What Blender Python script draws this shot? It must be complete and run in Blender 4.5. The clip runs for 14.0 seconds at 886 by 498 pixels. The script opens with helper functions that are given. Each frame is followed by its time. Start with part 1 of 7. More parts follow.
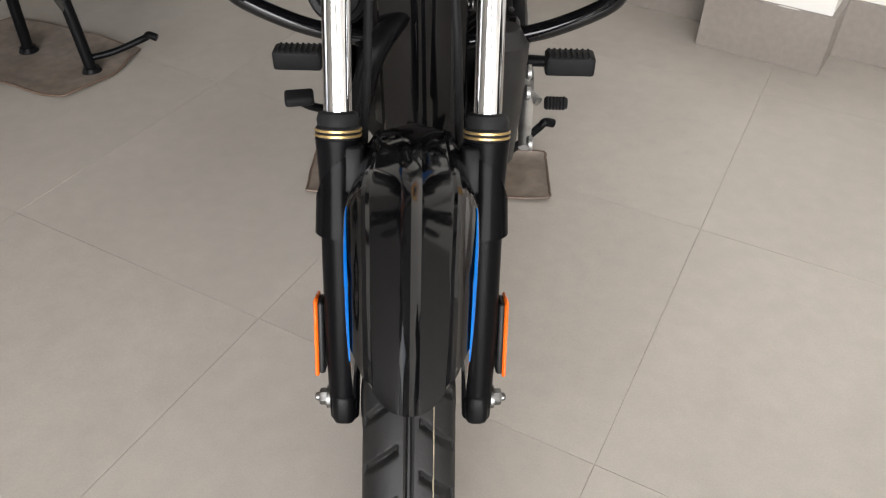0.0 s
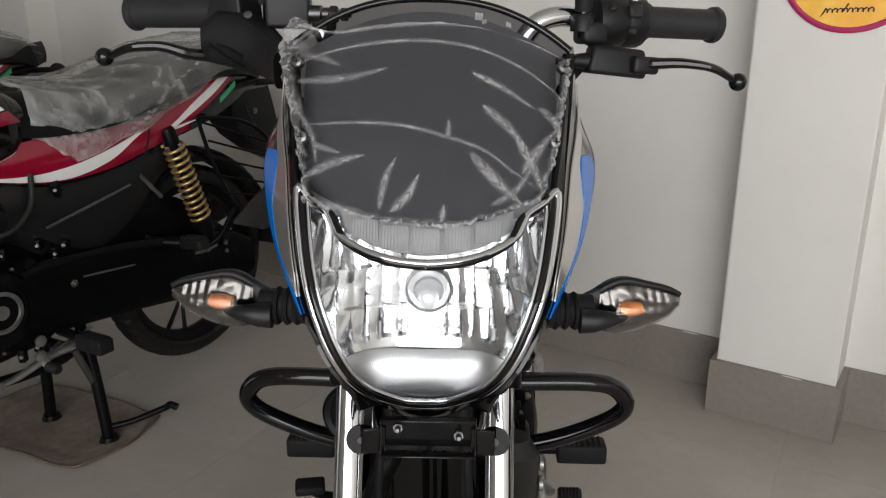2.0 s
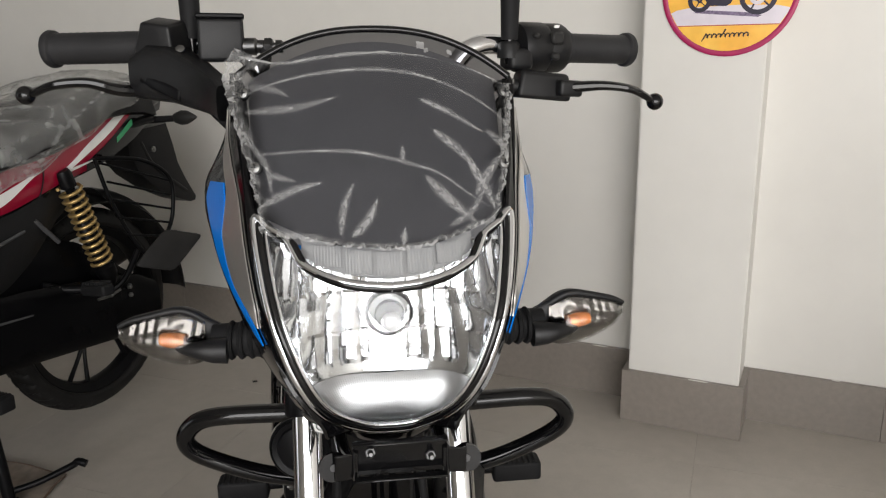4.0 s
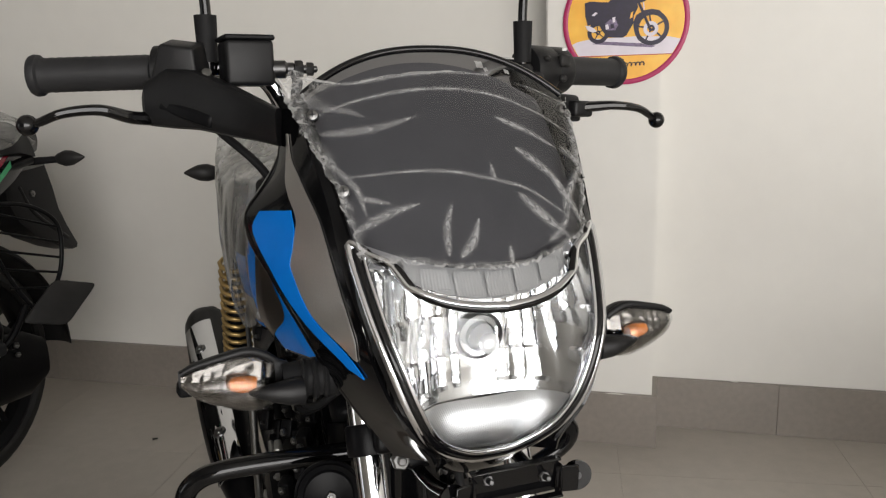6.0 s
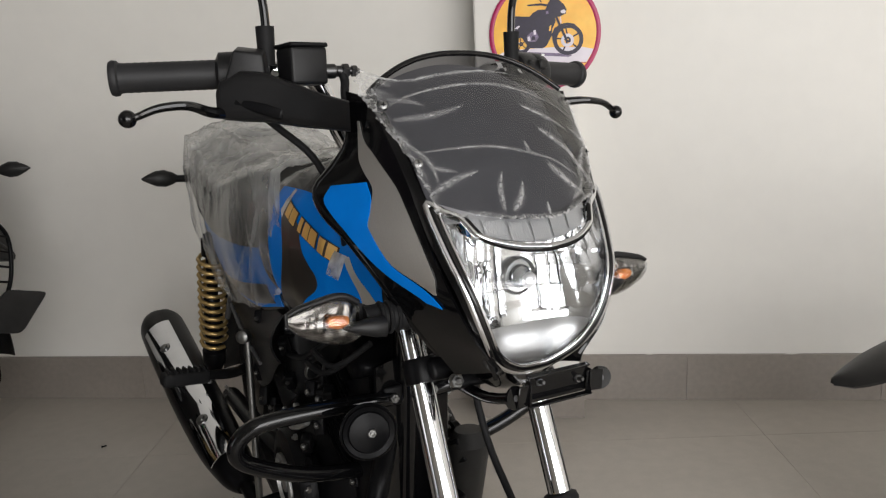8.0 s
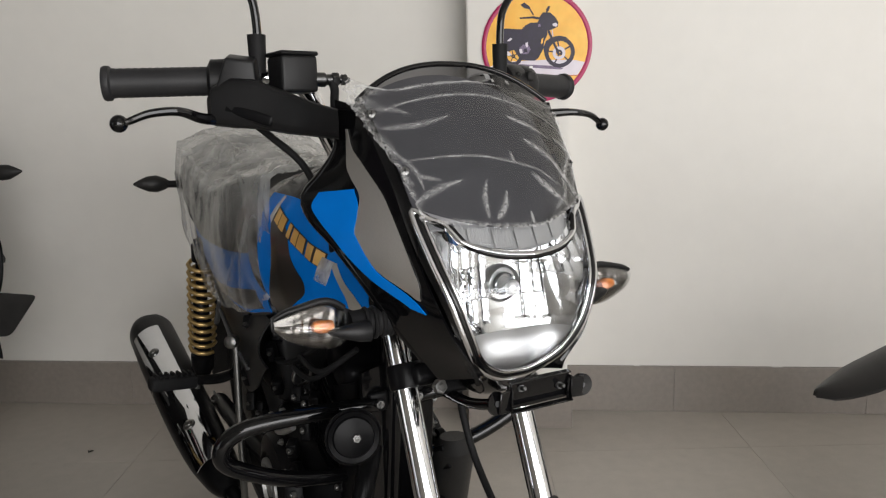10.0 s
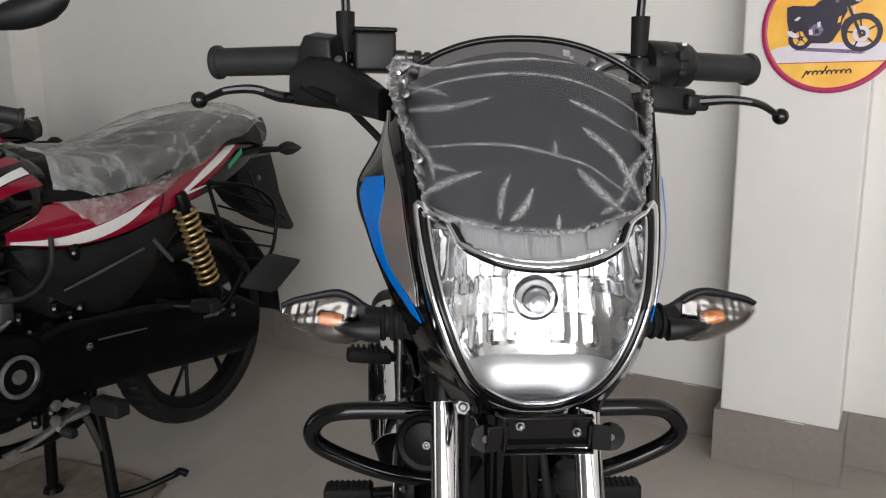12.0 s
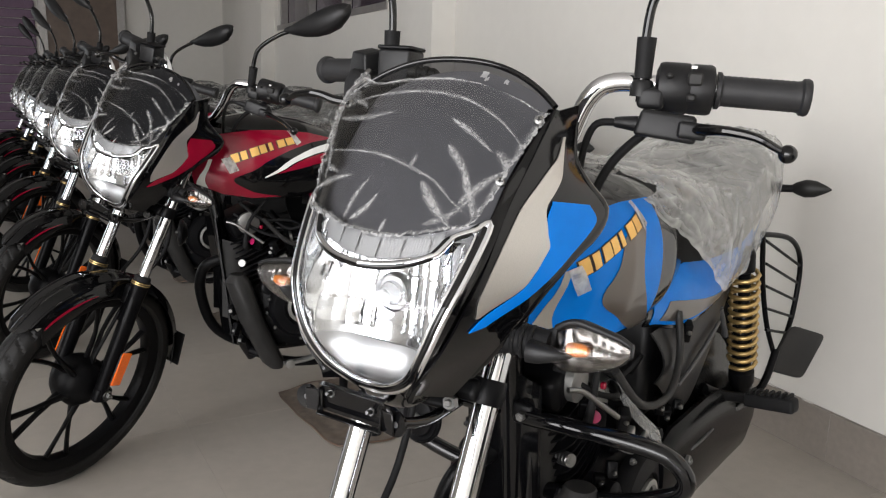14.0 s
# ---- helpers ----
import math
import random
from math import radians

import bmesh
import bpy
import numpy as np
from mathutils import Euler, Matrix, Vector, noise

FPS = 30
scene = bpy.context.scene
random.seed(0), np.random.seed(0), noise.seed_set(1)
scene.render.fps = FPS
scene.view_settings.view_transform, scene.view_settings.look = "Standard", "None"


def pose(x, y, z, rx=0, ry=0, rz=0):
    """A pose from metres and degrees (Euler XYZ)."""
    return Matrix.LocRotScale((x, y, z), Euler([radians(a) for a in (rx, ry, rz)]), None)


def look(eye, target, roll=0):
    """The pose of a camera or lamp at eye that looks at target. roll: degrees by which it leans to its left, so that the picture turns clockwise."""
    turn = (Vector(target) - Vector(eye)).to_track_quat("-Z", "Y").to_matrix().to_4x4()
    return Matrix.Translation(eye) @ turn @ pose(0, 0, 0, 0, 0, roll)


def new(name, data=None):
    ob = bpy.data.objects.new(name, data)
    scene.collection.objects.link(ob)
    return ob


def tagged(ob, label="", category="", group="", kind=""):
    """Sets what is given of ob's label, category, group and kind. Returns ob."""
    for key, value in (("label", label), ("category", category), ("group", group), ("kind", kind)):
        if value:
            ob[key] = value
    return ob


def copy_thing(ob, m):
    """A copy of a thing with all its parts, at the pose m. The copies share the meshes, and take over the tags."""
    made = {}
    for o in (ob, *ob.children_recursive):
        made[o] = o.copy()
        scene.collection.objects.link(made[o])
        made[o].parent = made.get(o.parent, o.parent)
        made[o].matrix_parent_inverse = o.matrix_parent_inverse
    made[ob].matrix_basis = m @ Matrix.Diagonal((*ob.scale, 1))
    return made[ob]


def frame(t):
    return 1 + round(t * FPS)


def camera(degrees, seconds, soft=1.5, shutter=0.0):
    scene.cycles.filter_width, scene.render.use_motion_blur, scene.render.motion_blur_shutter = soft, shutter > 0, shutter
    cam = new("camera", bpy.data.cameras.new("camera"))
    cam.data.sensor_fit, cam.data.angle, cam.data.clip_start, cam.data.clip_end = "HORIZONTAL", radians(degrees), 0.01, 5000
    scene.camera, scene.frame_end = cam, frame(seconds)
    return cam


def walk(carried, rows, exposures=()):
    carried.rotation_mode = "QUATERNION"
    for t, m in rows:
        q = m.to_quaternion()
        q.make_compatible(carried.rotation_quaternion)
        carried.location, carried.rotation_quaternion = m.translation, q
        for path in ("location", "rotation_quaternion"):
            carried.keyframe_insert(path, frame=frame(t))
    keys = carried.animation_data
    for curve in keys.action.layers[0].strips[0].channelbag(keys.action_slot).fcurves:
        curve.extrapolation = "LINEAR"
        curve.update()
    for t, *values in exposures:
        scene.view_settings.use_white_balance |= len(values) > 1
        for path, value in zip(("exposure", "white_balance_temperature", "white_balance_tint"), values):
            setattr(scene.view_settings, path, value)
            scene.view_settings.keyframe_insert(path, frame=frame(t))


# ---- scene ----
cam = camera(59.6, 14.0, 1.2)
PATH = [
    (0, (0.03, 0.874, 0.961), (0.034, 2.383, -0.351), 0.6),
    (0.5, (0.029, 0.886, 0.99), (0.018, 2.535, -0.143), 0.6),
    (1, (0.029, 0.902, 1.017), (0.015, 2.68, 0.101), 0.1),
    (1.5, (0.031, 0.907, 1.042), (0.013, 2.772, 0.321), 0.1),
    (2, (0.034, 0.91, 1.06), (-0.005, 2.82, 0.47), -0.1),
    (2.5, (0.036, 0.907, 1.073), (0.008, 2.84, 0.56), -0.3),
    (3, (0.035, 0.901, 1.072), (0.042, 2.836, 0.566), -1.1),
    (3.5, (0.016, 0.897, 1.064), (0.12, 2.822, 0.53), -1.6),
    (3.7, (0.005, 0.896, 1.061), (0.158, 2.818, 0.531), -1.5),
    (5.8, (-0.19, 0.951, 1.046), (0.417, 2.806, 0.613), -1.3),
    (6, (-0.204, 0.952, 1.047), (0.419, 2.801, 0.608), -1.8),
    (6.5, (-0.275, 0.93, 1.04), (0.443, 2.735, 0.562), -2.6),
    (7, (-0.353, 0.897, 1.043), (0.469, 2.66, 0.576), -3.3),
    (7.5, (-0.387, 0.871, 1.038), (0.487, 2.616, 0.602), -2.9),
    (8, (-0.407, 0.852, 1.037), (0.481, 2.595, 0.621), -2.4),
    (10.5, (-0.405, 0.837, 1.036), (0.499, 2.579, 0.647), -1.3),
    (11, (-0.329, 0.842, 1.035), (0.382, 2.662, 0.607), -2.7),
    (11.5, (-0.185, 0.848, 1.025), (0.159, 2.773, 0.605), -2.3),
    (12, (-0.091, 0.851, 1.019), (-0.029, 2.81, 0.625), -0.7),
    (12.5, (0.034, 0.832, 1.026), (-0.278, 2.77, 0.639), 0.8),
    (13, (0.163, 0.843, 1.034), (-0.43, 2.707, 0.618), -0.1),
    (13.5, (0.326, 0.883, 1.036), (-0.57, 2.622, 0.619), 1.8),
    (14, (0.434, 0.902, 1.044), (-0.589, 2.57, 0.627), 2.1),
]
EXPOSURES = [(0, 0.52, 6500, 9), (0.5, 0.38, 6550, 9), (1.0, -0.95, 6450, 9), (1.5, -0.75, 6500, 9), (2.0, -0.50, 6500, 8), (2.5, -0.43, 6550, 8), (3.0, -0.38, 6550, 8), (3.5, -0.31, 6600, 8), (6.0, -0.44, 6750, 8), (6.5, -0.50, 6750, 8), (7.5, -0.42, 6700, 8), (8, -0.42, 6600, 8), (10.5, -0.42, 6600, 8), (11, -0.38, 6550, 9), (11.5, -0.36, 6500, 10), (12, -0.36, 6450, 10), (12.5, -0.07, 6400, 11), (13, 0.09, 6500, 10), (14, 0.20, 6500, 9)]
walk(cam, [(t, look(eye, target, roll)) for t, eye, target, roll in PATH], EXPOSURES)

# ---- light, exposure, room frame ----
WALL_TURN = -33.3
ROOM = pose(0, 0, 0, 0, 0, WALL_TURN)
# room axes: X runs along the back wall, Y points away from the room into the wall


def world_light():
    w = bpy.data.worlds.new("sky")
    w.use_nodes = True
    nt = w.node_tree
    sky = nt.nodes.new("ShaderNodeTexSky")
    sky.sky_type, sky.sun_disc = "NISHITA", False
    sky.sun_elevation, sky.sun_rotation = radians(40), radians(200)
    bg = nt.nodes["Background"]
    bg.inputs["Strength"].default_value = 0.10
    nt.links.new(sky.outputs[0], bg.inputs[0])
    scene.world = w


world_light()


def area(name, m, sx, sy, power, colour):
    d = bpy.data.lights.new(name, "AREA")
    d.shape, d.size, d.size_y, d.energy, d.color = "RECTANGLE", sx, sy, power, colour
    ob = new(name, d)
    ob.matrix_world = m
    return ob


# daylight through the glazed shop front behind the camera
area("shopfront_or_fill_light", ROOM @ pose(3.2, -3.0, 1.5, 90, 0, 0), 7.8, 2.6, 575, (1.0, 0.98, 1.0))

# unseen second lamp, added as fill for the dim far end of the row
area("shopfront_or_fill_light", ROOM @ pose(-7.2, -3.0, 1.5, 90, 0, 0), 3.4, 2.6, 42, (1.0, 0.98, 1.0))


# ---- materials ----
def nodes_of(name):
    m = bpy.data.materials.new(name)
    m.use_nodes = True
    nt = m.node_tree
    return m, nt, nt.nodes["Principled BSDF"]


def add(nt, kind, **values):
    n = nt.nodes.new(kind)
    for k, v in values.items():
        n.inputs[k.replace("_", " ")].default_value = v
    return n


def rgb(c):
    return (*c, 1.0) if len(c) == 3 else c


def surface(name, colour, rough=0.5, metal=0.0, coat=0.0, vary=0.08, scale=30.0, bump=0.0, bump_scale=120.0, rough_vary=0.1, second=None, second_amount=0.0, second_scale=4.0, spec=0.5):
    """Paint, plastic, metal or plaster: colour with noise at two scales, uneven gloss and fine relief."""
    m, nt, p = nodes_of(name)
    tc = nt.nodes.new("ShaderNodeTexCoord")
    fine = add(nt, "ShaderNodeTexNoise", Scale=scale, Detail=6.0)
    wide = add(nt, "ShaderNodeTexNoise", Scale=second_scale, Detail=3.0)
    nt.links.new(tc.outputs["Object"], fine.inputs["Vector"])
    nt.links.new(tc.outputs["Object"], wide.inputs["Vector"])
    ramp = nt.nodes.new("ShaderNodeMapRange")
    ramp.inputs["From Min"].default_value, ramp.inputs["From Max"].default_value = 0.3, 0.7
    ramp.inputs["To Min"].default_value, ramp.inputs["To Max"].default_value = 1 - vary, 1 + vary
    nt.links.new(fine.outputs[0], ramp.inputs[0])
    mul = nt.nodes.new("ShaderNodeVectorMath")
    mul.operation = "SCALE"
    mix = nt.nodes.new("ShaderNodeMix")
    mix.data_type = "RGBA"
    mix.inputs[6].default_value = rgb(colour)
    mix.inputs[7].default_value = rgb(second or colour)
    r2 = nt.nodes.new("ShaderNodeMapRange")
    r2.inputs["From Min"].default_value, r2.inputs["From Max"].default_value = 0.42, 0.68
    r2.inputs["To Min"].default_value, r2.inputs["To Max"].default_value = 0.0, second_amount
    nt.links.new(wide.outputs[0], r2.inputs[0])
    nt.links.new(r2.outputs[0], mix.inputs[0])
    nt.links.new(mix.outputs[2], mul.inputs[0])
    nt.links.new(ramp.outputs[0], mul.inputs["Scale"])
    nt.links.new(mul.outputs[0], p.inputs["Base Color"])
    rr = nt.nodes.new("ShaderNodeMapRange")
    rr.inputs["To Min"].default_value, rr.inputs["To Max"].default_value = max(0.02, rough - rough_vary * rough), min(1, rough + rough_vary * rough)
    nt.links.new(wide.outputs[0], rr.inputs[0])
    nt.links.new(rr.outputs[0], p.inputs["Roughness"])
    p.inputs["Metallic"].default_value = metal
    p.inputs["Coat Weight"].default_value = coat
    p.inputs["Coat Roughness"].default_value = 0.04
    p.inputs["Specular IOR Level"].default_value = spec
    if bump:
        b = nt.nodes.new("ShaderNodeBump")
        b.inputs["Strength"].default_value = bump
        b.inputs["Distance"].default_value = 0.001
        grain = add(nt, "ShaderNodeTexNoise", Scale=bump_scale, Detail=4.0)
        nt.links.new(tc.outputs["Object"], grain.inputs["Vector"])
        nt.links.new(grain.outputs[0], b.inputs["Height"])
        nt.links.new(b.outputs[0], p.inputs["Normal"])
    return m


def clear(name, tint=(1, 1, 1), rough=0.02, ior=1.45, bump=0.0, bump_scale=60.0, even=0.4, haze=0.0, haze_colour=(0.8, 0.8, 0.8), haze_scale=18.0, from_folds=False):
    """Thin clear plastic or glass: see-through with a Fresnel gloss, and a milky share where it is hazy."""
    m = bpy.data.materials.new(name)
    m.use_nodes = True
    nt = m.node_tree
    nt.nodes.remove(nt.nodes["Principled BSDF"])
    out = nt.nodes["Material Output"]
    tr = add(nt, "ShaderNodeBsdfTransparent", Color=rgb(tint))
    gl = add(nt, "ShaderNodeBsdfGlossy", Roughness=rough)
    lw = add(nt, "ShaderNodeLayerWeight", Blend=0.5)
    pw = nt.nodes.new("ShaderNodeMath")
    pw.operation = "POWER"
    pw.inputs[1].default_value = 4.0
    nt.links.new(lw.outputs["Facing"], pw.inputs[0])
    f0 = ((ior - 1) / (ior + 1)) ** 2
    fr = nt.nodes.new("ShaderNodeMapRange")
    fr.inputs["To Min"].default_value, fr.inputs["To Max"].default_value = f0, 0.9
    nt.links.new(pw.outputs[0], fr.inputs[0])
    mix = nt.nodes.new("ShaderNodeMixShader")
    nt.links.new(fr.outputs[0], mix.inputs[0])
    tc = nt.nodes.new("ShaderNodeTexCoord")
    body = tr.outputs[0]
    if haze:
        df = add(nt, "ShaderNodeBsdfDiffuse", Color=rgb(haze_colour))
        tl = add(nt, "ShaderNodeBsdfTranslucent", Color=rgb(haze_colour))
        half = add(nt, "ShaderNodeMixShader", Fac=0.35)
        nt.links.new(df.outputs[0], half.inputs[1])
        nt.links.new(tl.outputs[0], half.inputs[2])
        nz = add(nt, "ShaderNodeTexNoise", Scale=haze_scale, Detail=7.0, Distortion=1.2)
        nt.links.new(tc.outputs["Object"], nz.inputs["Vector"])
        mr = nt.nodes.new("ShaderNodeMapRange")
        mr.inputs["From Min"].default_value, mr.inputs["From Max"].default_value = 0.35, 0.75
        mr.inputs["To Min"].default_value, mr.inputs["To Max"].default_value = haze * even, min(1, haze * (2.1 - even))
        nt.links.new(nz.outputs[0], mr.inputs[0])
        m2 = nt.nodes.new("ShaderNodeMixShader")
        if from_folds:
            # milkiness where the film is creased, crumpled or doubled
            crease = nt.nodes.new("ShaderNodeAttribute")
            crease.attribute_name = "haze"
            mr.inputs["To Min"].default_value, mr.inputs["To Max"].default_value = 0.72, 1.25
            times = nt.nodes.new("ShaderNodeMath")
            times.operation, times.use_clamp = "MULTIPLY", True
            nt.links.new(crease.outputs["Fac"], times.inputs[0])
            nt.links.new(mr.outputs[0], times.inputs[1])
            nt.links.new(times.outputs[0], m2.inputs[0])
        else:
            nt.links.new(mr.outputs[0], m2.inputs[0])
        nt.links.new(tr.outputs[0], m2.inputs[1])
        nt.links.new(half.outputs[0], m2.inputs[2])
        body = m2.outputs[0]
    nt.links.new(body, mix.inputs[1])
    nt.links.new(gl.outputs[0], mix.inputs[2])
    nt.links.new(mix.outputs[0], out.inputs[0])
    if bump:
        b = nt.nodes.new("ShaderNodeBump")
        b.inputs["Strength"].default_value = bump
        b.inputs["Distance"].default_value = 0.004
        g = add(nt, "ShaderNodeTexNoise", Scale=bump_scale, Detail=5.0, Distortion=0.8)
        nt.links.new(tc.outputs["Object"], g.inputs["Vector"])
        nt.links.new(g.outputs[0], b.inputs["Height"])
        nt.links.new(b.outputs[0], gl.inputs["Normal"])
        nt.links.new(b.outputs[0], lw.inputs["Normal"])
    return m


M = {
    "gloss_black": surface("gloss black paint", (0.003, 0.003, 0.0034), 0.08, coat=0.12, vary=0.05, spec=0.32),
    "satin_black": surface("satin black enamel", (0.004, 0.004, 0.0045), 0.33, vary=0.15, bump=0.1, bump_scale=400, spec=0.10),
    "slider": surface("satin grey black fork enamel", (0.003, 0.003, 0.0035), 0.34, vary=0.1, spec=0.07),
    "plastic": surface("grained black plastic", (0.0075, 0.0075, 0.008), 0.42, vary=0.15, bump=0.2, bump_scale=900, spec=0.28),
    "grey_plastic": surface("dark grey plastic", (0.019, 0.0185, 0.018), 0.42, vary=0.15, bump=0.2, bump_scale=700, spec=0.2),
    "mid_grey": surface("mid grey moulded plastic", (0.055, 0.055, 0.057), 0.4, vary=0.15, spec=0.3),
    "case_black": surface("deep black enamel", (0.003, 0.003, 0.0034), 0.22, vary=0.15, bump=0.05, bump_scale=200, spec=0.06),
    # tone lifted to stand in for reflections on the visor
    "inner": surface("grey moulding with visor reflection in its tone", (0.275, 0.275, 0.285), 0.5, vary=0.05, spec=0.25),
    "bowl": surface("faceted indicator bowl", (0.15, 0.143, 0.135), 0.16, metal=1.0, vary=0.05),
    "rubber": surface("black rubber", (0.012, 0.012, 0.0125), 0.55, vary=0.15, bump=0.2, bump_scale=300, spec=0.10),
    "grip": surface("grey black grip rubber", (0.017, 0.017, 0.018), 0.5, vary=0.12, bump=0.15, bump_scale=300, spec=0.3),
    "tyre": surface("new tyre rubber", (0.007, 0.0068, 0.0066), 0.55, spec=0.25, vary=0.2, bump=0.3, bump_scale=200, second=(0.016, 0.0155, 0.015), second_amount=0.6, second_scale=14),
    "pale_line": surface("pale rubber marking", (0.22, 0.19, 0.13), 0.6, vary=0.4, scale=60),
    "chrome": surface("chrome plate", (0.70, 0.71, 0.73), 0.06, metal=1.0, vary=0.02),
    "reflector": surface("aluminised reflector", (0.86, 0.86, 0.86), 0.13, metal=1.0, vary=0.02),
    "prism": surface("clear grey prism plastic", (0.36, 0.36, 0.36), 0.24, metal=0.45, vary=0.05),
    "ledge": surface("satin aluminised floor of the lamp", (0.58, 0.58, 0.58), 0.34, metal=0.95, vary=0.03),
    "frosted": surface("frosted bright plastic", (0.74, 0.74, 0.74), 0.34, metal=0.7, vary=0.05),
    "steel": surface("zinc plated steel", (0.20, 0.20, 0.195), 0.36, metal=1.0, vary=0.15),
    "dark_steel": surface("blackened bolt steel", (0.09, 0.09, 0.09), 0.34, metal=1.0, vary=0.2),
    "alloy": surface("cast alloy", (0.33, 0.33, 0.32), 0.42, metal=0.9, vary=0.2, bump=0.3, bump_scale=250),
    "engine": surface("black engine paint", (0.0035, 0.0035, 0.004), 0.38, vary=0.3, bump=0.35, bump_scale=350, spec=0.10),
    "silver": surface("metallic silver grey paint", (0.52, 0.50, 0.465), 0.34, metal=0.8, coat=0.5, vary=0.06, scale=900),
    "taupe": surface("metallic brown grey paint", (0.115, 0.098, 0.084), 0.3, metal=0.8, coat=0.6, vary=0.06, scale=900),
    "blue": surface("blue paint", (0.0006, 0.165, 0.62), 0.24, coat=0.06, vary=0.05, spec=0.10),
    "red": surface("crimson paint", (0.23, 0.003, 0.020), 0.2, coat=0.35, vary=0.05, spec=0.35),
    "white": surface("white decal", (0.72, 0.72, 0.70), 0.3, coat=0.3, vary=0.04),
    "green": surface("green decal", (0.03, 0.3, 0.12), 0.35),
    "gold": surface("gold lacquered spring steel", (0.46, 0.32, 0.13), 0.34, metal=0.75, vary=0.15),
    "gold_decal": surface("gold lettering foil", (0.78, 0.47, 0.14), 0.3, metal=0.5, vary=0.1),
    "seat": surface("black seat vinyl", (0.005, 0.005, 0.0055), 0.5, vary=0.2, bump=0.2, bump_scale=300, spec=0.10),
    "orange": surface("orange reflector plastic", (0.95, 0.16, 0.012), 0.18, coat=0.4, vary=0.12, scale=300),
    "amber": surface("amber bulb glass", (0.72, 0.22, 0.035), 0.2, metal=0.45, coat=0.5, vary=0.5, scale=160, bump=0.8, bump_scale=220),
    "tail_red": surface("red tail lamp plastic", (0.5, 0.01, 0.01), 0.12, coat=0.5),
    "mirror": surface("mirror glass", (0.85, 0.86, 0.88), 0.02, metal=1.0, vary=0.0),
    "clear": clear("clear polycarbonate", (0.97, 0.98, 0.99), 0.02, 1.45),
    "clear_ind": clear("clear indicator plastic", (0.96, 0.96, 0.96), 0.05, 1.5, bump=0.25, bump_scale=240),
    "visor": clear("smoked visor plastic", (0.27, 0.27, 0.28), 0.05, 1.15),
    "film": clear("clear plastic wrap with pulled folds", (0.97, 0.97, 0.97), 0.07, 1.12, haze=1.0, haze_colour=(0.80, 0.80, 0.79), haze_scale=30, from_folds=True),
    "wrap": clear("milky plastic bag", (0.95, 0.95, 0.95), 0.18, 1.4, bump=0.2, bump_scale=30, haze=1.0, haze_colour=(0.80, 0.81, 0.79), haze_scale=20, from_folds=True),
    "wrap_thin": clear("thin clear plastic bag", (0.9, 0.9, 0.9), 0.2, 1.4, bump=0.4, bump_scale=22, haze=0.30, haze_colour=(0.66, 0.67, 0.66), haze_scale=8),
    "tape": clear("translucent adhesive tape", (0.9, 0.9, 0.9), 0.25, 1.4, haze=0.55, haze_colour=(0.8, 0.8, 0.78), haze_scale=30),
    # soiled board; base also set darker for the shadow under the parked machines
    "cardboard": surface("soiled cardboard", (0.20, 0.168, 0.138), 0.85, vary=0.2, scale=40, bump=0.5, bump_scale=200, second=(0.15, 0.115, 0.085), second_amount=0.8, second_scale=9),
    "wall": surface("cream wall paint", (0.665, 0.65, 0.612), 0.55, vary=0.015, scale=14, bump=0.12, bump_scale=60, second=(0.63, 0.61, 0.572), second_amount=0.5, second_scale=1.4),
    "ceiling": surface("off-white ceiling paint", (0.50, 0.49, 0.47), 0.8, vary=0.02),
    "skirting": surface("grey skirting tile", (0.222, 0.196, 0.173), 0.3, vary=0.06, scale=60, second=(0.195, 0.172, 0.152), second_amount=0.6, second_scale=5),
    "grout": surface("grey grout", (0.33, 0.30, 0.27), 0.9, vary=0.1),
    "dark_glass": surface("dark tinted window", (0.035, 0.025, 0.04), 0.08, vary=0.1),
    "frame_metal": surface("grey window frame", (0.30, 0.29, 0.28), 0.4, metal=0.6),
    "brown": surface("brown door board", (0.10, 0.065, 0.045), 0.4, vary=0.2, scale=8),
    "shutter": surface("mauve painted shutter", (0.16, 0.10, 0.16), 0.5, vary=0.1),
    "p_yellow": surface("poster yellow print", (0.84, 0.42, 0.045), 0.4, vary=0.05, second=(0.90, 0.58, 0.10), second_amount=0.7, second_scale=9),
    "p_pink": surface("poster magenta rim", (0.36, 0.009, 0.085), 0.4, vary=0.05),
    "p_navy": surface("poster dark navy print", (0.010, 0.005, 0.024), 0.45, vary=0.3, scale=90),
    "print_mauve": surface("poster mauve shading print", (0.16, 0.12, 0.20), 0.45, vary=0.5, scale=160),
    "p_grey": surface("poster pale plinth print", (0.66, 0.61, 0.67), 0.4, vary=0.05),
    "p_black": surface("poster black print", (0.03, 0.015, 0.01), 0.4),
}


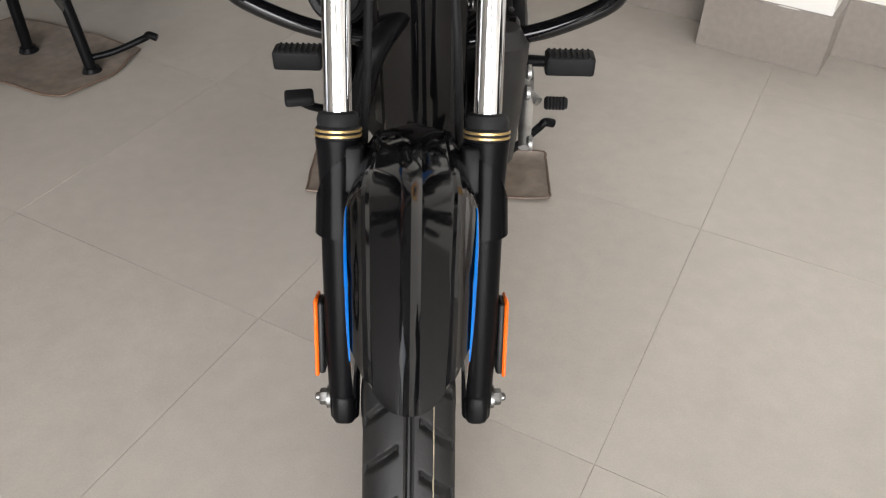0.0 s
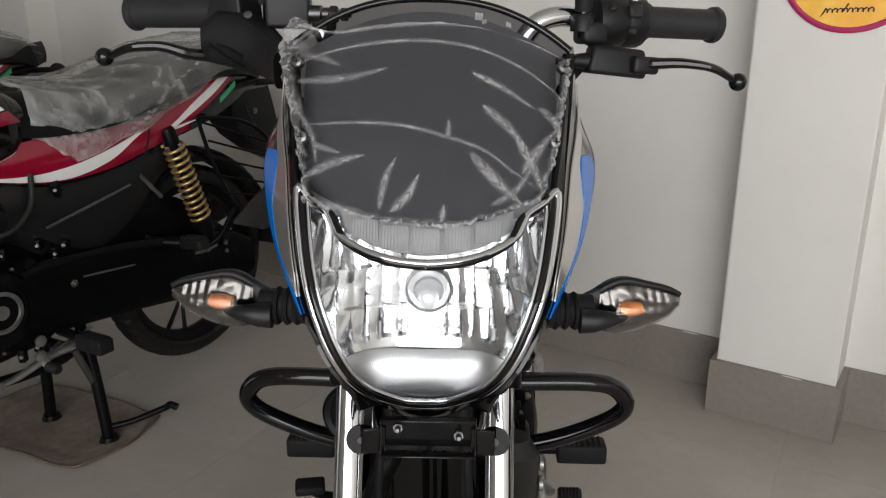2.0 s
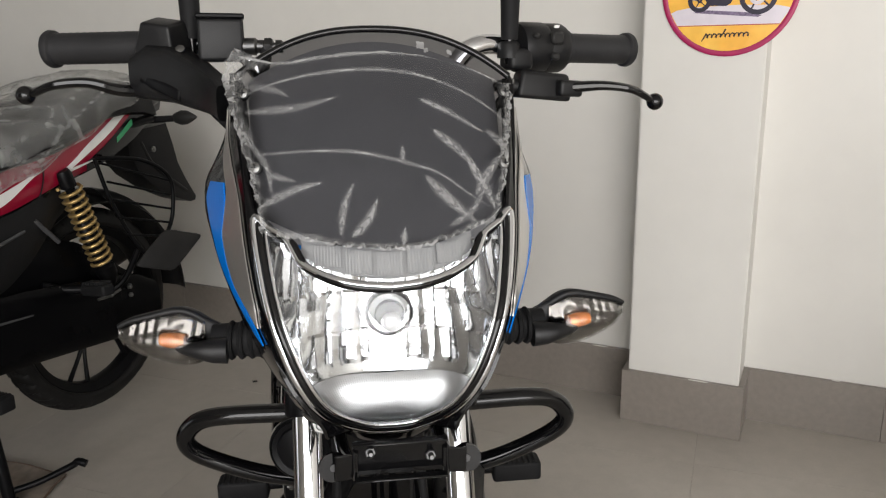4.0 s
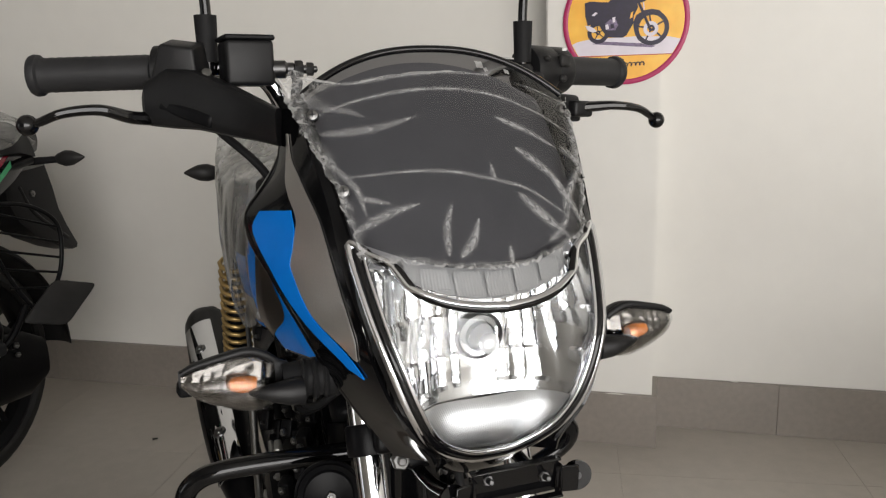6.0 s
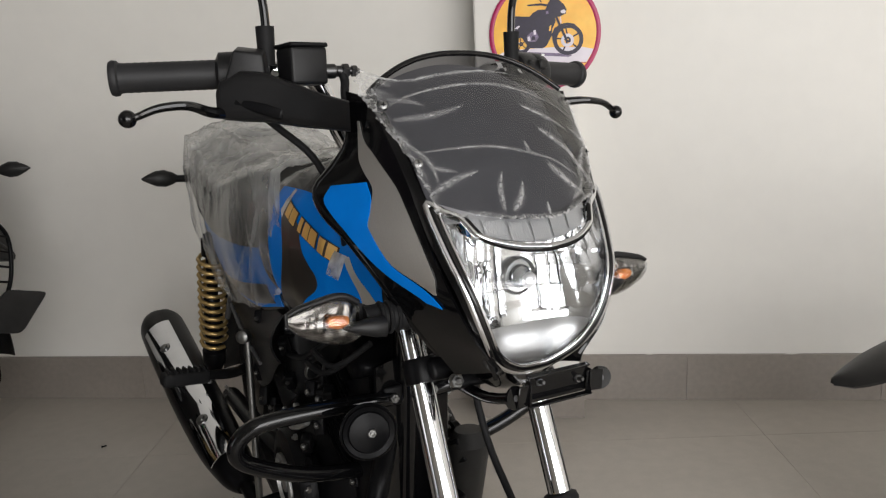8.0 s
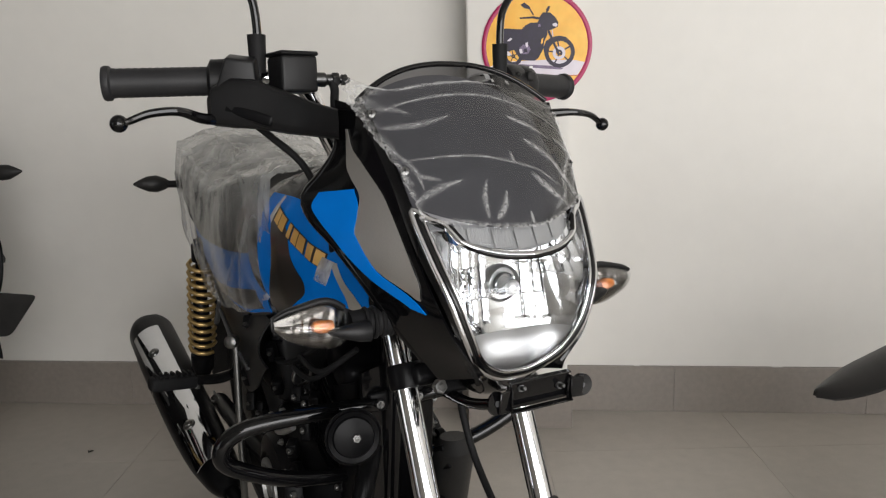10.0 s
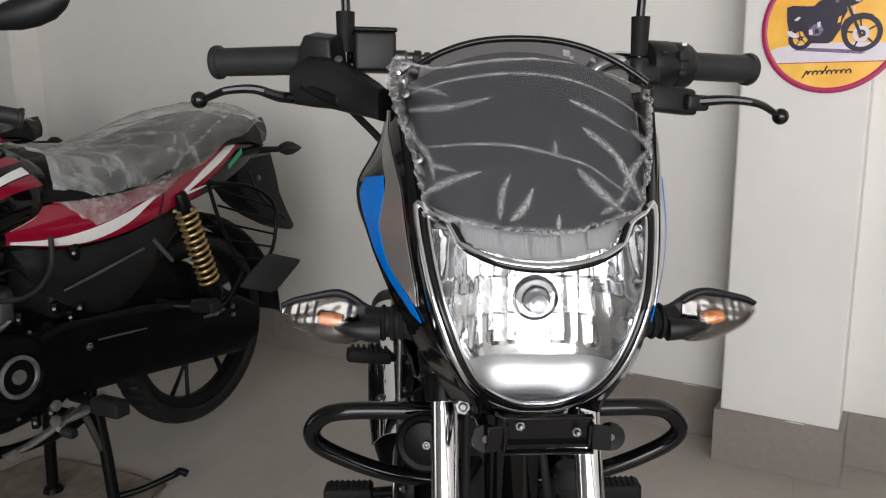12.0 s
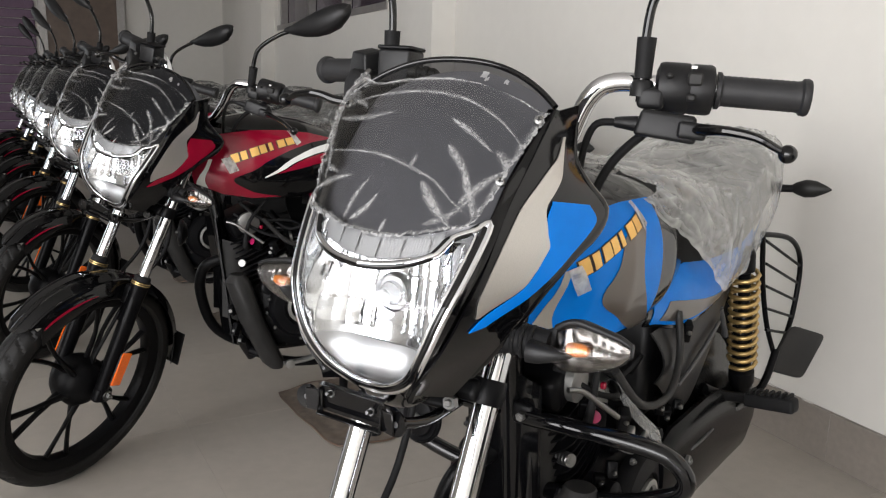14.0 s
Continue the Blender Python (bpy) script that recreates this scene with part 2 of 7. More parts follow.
def floor_tile_material():
    m, nt, p = nodes_of("polished beige floor tile")
    tc = nt.nodes.new("ShaderNodeTexCoord")
    info = nt.nodes.new("ShaderNodeObjectInfo")
    cloud = add(nt, "ShaderNodeTexNoise", Scale=2.4, Detail=4.0)
    vein = add(nt, "ShaderNodeTexNoise", Scale=26.0, Detail=8.0)
    off = nt.nodes.new("ShaderNodeVectorMath")
    off.operation = "ADD"
    nt.links.new(tc.outputs["Object"], off.inputs[0])
    nt.links.new(info.outputs["Random"], off.inputs[1])
    nt.links.new(off.outputs[0], cloud.inputs["Vector"])
    nt.links.new(off.outputs[0], vein.inputs["Vector"])
    ramp = nt.nodes.new("ShaderNodeValToRGB")
    ramp.color_ramp.elements[0].position, ramp.color_ramp.elements[1].position = 0.30, 0.72
    ramp.color_ramp.elements[0].color = (0.398, 0.367, 0.326, 1)
    ramp.color_ramp.elements[1].color = (0.428, 0.396, 0.352, 1)
    nt.links.new(cloud.outputs[0], ramp.inputs[0])
    mr = nt.nodes.new("ShaderNodeMapRange")
    mr.inputs["From Min"].default_value, mr.inputs["From Max"].default_value = 0.3, 0.7
    mr.inputs["To Min"].default_value, mr.inputs["To Max"].default_value = 0.96, 1.04
    nt.links.new(vein.outputs[0], mr.inputs[0])
    sc = nt.nodes.new("ShaderNodeVectorMath")
    sc.operation = "SCALE"
    nt.links.new(ramp.outputs[0], sc.inputs[0])
    nt.links.new(mr.outputs[0], sc.inputs["Scale"])
    # wiped smears that run across the joints
    geo = nt.nodes.new("ShaderNodeNewGeometry")
    smear = add(nt, "ShaderNodeTexNoise", Scale=1.9, Detail=4.0, Roughness=0.5)
    nt.links.new(geo.outputs["Position"], smear.inputs["Vector"])
    ms = nt.nodes.new("ShaderNodeMapRange")
    ms.inputs["From Min"].default_value, ms.inputs["From Max"].default_value = 0.15, 0.85
    ms.inputs["To Min"].default_value, ms.inputs["To Max"].default_value = 0.93, 1.06
    nt.links.new(smear.outputs[0], ms.inputs[0])
    sc2 = nt.nodes.new("ShaderNodeVectorMath")
    sc2.operation = "SCALE"
    nt.links.new(sc.outputs[0], sc2.inputs[0])
    nt.links.new(ms.outputs[0], sc2.inputs["Scale"])
    # fine mineral speckle
    fleck = add(nt, "ShaderNodeTexNoise", Scale=420.0, Detail=2.0)
    nt.links.new(off.outputs[0], fleck.inputs["Vector"])
    mf = nt.nodes.new("ShaderNodeMapRange")
    mf.inputs["From Min"].default_value, mf.inputs["From Max"].default_value = 0.3, 0.7
    mf.inputs["To Min"].default_value, mf.inputs["To Max"].default_value = 0.955, 1.045
    nt.links.new(fleck.outputs[0], mf.inputs[0])
    sc3 = nt.nodes.new("ShaderNodeVectorMath")
    sc3.operation = "SCALE"
    nt.links.new(sc2.outputs[0], sc3.inputs[0])
    nt.links.new(mf.outputs[0], sc3.inputs["Scale"])
    nt.links.new(sc3.outputs[0], p.inputs["Base Color"])
    rr = nt.nodes.new("ShaderNodeMapRange")
    rr.inputs["To Min"].default_value, rr.inputs["To Max"].default_value = 0.28, 0.36
    nt.links.new(smear.outputs[0], rr.inputs[0])
    nt.links.new(rr.outputs[0], p.inputs["Roughness"])
    p.inputs["Specular IOR Level"].default_value = 0.45
    return m


M["tile"] = floor_tile_material()


# ---- mesh helpers ----
def V(*a):
    return Vector(a)


def curve_points(pts, per=6):
    """Points along a smooth line through pts."""
    pts = [Vector(p) for p in pts]
    if len(pts) < 3:
        return pts
    out = []
    for i in range(len(pts) - 1):
        a, b = pts[max(i - 1, 0)], pts[i]
        c, d = pts[i + 1], pts[min(i + 2, len(pts) - 1)]
        for k in range(per):
            t = k / per
            out.append(0.5 * ((2 * b) + (c - a) * t + (2 * a - 5 * b + 4 * c - d) * t * t + (3 * b - a - 3 * c + d) * t ** 3))
    out.append(pts[-1])
    return out


def lerp_list(values, t):
    if not isinstance(values, (list, tuple)):
        return values
    f = max(0.0, min(1.0, t)) * (len(values) - 1)
    i = min(int(f), len(values) - 2)
    return values[i] + (values[i + 1] - values[i]) * (f - i)


def loft(rings, cap=True, closed=False):
    """A skin over rings of equal length."""
    bm = bmesh.new()
    vs = [[bm.verts.new(p) for p in ring] for ring in rings]
    n = len(vs[0])
    last = len(vs) if closed else len(vs) - 1
    for i in range(last):
        a, b = vs[i], vs[(i + 1) % len(vs)]
        for j in range(n):
            bm.faces.new((a[j], a[(j + 1) % n], b[(j + 1) % n], b[j]))
    if cap and not closed:
        bm.faces.new(vs[0][::-1])
        bm.faces.new(vs[-1])
    bmesh.ops.recalc_face_normals(bm, faces=bm.faces[:])
    return bm


def tube(pts, r, n=10, per=6, flat=1.0, closed=False):
    """A round bar along a smooth line; r may be a list along it; flat squeezes it across."""
    line = curve_points(pts, per)
    n = max(n, 10)
    rings = []
    up = None
    for i, p in enumerate(line):
        a, b = line[max(i - 1, 0)], line[min(i + 1, len(line) - 1)]
        d = (b - a).normalized()
        if up is None:
            up = d.orthogonal().normalized() if abs(d.z) > 0.9 else V(0, 0, 1)
        up = (up - d * up.dot(d)).normalized()
        side = d.cross(up)
        rr = lerp_list(r, i / (len(line) - 1))
        rings.append([p + (up * math.cos(2 * math.pi * k / n) * flat + side * math.sin(2 * math.pi * k / n)) * rr for k in range(n)])
    return loft(rings, closed=closed)


def lathe(profile, centre, axis, n=32, cap=True):
    """A turned body: profile of (radius, height along axis)."""
    axis = Vector(axis).normalized()
    s = axis.orthogonal().normalized()
    t = axis.cross(s)
    c = Vector(centre)
    rings = [[c + axis * h + (s * math.cos(2 * math.pi * k / n) + t * math.sin(2 * math.pi * k / n)) * max(r, 1e-5) for k in range(n)] for r, h in profile]
    return loft(rings, cap)


def box(centre, size, bevel=0.004, turn=(0, 0, 0), taper=1.0):
    bm = bmesh.new()
    bmesh.ops.create_cube(bm, size=1.0)
    for v in bm.verts:
        k = taper if v.co.z > 0 else 1.0
        v.co = V(v.co.x * size[0] * k, v.co.y * size[1] * k, v.co.z * size[2])
    if bevel:
        bmesh.ops.bevel(bm, geom=bm.edges[:] + bm.verts[:], offset=bevel, segments=1 if bevel < 0.003 else 3, affect="EDGES", profile=0.5)
    bmesh.ops.transform(bm, matrix=pose(*centre, *turn), verts=bm.verts[:])
    return bm


def sheet(f, nu, nv, thick=0.003):
    """A bent sheet f(u, v), u and v from 0 to 1, with thickness inwards."""
    pts = [[Vector(f(i / nu, j / nv)) for j in range(nv + 1)] for i in range(nu + 1)]
    bm = bmesh.new()
    top, bot = [], []
    if not thick:
        grid = [[bm.verts.new(p) for p in row] for row in pts]
        for i in range(nu):
            for j in range(nv):
                bm.faces.new((grid[i][j], grid[i + 1][j], grid[i + 1][j + 1], grid[i][j + 1]))
        return bm
    for i in range(nu + 1):
        a, b = [], []
        for j in range(nv + 1):
            du = pts[min(i + 1, nu)][j] - pts[max(i - 1, 0)][j]
            dv = pts[i][min(j + 1, nv)] - pts[i][max(j - 1, 0)]
            nrm = du.cross(dv)
            nrm = nrm.normalized() if nrm.length > 1e-12 else V(0, 0, 1)
            a.append(bm.verts.new(pts[i][j]))
            b.append(bm.verts.new(pts[i][j] - nrm * thick))
        top.append(a)
        bot.append(b)
    for i in range(nu):
        for j in range(nv):
            bm.faces.new((top[i][j], top[i + 1][j], top[i + 1][j + 1], top[i][j + 1]))
            bm.faces.new((bot[i][j], bot[i][j + 1], bot[i + 1][j + 1], bot[i + 1][j]))
    for i in range(nu):
        bm.faces.new((top[i][0], bot[i][0], bot[i + 1][0], top[i + 1][0]))
        bm.faces.new((top[i][nv], top[i + 1][nv], bot[i + 1][nv], bot[i][nv]))
    for j in range(nv):
        bm.faces.new((top[0][j], top[0][j + 1], bot[0][j + 1], bot[0][j]))
        bm.faces.new((top[nu][j], bot[nu][j], bot[nu][j + 1], top[nu][j + 1]))
    bmesh.ops.recalc_face_normals(bm, faces=bm.faces[:])
    return bm


def smooth_list(values, t):
    """A value on a smooth line through evenly spaced values."""
    n = len(values) - 1
    f = max(0.0, min(1.0, t)) * n
    i = min(int(f), n - 1)
    q = f - i
    a, b, c, d = values[max(i - 1, 0)], values[i], values[i + 1], values[min(i + 2, n)]
    return 0.5 * (2 * b + (c - a) * q + (2 * a - 5 * b + 4 * c - d) * q * q + (3 * b - a - 3 * c + d) * q ** 3)


def fold_field(px, pz, folds):
    """Height and milkiness that pulled folds give a film: folds are (points, width, strength), tapered at both ends."""
    height, haze = np.zeros_like(px), np.zeros_like(px)
    for points, width, strength in folds:
        line = [(p.x, p.y) for p in curve_points([(a, b, 0) for a, b in points], 5)]
        dist, where = np.full_like(px, 9.0), np.zeros_like(px)
        for k, ((xa, za), (xb, zb)) in enumerate(zip(line, line[1:])):
            ex, ez = xb - xa, zb - za
            t = np.clip(((px - xa) * ex + (pz - za) * ez) / (ex * ex + ez * ez + 1e-12), 0, 1)
            d = np.hypot(px - xa - ex * t, pz - za - ez * t)
            near = d < dist
            dist[near], where[near] = d[near], ((k + t) / (len(line) - 1))[near]
        w = width * (0.12 + 0.88 * np.sin(np.pi * np.clip(where, 0, 1) ** 0.7))
        q = dist / w
        height = np.maximum(height, strength * np.exp(-q * q))
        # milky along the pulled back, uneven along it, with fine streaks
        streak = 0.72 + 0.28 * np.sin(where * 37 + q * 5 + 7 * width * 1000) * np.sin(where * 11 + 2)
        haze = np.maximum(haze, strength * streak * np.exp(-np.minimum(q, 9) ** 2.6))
    return height, haze


def film_sheet(points, haze):
    """A thin film over a grid of points, which carries its milkiness."""
    nu, nv = len(points) - 1, len(points[0]) - 1
    bm = bmesh.new()
    layer = bm.verts.layers.float.new("haze")
    grid = []
    for i in range(nu + 1):
        row = []
        for j in range(nv + 1):
            v = bm.verts.new(points[i][j])
            v[layer] = float(haze[i][j])
            row.append(v)
        grid.append(row)
    for i in range(nu):
        for j in range(nv):
            bm.faces.new((grid[i][j], grid[i + 1][j], grid[i + 1][j + 1], grid[i][j + 1]))
    return bm


def ball(centre, radii, n=16, m=10):
    c = Vector(centre)
    rings = []
    for i in range(m + 1):
        a = math.pi * (i / m) * 0.998 + 0.003
        rings.append([c + V(radii[0] * math.sin(a) * math.cos(2 * math.pi * k / n), radii[1] * math.sin(a) * math.sin(2 * math.pi * k / n), radii[2] * math.cos(a)) for k in range(n)])
    return loft(rings)


def hexbolt(centre, axis, r=0.006, h=0.006):
    a = Vector(axis).normalized()
    bm = lathe([(r, 0), (r, h * 0.8), (r * 0.85, h)], centre, a, 6)
    stud = lathe([(r * 0.5, h * 0.9), (r * 0.5, h * 1.35), (r * 0.35, h * 1.5)], centre, a, 10)
    return merge(bm, stud)


def merge(*bms):
    """Pieces of one part joined into one bmesh."""
    out = bms[0]
    for b in bms[1:]:
        me = bpy.data.meshes.new("joint")
        b.to_mesh(me)
        out.from_mesh(me)
        bpy.data.meshes.remove(me)
        b.free()
    return out


def mirrored(bm):
    for v in bm.verts:
        v.co.x = -v.co.x
    bmesh.ops.reverse_faces(bm, faces=bm.faces[:])
    return bm


def finish(bm, name, material, smooth=True, angle=40):
    me = bpy.data.meshes.new(name)
    bm.to_mesh(me)
    bm.free()
    for mm in material if isinstance(material, (list, tuple)) else [material]:
        me.materials.append(mm)
    if smooth:
        me.shade_smooth()
        me.set_sharp_from_angle(angle=radians(angle))
    return me


def part(name, bm, material, parent, label="", turn=None, angle=40):
    """One mesh object under a thing or a part."""
    if turn is not None:
        bmesh.ops.transform(bm, matrix=turn, verts=bm.verts[:])
    ob = new(name, finish(bm, name, material, angle=angle))
    ob.parent = parent
    if label:
        tagged(ob, label)
    return ob


def thing(name, m, label, category, group="", kind=""):
    ob = new(name)
    ob.empty_display_size = 0.2
    ob.matrix_world = m
    return tagged(ob, label, category, group, kind)


def solid(name, bm, material, label, category, kind="", m=None, angle=40):
    ob = new(name, finish(bm, name, material, angle=angle))
    if m is not None:
        ob.matrix_world = m
    return tagged(ob, label, category, "", kind)


# ---- the room ----
CEIL = 3.1
WALL_Y, COL_Y, SKIRT = 2.930, 2.787, 0.153
COLUMNS = ((-0.946, -0.652), (-4.56, -4.20), (-9.9, -8.7))


def slab(x0, x1, y0, y1, z0, z1):
    bm = bmesh.new()
    bmesh.ops.create_cube(bm, size=1.0)
    bmesh.ops.transform(bm, matrix=Matrix.LocRotScale(((x0 + x1) / 2, (y0 + y1) / 2, (z0 + z1) / 2), None, (x1 - x0, y1 - y0, z1 - z0)), verts=bm.verts[:])
    return bm


def room():
    W0, W1, WZ = -8.5, -5.3, 1.58
    north = merge(slab(-12, W0, WALL_Y, WALL_Y + 0.2, 0, CEIL), slab(W1, 7.6, WALL_Y, WALL_Y + 0.2, 0, CEIL), slab(W0, W1, WALL_Y, WALL_Y + 0.2, 0, WZ), slab(W0, W1, WALL_Y, WALL_Y + 0.2, 2.95, CEIL))
    solid("wall_north", north, M["wall"], "cream painted plaster wall behind the motorcycles", "wall", "structure", ROOM)
    win = thing("window_1", ROOM, "high dark tinted window in a grey frame", "window", kind="structure")
    part("pane", slab(W0, W1, WALL_Y + 0.09, WALL_Y + 0.1, WZ, 2.95), M["dark_glass"], win)
    fr = merge(slab(W0 - 0.02, W1 + 0.02, WALL_Y - 0.012, WALL_Y + 0.06, WZ - 0.05, WZ), *[slab(x - 0.03, x + 0.03, WALL_Y + 0.02, WALL_Y + 0.085, WZ, 2.95) for x in (W0 + 0.03, -7.4, -6.35, W1 - 0.03)])
    part("window_frame", fr, M["frame_metal"], win)
    for k, (a, b) in enumerate(COLUMNS):
        bm = slab(a, b, COL_Y, WALL_Y, 0, CEIL)
        bmesh.ops.bevel(bm, geom=[e for e in bm.edges if abs((e.verts[0].co - e.verts[1].co).z) > 1 and e.verts[0].co.y < COL_Y + 0.01], offset=0.004, segments=2, affect="EDGES")
        solid("column_%d" % (k + 1), bm, M["wall"], "cream painted column standing out of the wall", "column", "structure", ROOM)
    sk = thing("skirting", ROOM, "grey tiled skirting along wall and columns", "skirting", kind="structure")
    runs = [(-11.9, -9.9, WALL_Y), (-8.7, -4.56, WALL_Y), (-4.20, -0.946, WALL_Y), (-0.652, 7.5, WALL_Y)]
    mesh_cache = {}

    def piece(x0, x1, y, along=True):
        key = (round(x1 - x0, 3), along)
        if key not in mesh_cache:
            L = x1 - x0
            b = box((L / 2, -0.0075, SKIRT / 2), (L - 0.0005, 0.015, SKIRT), 0.0008) if along else box((-0.0075, L / 2, SKIRT / 2), (0.015, L - 0.0005, SKIRT), 0.0008)
            mesh_cache[key] = finish(b, "skirting_tile", M["skirting"])
        o = new("skirting_tile", mesh_cache[key])
        o.parent = sk
        return o

    for x0, x1, y in runs:
        x = x1
        while x - x0 > 0.005:
            w = min(0.6, x - x0)
            piece(x - w, x, y).location = (x - w, y, 0)
            x -= w
    for a, b in COLUMNS:
        piece(a - 0.015, b + 0.015, COL_Y).location = (a - 0.015, COL_Y, 0)
        piece(COL_Y, WALL_Y - 0.015, 0, False).location = (a, COL_Y, 0)
        piece(COL_Y, WALL_Y - 0.015, 0, False).location = (b + 0.015, COL_Y, 0)
    # plaster droppings left along the top of the skirting
    rng = random.Random(5)
    drops = bmesh.new()
    for i in range(16):
        x = rng.uniform(-1.9, 2.2)
        y = COL_Y if -0.946 < x < -0.652 else WALL_Y
        drops = merge(drops, ball((x, y - rng.uniform(0.004, 0.011), SKIRT), (rng.uniform(0.008, 0.035), 0.004, 0.0018), 8, 5))
    solid("plaster_crumbs", drops, M["wall"], "cream plaster droppings on the skirting edge", "plaster", "structure", ROOM)
    solid("ceiling", slab(-12, 7.6, -3.3, WALL_Y + 0.2, CEIL, CEIL + 0.15), M["ceiling"], "plain off-white ceiling", "ceiling", "structure", ROOM)
    # the opening from -8.9 to -5.5 is unseen, added for the fill lamp
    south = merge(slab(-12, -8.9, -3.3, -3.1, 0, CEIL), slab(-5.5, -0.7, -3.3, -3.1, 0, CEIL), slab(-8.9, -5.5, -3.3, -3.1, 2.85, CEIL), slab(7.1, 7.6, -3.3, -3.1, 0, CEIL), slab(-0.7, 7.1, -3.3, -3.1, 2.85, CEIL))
    solid("wall_south", south, M["wall"], "cream wall with a wide shop front opening and an added opening for fill light", "wall", "structure", ROOM)
    solid("wall_east", slab(7.6, 7.8, -3.3, WALL_Y + 0.2, 0, CEIL), M["wall"], "plain cream painted side wall", "wall", "structure", ROOM)
    solid("wall_west", slab(-12.2, -12, -3.3, WALL_Y + 0.2, 0, CEIL), M["wall"], "plain cream painted end wall", "wall", "structure", ROOM)
    solid("ground", slab(-60, 60, -60, 60, -0.35, -0.25), M["grout"], "grey paved ground outside the shop", "ground", "structure", ROOM)
    # far end: brown door board and a slatted shutter
    d = thing("door_1", ROOM @ pose(-11.99, 0, 0, 0, 0, 0), "brown board door in a grey frame at the far end", "door", kind="structure")
    part("door_leaf", slab(0, 0.05, 0.66, 1.52, 0, 2.3), M["brown"], d)
    part("door_frame", merge(slab(0, 0.08, 1.52, 1.62, 0, 2.4), slab(0, 0.08, 0.56, 0.66, 0, 2.4), slab(0, 0.08, 0.66, 1.52, 2.3, 2.4)), M["frame_metal"], d)
    s = thing("shutter", ROOM @ pose(-11.99, 0, 0), "mauve slatted rolling shutter at the far end", "shutter", kind="structure")
    slat = finish(box((0.02, -0.78, 0.06), (0.03, 2.6, 0.11), 0.01), "slat", M["shutter"])
    for i in range(21):
        o = new("slat", slat)
        o.parent, o.location = s, (0, 0, 0.12 * i + 0.004)


room()

# ---- motorcycle ----
RAKE = (0.0, 0.375, 0.927)


def fork_y(z):
    return 0.1476 + (z - 0.6) * 0.36


def nose(x, z, out=0.0):
    """The front surface of lamp and visor."""
    zs = (0.73, 0.745, 0.77, 0.80, 0.83, 0.864, 0.89, 0.95, 1.00, 1.07)
    ys = (0.082, 0.066, 0.048, 0.037, 0.035, 0.045, 0.060, 0.100, 0.142, 0.212)
    ks = (2.2, 2.2, 2.4, 2.7, 3.0, 3.3, 3.1, 2.0, 1.8, 1.7)
    k = 0
    while k < len(zs) - 2 and z > zs[k + 1]:
        k += 1
    t = (z - zs[k]) / (zs[k + 1] - zs[k])
    y = ys[k] + (ys[k + 1] - ys[k]) * t
    b = ks[k] + (ks[k + 1] - ks[k]) * t
    return V(x, y + b * x * x - out, z)


LENS_SIDE = [(0.105, 0.909), (0.0985, 0.863), (0.0890, 0.827), (0.0735, 0.785), (0.054, 0.752), (0.024, 0.7325), (0.0, 0.729)]
LENS_TOP = [(0.105, 0.909), (0.092, 0.9025), (0.079, 0.8960), (0.0735, 0.8875), (0.0670, 0.8790), (0.047, 0.8705), (0.024, 0.8660), (0.0, 0.8645)]
VISOR_LOW = [(0.105, 0.913), (0.080, 0.904), (0.066, 0.899), (0.04, 0.893), (0.0, 0.8905)]


def along(points, t):
    f = max(0.0, min(1.0, t)) * (len(points) - 1)
    i = min(int(f), len(points) - 2)
    a, b = points[i], points[i + 1]
    return tuple(a[k] + (b[k] - a[k]) * (f - i) for k in range(len(a)))


def z_at(points, x):
    """Height of an edge line at distance x from the middle."""
    x = abs(x)
    for (xa, za), (xb, zb) in zip(points, points[1:]):
        if xb <= x <= xa:
            return zb + (za - zb) * (x - xb) / max(xa - xb, 1e-6)
    return points[0][1]


def lens_half(z):
    for (xa, za), (xb, zb) in zip(LENS_SIDE, LENS_SIDE[1:]):
        if zb <= z <= za:
            return xb + (xa - xb) * (z - zb) / max(za - zb, 1e-6)
    return LENS_SIDE[0][0]


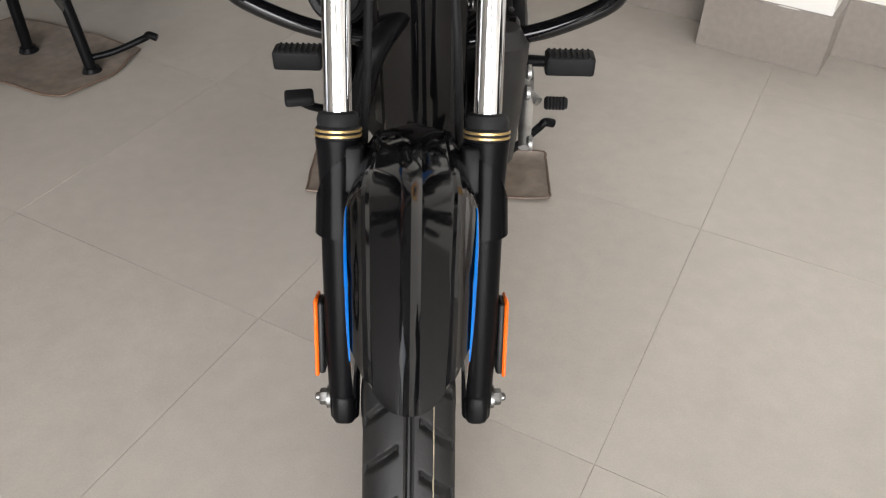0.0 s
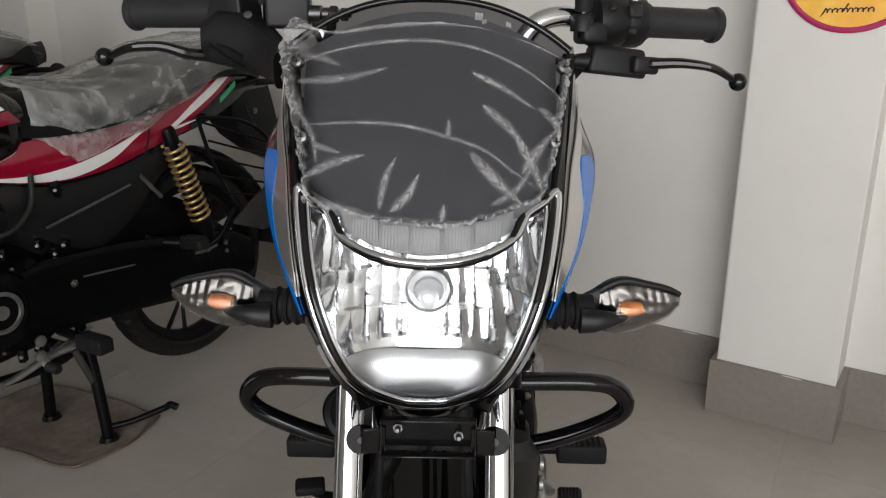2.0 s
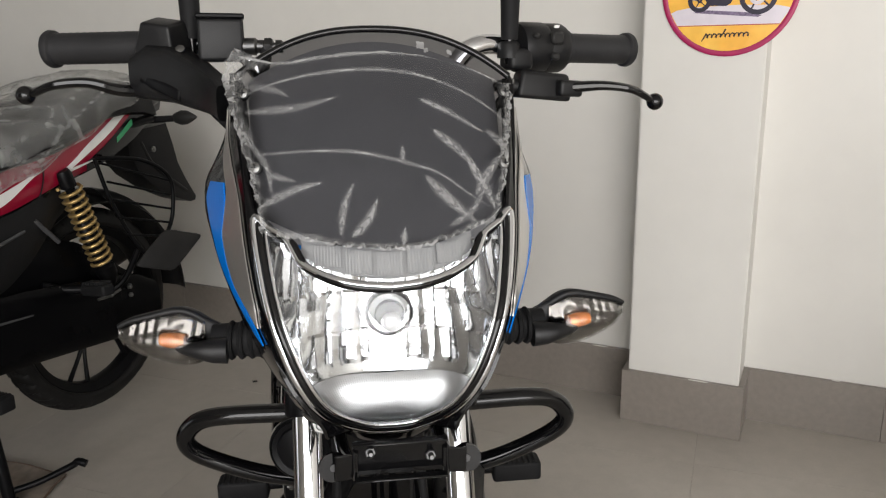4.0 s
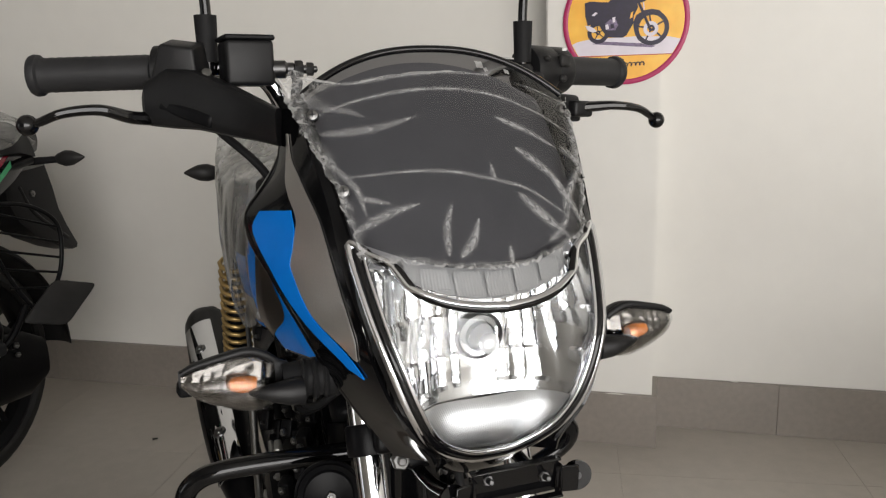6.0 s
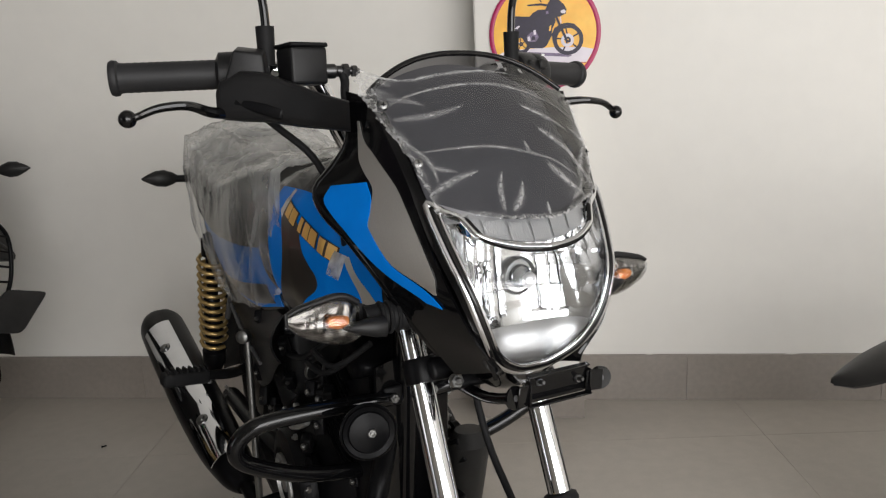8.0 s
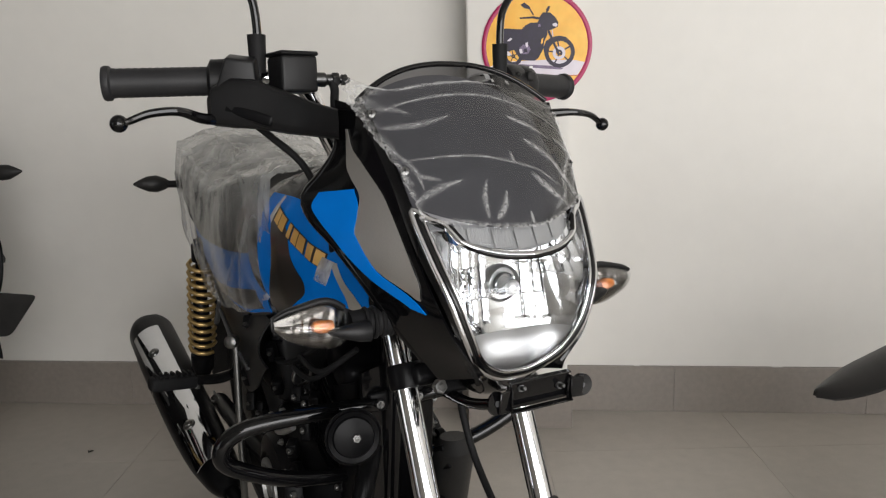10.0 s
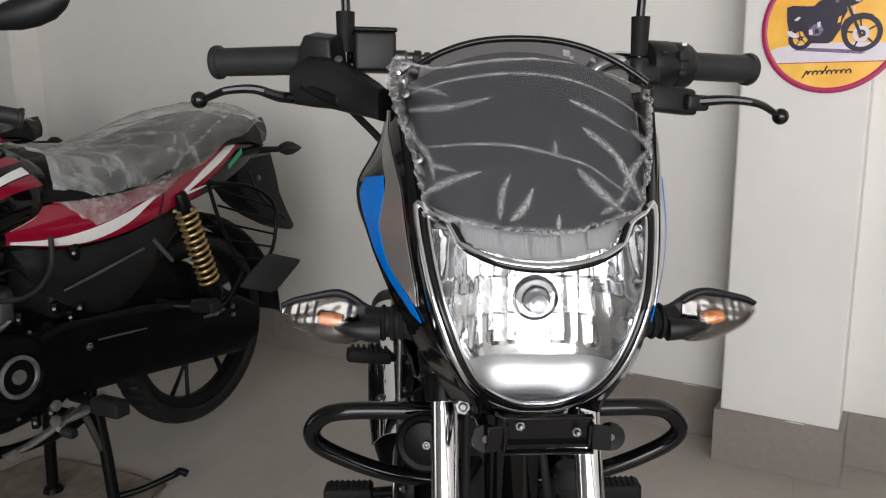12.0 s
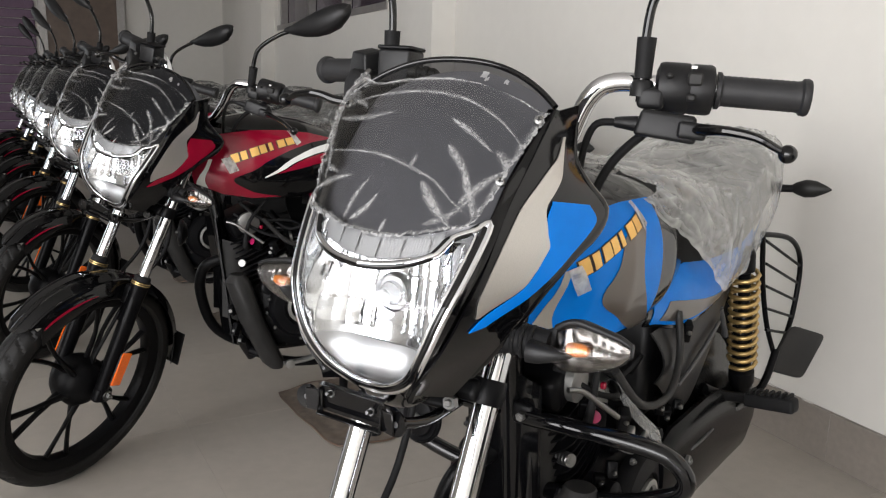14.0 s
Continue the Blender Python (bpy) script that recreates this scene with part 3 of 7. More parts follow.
def wheel(parent, name, cy, cz, radius, width, turn, tread, disc_side=-1):
    w = new(name)
    w.parent = parent
    NS, NA = (1350, 64) if tread == 2 else (300, 26)
    angles = [radians(-82 + 164 * k / (NA - 1)) for k in range(NA)] + [radians(a) for a in (100, 125, 150, 180, 210, 235, 260)]
    rings = []
    for i in range(NS):
        a = 2 * math.pi * i / NS
        ring = []
        for b in angles:
            x = width / 2 * math.sin(b)
            h = math.cos(b)
            r = radius - width * 0.46 + width * 0.46 * (abs(h) ** 0.75) * (1 if h > 0 else -0.55)
            if tread and h > 0.2:
                q = abs(x) / width * 2
                s = (i * 45 / NS + (0.5 if x > 0 else 0.0) + q * 0.75) % 1.0
                cut = min(max(0.0, (0.24 + 0.06 * q - s) / 0.11), max(0.0, s / 0.11), max(0.0, (q - 0.2) / 0.06), max(0.0, (0.93 - q) / 0.06), 1.0)
                cut = max(cut, min(1.0, max(0.0, (0.075 - q) / 0.03)))
                r -= 0.005 * cut
            ring.append(V(x, cy + r * math.sin(a), cz + r * math.cos(a)))
        rings.append(ring)
    part("tyre", loft(rings, closed=True), M["tyre"], w, "black tyre with a slanted tread", turn, 25)
    if tread == 2:
        lx = 0.019
        lr = radius - width * 0.46 * (1 - (1 - (2 * lx / width) ** 2) ** 0.375)
        part("moulding_line", lathe([(lr, lx + 0.0006), (lr + 0.0005, lx), (lr, lx - 0.0006)], (0, cy, cz), (1, 0, 0), 120, False), M["pale_line"], w, "pale moulding line round the tread", turn)
    rr = radius - width * 0.68
    prof = [(rr, -width * 0.36), (rr + 0.006, -width * 0.34), (rr - 0.012, -width * 0.2), (rr - 0.016, 0), (rr - 0.012, width * 0.2), (rr + 0.006, width * 0.34), (rr, width * 0.36), (rr - 0.022, width * 0.22), (rr - 0.027, 0), (rr - 0.022, -width * 0.22)]
    c = V(0, cy, cz)
    bm = bmesh.new()
    n = 72
    vs = [[bm.verts.new(c + V(h, r * math.sin(2 * math.pi * i / n), r * math.cos(2 * math.pi * i / n))) for r, h in prof] for i in range(n)]
    for i in range(n):
        for j in range(len(prof)):
            bm.faces.new((vs[i][j], vs[i][(j + 1) % len(prof)], vs[(i + 1) % n][(j + 1) % len(prof)], vs[(i + 1) % n][j]))
    bmesh.ops.recalc_face_normals(bm, faces=bm.faces[:])
    part("rim", bm, M["satin_black"], w, "", turn)
    for k in range(6):
        a = 2 * math.pi * (k + 0.3) / 6
        d = V(0, math.sin(a), math.cos(a))
        for s in (-1, 1):
            e = V(0, math.sin(a + s * 0.16), math.cos(a + s * 0.16))
            part("spoke", tube([c + d * 0.05 + V(0.012 * s, 0, 0), c + (d + e) * 0.5 * rr * 0.6, c + e * (rr - 0.02)], [0.012, 0.008, 0.010], 8, 3, 0.7), M["satin_black"], w, "", turn)
    part("hub", lathe([(0.02, -0.055), (0.058, -0.05), (0.066, -0.035), (0.066, 0.01), (0.05, 0.03), (0.03, 0.045), (0.02, 0.05)], c, (1, 0, 0), 36), M["engine"], w, "", turn)
    return w


def headlamp(bike, T):
    hl = new("headlamp")
    hl.parent = bike
    # reflector bowl with upright flutes
    zb, zt = 0.735, 0.8995

    rs = random.Random(11)
    tilt = [rs.uniform(-1, 1) for _ in range(96)]

    def f(u, v):
        z = zb + (zt - zb) * v
        half = lens_half(z) - 0.001
        x = half * (2 * u - 1)
        z = min(z, z_at(LENS_TOP, x) - 0.002)
        e = (x / max(half, 0.012)) ** 2
        w = (z - 0.826) / 0.080
        d = max(0.0, 1 - e) ** 0.8 * max(0.0, 1 - 0.8 * w * w) ** 0.8
        step = 0.0
        side = abs(x) / 0.1
        if -0.50 < w < 0.72 and side > 0.16:
            # upright convex strips in three rows, each with a slant of its own
            c = (x + 0.11) / 0.0125
            k = int(c)
            row = 0 if w > 0.22 else 1 if w > -0.16 else 2
            lean = tilt[(k * 3 + row) % 96]
            q = c - k - 0.5
            step = 0.0026 * (4 * q * q - 1) * 0.5 + 0.0034 * lean * q + 0.0012 * row
        return V(x, nose(x, z).y + 0.006 + 0.062 * d + step, z)
    part("reflector", sheet(f, 216, 50, 0.001), M["reflector"], hl, "mirror bright fluted reflector", T, 18)
    # ledge under the bulb with fine ribs

    def ledge(u, v):
        z = 0.733 + 0.045 * v
        x = (2 * u - 1) * (lens_half(z) - 0.004)
        return nose(x, z, -0.006 - 0.034 * v ** 1.4 * (1 - (2 * u - 1) ** 4) - 0.00009 * math.sin(u * 420))
    part("ribbed_ledge", sheet(ledge, 270, 8, 0.001), M["ledge"], hl, "finely ribbed lower reflector", T)
    # bulb, its socket and shield
    part("bulb_hole", lathe([(0.0190, 0.0), (0.0182, -0.002), (0.0, -0.002)], (0.002, 0.1045, 0.8255), (0, 1, 0.08), 32), M["alloy"], hl, "", T)
    part("bulb_well", lathe([(0.0205, 0.004), (0.0205, -0.005), (0.0193, -0.007), (0.0178, -0.005), (0.0170, 0.004)], (0.002, 0.1040, 0.8255), (0, 1, 0.08), 32, False), M["steel"], hl, "", T)
    part("bulb_socket", lathe([(0.0130, 0.006), (0.0130, -0.006), (0.0120, -0.008), (0.0105, -0.006), (0.0100, 0.006)], (0.002, 0.1020, 0.8255), (0, 1, 0.08), 28, False), M["chrome"], hl, "", T)
    part("bulb", lathe([(0.008, 0.012), (0.009, 0.0), (0.009, -0.014), (0.0075, -0.020), (0.003, -0.023), (0.0, -0.0235)], (0.002, 0.102, 0.8245), (0, 1, 0.05), 20), M["clear"], hl, "glass bulb", T)
    part("bulb_cap", ball((0.002, 0.0815, 0.8235), (0.0085, 0.006, 0.0085)), M["frosted"], hl, "", T)
    # clear lens

    def lens(u, v):
        z = 0.7295 + (0.9045 - 0.7295) * v
        half = lens_half(z)
        x = half * (2 * u - 1)
        return nose(x, min(z, z_at(LENS_TOP, x)), 0.002)
    ob = part("lens", sheet(lens, 48, 36, 0.0025), M["clear"], hl, "clear headlamp lens", T)
    ob.visible_shadow = False
    # bright trim round the lens and the black gap inside it
    loop = LENS_TOP[::-1][:-1] + LENS_SIDE
    pts = [nose(x, z, 0.004) for x, z in loop]
    pts += [nose(-x, z, 0.004) for x, z in loop[::-1][1:]]
    part("chrome_trim", tube(pts, 0.0034, 12, 5), M["chrome"], hl, "bright chrome trim line", T)
    pts2 = [nose(x * 0.955, z + (0.826 - z) * 0.04, 0.0035) for x, z in loop]
    pts2 += [nose(-x * 0.955, z + (0.826 - z) * 0.04, 0.0035) for x, z in loop[::-1][1:]]
    part("inner_trim", tube(pts2, 0.0036, 12, 5), M["gloss_black"], hl, "", T)
    pts3 = [nose(x * 0.905, z + (0.826 - z) * 0.085, 0.003) for x, z in loop]
    pts3 += [nose(-x * 0.905, z + (0.826 - z) * 0.085, 0.003) for x, z in loop[::-1][1:]]
    part("inner_line", tube(pts3, 0.0019, 10, 5), M["chrome"], hl, "", T)
    # position lamp strip between lens and visor

    def strip(u, v):
        x = -0.068 + 0.136 * u
        lo, hi = z_at(LENS_TOP, x) + 0.004, z_at(VISOR_LOW, x) - 0.001
        return nose(x, lo + (hi - lo) * v, -0.004)
    part("position_lamp", sheet(strip, 40, 6, 0.002), M["prism"], hl, "", T)
    for i in range(5):
        x = -0.048 + 0.024 * i
        lo, hi = z_at(LENS_TOP, x) + 0.006, z_at(VISOR_LOW, x) - 0.003
        part("prism", sheet(lambda u, v: nose(x - 0.0105 + 0.021 * u, lo + (hi - lo) * v, -0.002 + 0.00022 * math.sin(u * 55) + 0.0010 * (v > 0.5)), 30, 3, 0.001), M["prism"], hl, "", T)

    def strip_glass(u, v):
        x = -0.070 + 0.140 * u
        lo, hi = z_at(LENS_TOP, x) + 0.003, z_at(VISOR_LOW, x)
        return nose(x, lo + (hi - lo) * v, 0.002)
    ob = part("position_lens", sheet(strip_glass, 40, 6, 0.002), M["clear"], hl, "", T)
    ob.visible_shadow = False


FRONT_EDGE = [(0.1250, 0.180, 1.016), (0.1205, 0.150, 0.975), (0.1135, 0.117, 0.925), (0.1080, 0.090, 0.870), (0.0955, 0.066, 0.815), (0.0780, 0.056, 0.774), (0.052, 0.062, 0.740)]
REAR_EDGE = [(0.131, 0.224, 1.024), (0.138, 0.213, 0.964), (0.163, 0.250, 0.914), (0.150, 0.196, 0.872), (0.134, 0.160, 0.836), (0.108, 0.130, 0.784), (0.072, 0.112, 0.728)]


def cheek(s, v, out=0.0):
    """The fairing's side: s from the top to the chin, v from the lens edge back to the rear edge."""
    a, b = V(*smooth_along(FRONT_EDGE, s)), V(*smooth_along(REAR_EDGE, s))
    p = a.lerp(b, v)
    bulge = math.sin(math.pi * min(1, v)) * 0.002 * math.sin(math.pi * min(1, s * 1.1 + 0.05))
    return V(p.x + bulge + out, p.y - out * 0.4, p.z)


def smooth_along(points, t):
    n = len(points) - 1
    f = max(0.0, min(1.0, t)) * n
    i = min(int(f), n - 1)
    q = f - i
    a, b, c, d = (Vector(points[k]) for k in (max(i - 1, 0), i, i + 1, min(i + 2, n)))
    return 0.5 * ((2 * b) + (c - a) * q + (2 * a - 5 * b + 4 * c - d) * q * q + (3 * b - a - 3 * c + d) * q ** 3)


def fairing(bike, T, paint, film_seed):
    fa = new("fairing")
    fa.parent = bike

    # black surround of lens and visor, lens opening left free

    def rim_side(u, v):
        z = 0.732 + (1.018 - 0.732) * v
        inner = lens_half(min(max(z, 0.732), 0.905)) + 0.001 if z < 0.905 else 0.101 + (z - 0.905) * 0.13
        outer = smooth_along(FRONT_EDGE, (1.018 - z) / (1.018 - 0.740) * 0.98)
        x = inner + (max(outer[0], inner + 0.004) - inner) * u
        p = nose(x, z, 0.001)
        return V(x, p.y + (outer[1] - p.y) * u ** 1.5, z)
    part("surround", sheet(rim_side, 6, 40, 0.004), M["gloss_black"], fa, "", T)
    part("surround", mirrored(sheet(rim_side, 6, 40, 0.004)), M["gloss_black"], fa, "", T)

    def shell(sgn):
        bm = sheet(lambda u, v: cheek(u, v), 48, 14, 0.003)
        return bm if sgn > 0 else mirrored(bm)

    def silver_panel(u, v):
        lo = smooth_list([0.56, 0.50, 0.30, 0.18, 0.11, 0.09, 0.08, 0.075, 0.08, 0.10, 0.18], u)
        hi = smooth_list([0.62, 0.64, 0.56, 0.42, 0.33, 0.40, 0.55, 0.60, 0.61, 0.56, 0.22], u)
        return cheek(0.10 + 0.555 * u, lo + (hi - lo) * v, 0.0016)

    def blue_panel(u, v):
        lo = smooth_list([0.38, 0.37, 0.45, 0.58, 0.61, 0.62, 0.57, 0.30, 0.20], u)
        hi = smooth_list([0.80, 0.89, 0.905, 0.925, 0.935, 0.92, 0.88, 0.76, 0.40], u)
        return cheek(0.303 + 0.402 * u, lo + (hi - lo) * v, 0.0020)
    for sgn in (1, -1):
        part("side_panel", shell(sgn), M["gloss_black"], fa, "", T)
        b = sheet(silver_panel, 36, 10, 0.0012)
        part("silver_patch", b if sgn > 0 else mirrored(b), M["silver"], fa, "metallic silver painted area", T)
        b = sheet(blue_panel, 36, 8, 0.0012)
        part("colour_patch", b if sgn > 0 else mirrored(b), M[paint], fa, paint + " painted area", T)
        e = tube([cheek(s / 10 * 0.86 + 0.06, 0.985) + V(-0.0045, 0.008, 0) for s in range(11)], [0.004, 0.0065, 0.0080, 0.0075, 0.0075, 0.006], 12, 3)
        part("edge_lip", e if sgn > 0 else mirrored(e), M["gloss_black"], fa, "", T)
    # chin below the lamp

    def chin(u, v):
        t = 2 * u - 1
        x = 0.074 * t
        z0 = z_at([(0.0735, 0.785), (0.054, 0.752), (0.024, 0.7325), (0.0, 0.729)], x) - 0.003
        a = nose(x, z0, -0.002)
        b = V(x * 0.72, 0.135, 0.702 + 0.030 * t * t)
        p = a.lerp(b, v)
        return V(p.x, p.y, p.z - 0.010 * math.sin(math.pi * v) * (1 - t * t))
    part("chin", sheet(chin, 32, 10, 0.004), M["gloss_black"], fa, "glossy black chin piece", T)
    # smoked visor

    def vis(u, v):
        t = 2 * u - 1
        lo = z_at(VISOR_LOW, t * 0.105)
        hi = 1.062 - 0.042 * abs(t) ** 2.4
        z = lo + (hi - lo) * v
        x = t * (0.104 + (0.122 - 0.104) * v)
        return nose(x, z, 0.004)
    ob = part("visor", sheet(vis, 44, 26, 0), M["visor"], fa, "smoked see-through visor", T)
    ob.visible_shadow = False
    part("visor_edge", tube([vis(i / 24, 1.0) for i in range(25)], 0.0032, 10, 3), M["gloss_black"], fa, "", T)
    # dark inner cover behind the visor: instrument back
    # one moulding in two greys: brighter visor painted in on blue, darker on red
    part("inner_cover", sheet(lambda u, v: nose((2 * u - 1) * (0.104 + 0.010 * v), 0.89 + (0.162 - 0.036 * (2 * u - 1) ** 2) * v, -0.016 - 0.020 * v), 24, 10, 0.004), M["inner" if paint == "blue" else "mid_grey"], fa, "", T)
    part("instrument_case", loft([[V(0.075 * w * math.cos(a) , 0.20 + 0.055 * k, 0.985 + 0.038 * w * math.sin(a)) for a in [2 * math.pi * j / 24 for j in range(24)]] for k, w in ((0, 0.85), (0.3, 1.0), (1.0, 1.0), (1.3, 0.9))]), M["inner" if paint == "blue" else "mid_grey"], fa, "", T)
    for x, z in ((0.1025, 0.948), (0.1135, 1.006)):
        for sgn in (1, -1):
            c = nose(sgn * x, z, 0.004)
            part("visor_screw", lathe([(0.0048, -0.003), (0.0050, 0.001), (0.0042, 0.003), (0.002, 0.0038)], c, (sgn * 0.3, -1, 0.35), 16), M["steel"], fa, "", T)
            part("cross_slot", merge(box(c + V(sgn * 0.0012, -0.0036, 0.0012), (0.0055, 0.0008, 0.0011), 0), box(c + V(sgn * 0.0012, -0.0036, 0.0012), (0.0011, 0.0008, 0.0055), 0)), M["satin_black"], fa, "", T)
    # plastic wrap left on the visor, ragged at the rim, with pulled folds
    nu, nv = (210, 170) if paint == "blue" else (120, 96)
    left = [-0.100, -0.103, -0.108, -0.115, -0.124, -0.131, -0.131, -0.124]
    right = [0.090, 0.099, 0.104, 0.108, 0.112, 0.116, 0.119, 0.120]
    low = [0.914, 0.899, 0.896, 0.894, 0.890, 0.892, 0.899, 0.906, 0.916]
    high = [1.046, 1.033, 1.036, 1.040, 1.042, 1.040, 1.034, 1.025, 1.013]
    px, pz = np.zeros((nu + 1, nv + 1)), np.zeros((nu + 1, nv + 1))
    rim = np.zeros_like(px)
    for i in range(nu + 1):
        for j in range(nv + 1):
            u, v = i / nu, j / nv
            xl = smooth_list(left, v) + 0.0035 * noise.noise(V(v * 24, 1.5, film_seed)) + 0.0015 * noise.noise(V(v * 80, 2.5, film_seed))
            xr = smooth_list(right, v) + 0.0030 * noise.noise(V(v * 22, 5.5, film_seed)) + 0.0012 * noise.noise(V(v * 80, 6.5, film_seed))
            x = xl + (xr - xl) * u
            a = min(1.0, max(0.0, (x + 0.125) / 0.245))
            zl = smooth_list(low, a) + 0.0022 * noise.noise(V(a * 30, 3.5, film_seed)) + 0.0012 * noise.noise(V(a * 90, 3.5, film_seed))
            zh = smooth_list(high, a) + 0.0012 * noise.noise(V(a * 26, 4.5, film_seed))
            px[i, j], pz[i, j] = x, zl + (zh - zl) * v
            # crumpled margins: widest at one side, narrow along the foot
            wob = 0.6 + 0.9 * abs(noise.noise(V(v * 7, u * 3, film_seed * 2.0)))
            wl, wr, wb = (0.010 + 0.032 * v ** 2) * wob, 0.010 * wob, 0.0060 * wob
            rim[i, j] = max(0.0, 1 - (x - xl) / wl, 1 - (xr - x) / wr, 1 - (pz[i, j] - zl) / wb)
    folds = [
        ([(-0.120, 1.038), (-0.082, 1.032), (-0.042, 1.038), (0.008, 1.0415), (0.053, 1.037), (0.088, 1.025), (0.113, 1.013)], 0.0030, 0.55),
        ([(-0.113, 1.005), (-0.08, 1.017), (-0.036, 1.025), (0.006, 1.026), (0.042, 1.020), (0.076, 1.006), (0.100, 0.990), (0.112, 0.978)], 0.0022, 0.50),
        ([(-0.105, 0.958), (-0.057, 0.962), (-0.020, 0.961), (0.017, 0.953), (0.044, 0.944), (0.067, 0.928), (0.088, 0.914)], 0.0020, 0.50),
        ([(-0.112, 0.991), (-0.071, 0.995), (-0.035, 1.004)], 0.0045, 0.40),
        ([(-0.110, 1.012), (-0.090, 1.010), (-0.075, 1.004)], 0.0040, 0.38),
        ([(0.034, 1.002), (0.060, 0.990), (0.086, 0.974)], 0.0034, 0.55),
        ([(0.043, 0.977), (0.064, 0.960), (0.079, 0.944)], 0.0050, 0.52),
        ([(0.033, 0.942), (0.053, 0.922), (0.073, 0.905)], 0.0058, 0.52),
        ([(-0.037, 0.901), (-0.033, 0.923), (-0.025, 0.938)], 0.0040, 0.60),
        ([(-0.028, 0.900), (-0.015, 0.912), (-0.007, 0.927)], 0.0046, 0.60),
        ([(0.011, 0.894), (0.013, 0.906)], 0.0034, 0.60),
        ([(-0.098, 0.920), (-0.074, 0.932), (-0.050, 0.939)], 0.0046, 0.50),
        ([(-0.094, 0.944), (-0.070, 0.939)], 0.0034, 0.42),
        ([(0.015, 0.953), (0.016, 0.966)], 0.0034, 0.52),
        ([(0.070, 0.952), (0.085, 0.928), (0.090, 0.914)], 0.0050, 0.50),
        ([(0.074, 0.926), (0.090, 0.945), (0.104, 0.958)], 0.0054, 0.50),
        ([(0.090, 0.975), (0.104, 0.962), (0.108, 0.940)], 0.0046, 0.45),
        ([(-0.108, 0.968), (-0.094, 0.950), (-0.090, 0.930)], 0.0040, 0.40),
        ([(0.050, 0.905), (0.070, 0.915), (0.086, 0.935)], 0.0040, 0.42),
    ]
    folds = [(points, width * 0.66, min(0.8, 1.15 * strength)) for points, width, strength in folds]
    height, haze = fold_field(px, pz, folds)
    pts, milk = [], np.zeros_like(px)
    for i in range(nu + 1):
        row = []
        for j in range(nv + 1):
            x, z, r = px[i, j], pz[i, j], rim[i, j]
            crumple = noise.noise(V(x * 140, z * 110, film_seed)) + 0.6 * noise.noise(V(x * 330, z * 300, 3.0))
            row.append(nose(x, z, 0.0075 + 0.0022 * height[i, j] + r * (0.0012 + 0.0026 * crumple) ))
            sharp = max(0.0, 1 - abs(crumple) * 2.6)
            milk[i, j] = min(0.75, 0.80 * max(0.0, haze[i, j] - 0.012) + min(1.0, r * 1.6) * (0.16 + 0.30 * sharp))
        pts.append(row)
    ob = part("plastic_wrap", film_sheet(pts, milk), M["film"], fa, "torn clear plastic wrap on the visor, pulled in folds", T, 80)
    ob.visible_shadow = False
    # scraps of torn film left above the edge
    for xs, zs, w in ((0.041, 1.0475, 0.007), (0.067, 1.0415, 0.0045), (0.0455, 1.043, 0.004)):
        scrap = [[nose(xs + w * (a - 0.5) + 0.0015 * noise.noise(V(b * 3, xs * 90, 1)), zs + w * 0.9 * (b - 0.5) + 0.002 * noise.noise(V(a * 3, xs * 70, 2)), 0.0068) for b in (0, 0.33, 0.66, 1)] for a in (0, 0.33, 0.66, 1)]
        ob = part("film_scrap", film_sheet(scrap, np.full((4, 4), 0.42)), M["film"], fa, "", T)
        ob.visible_shadow = False


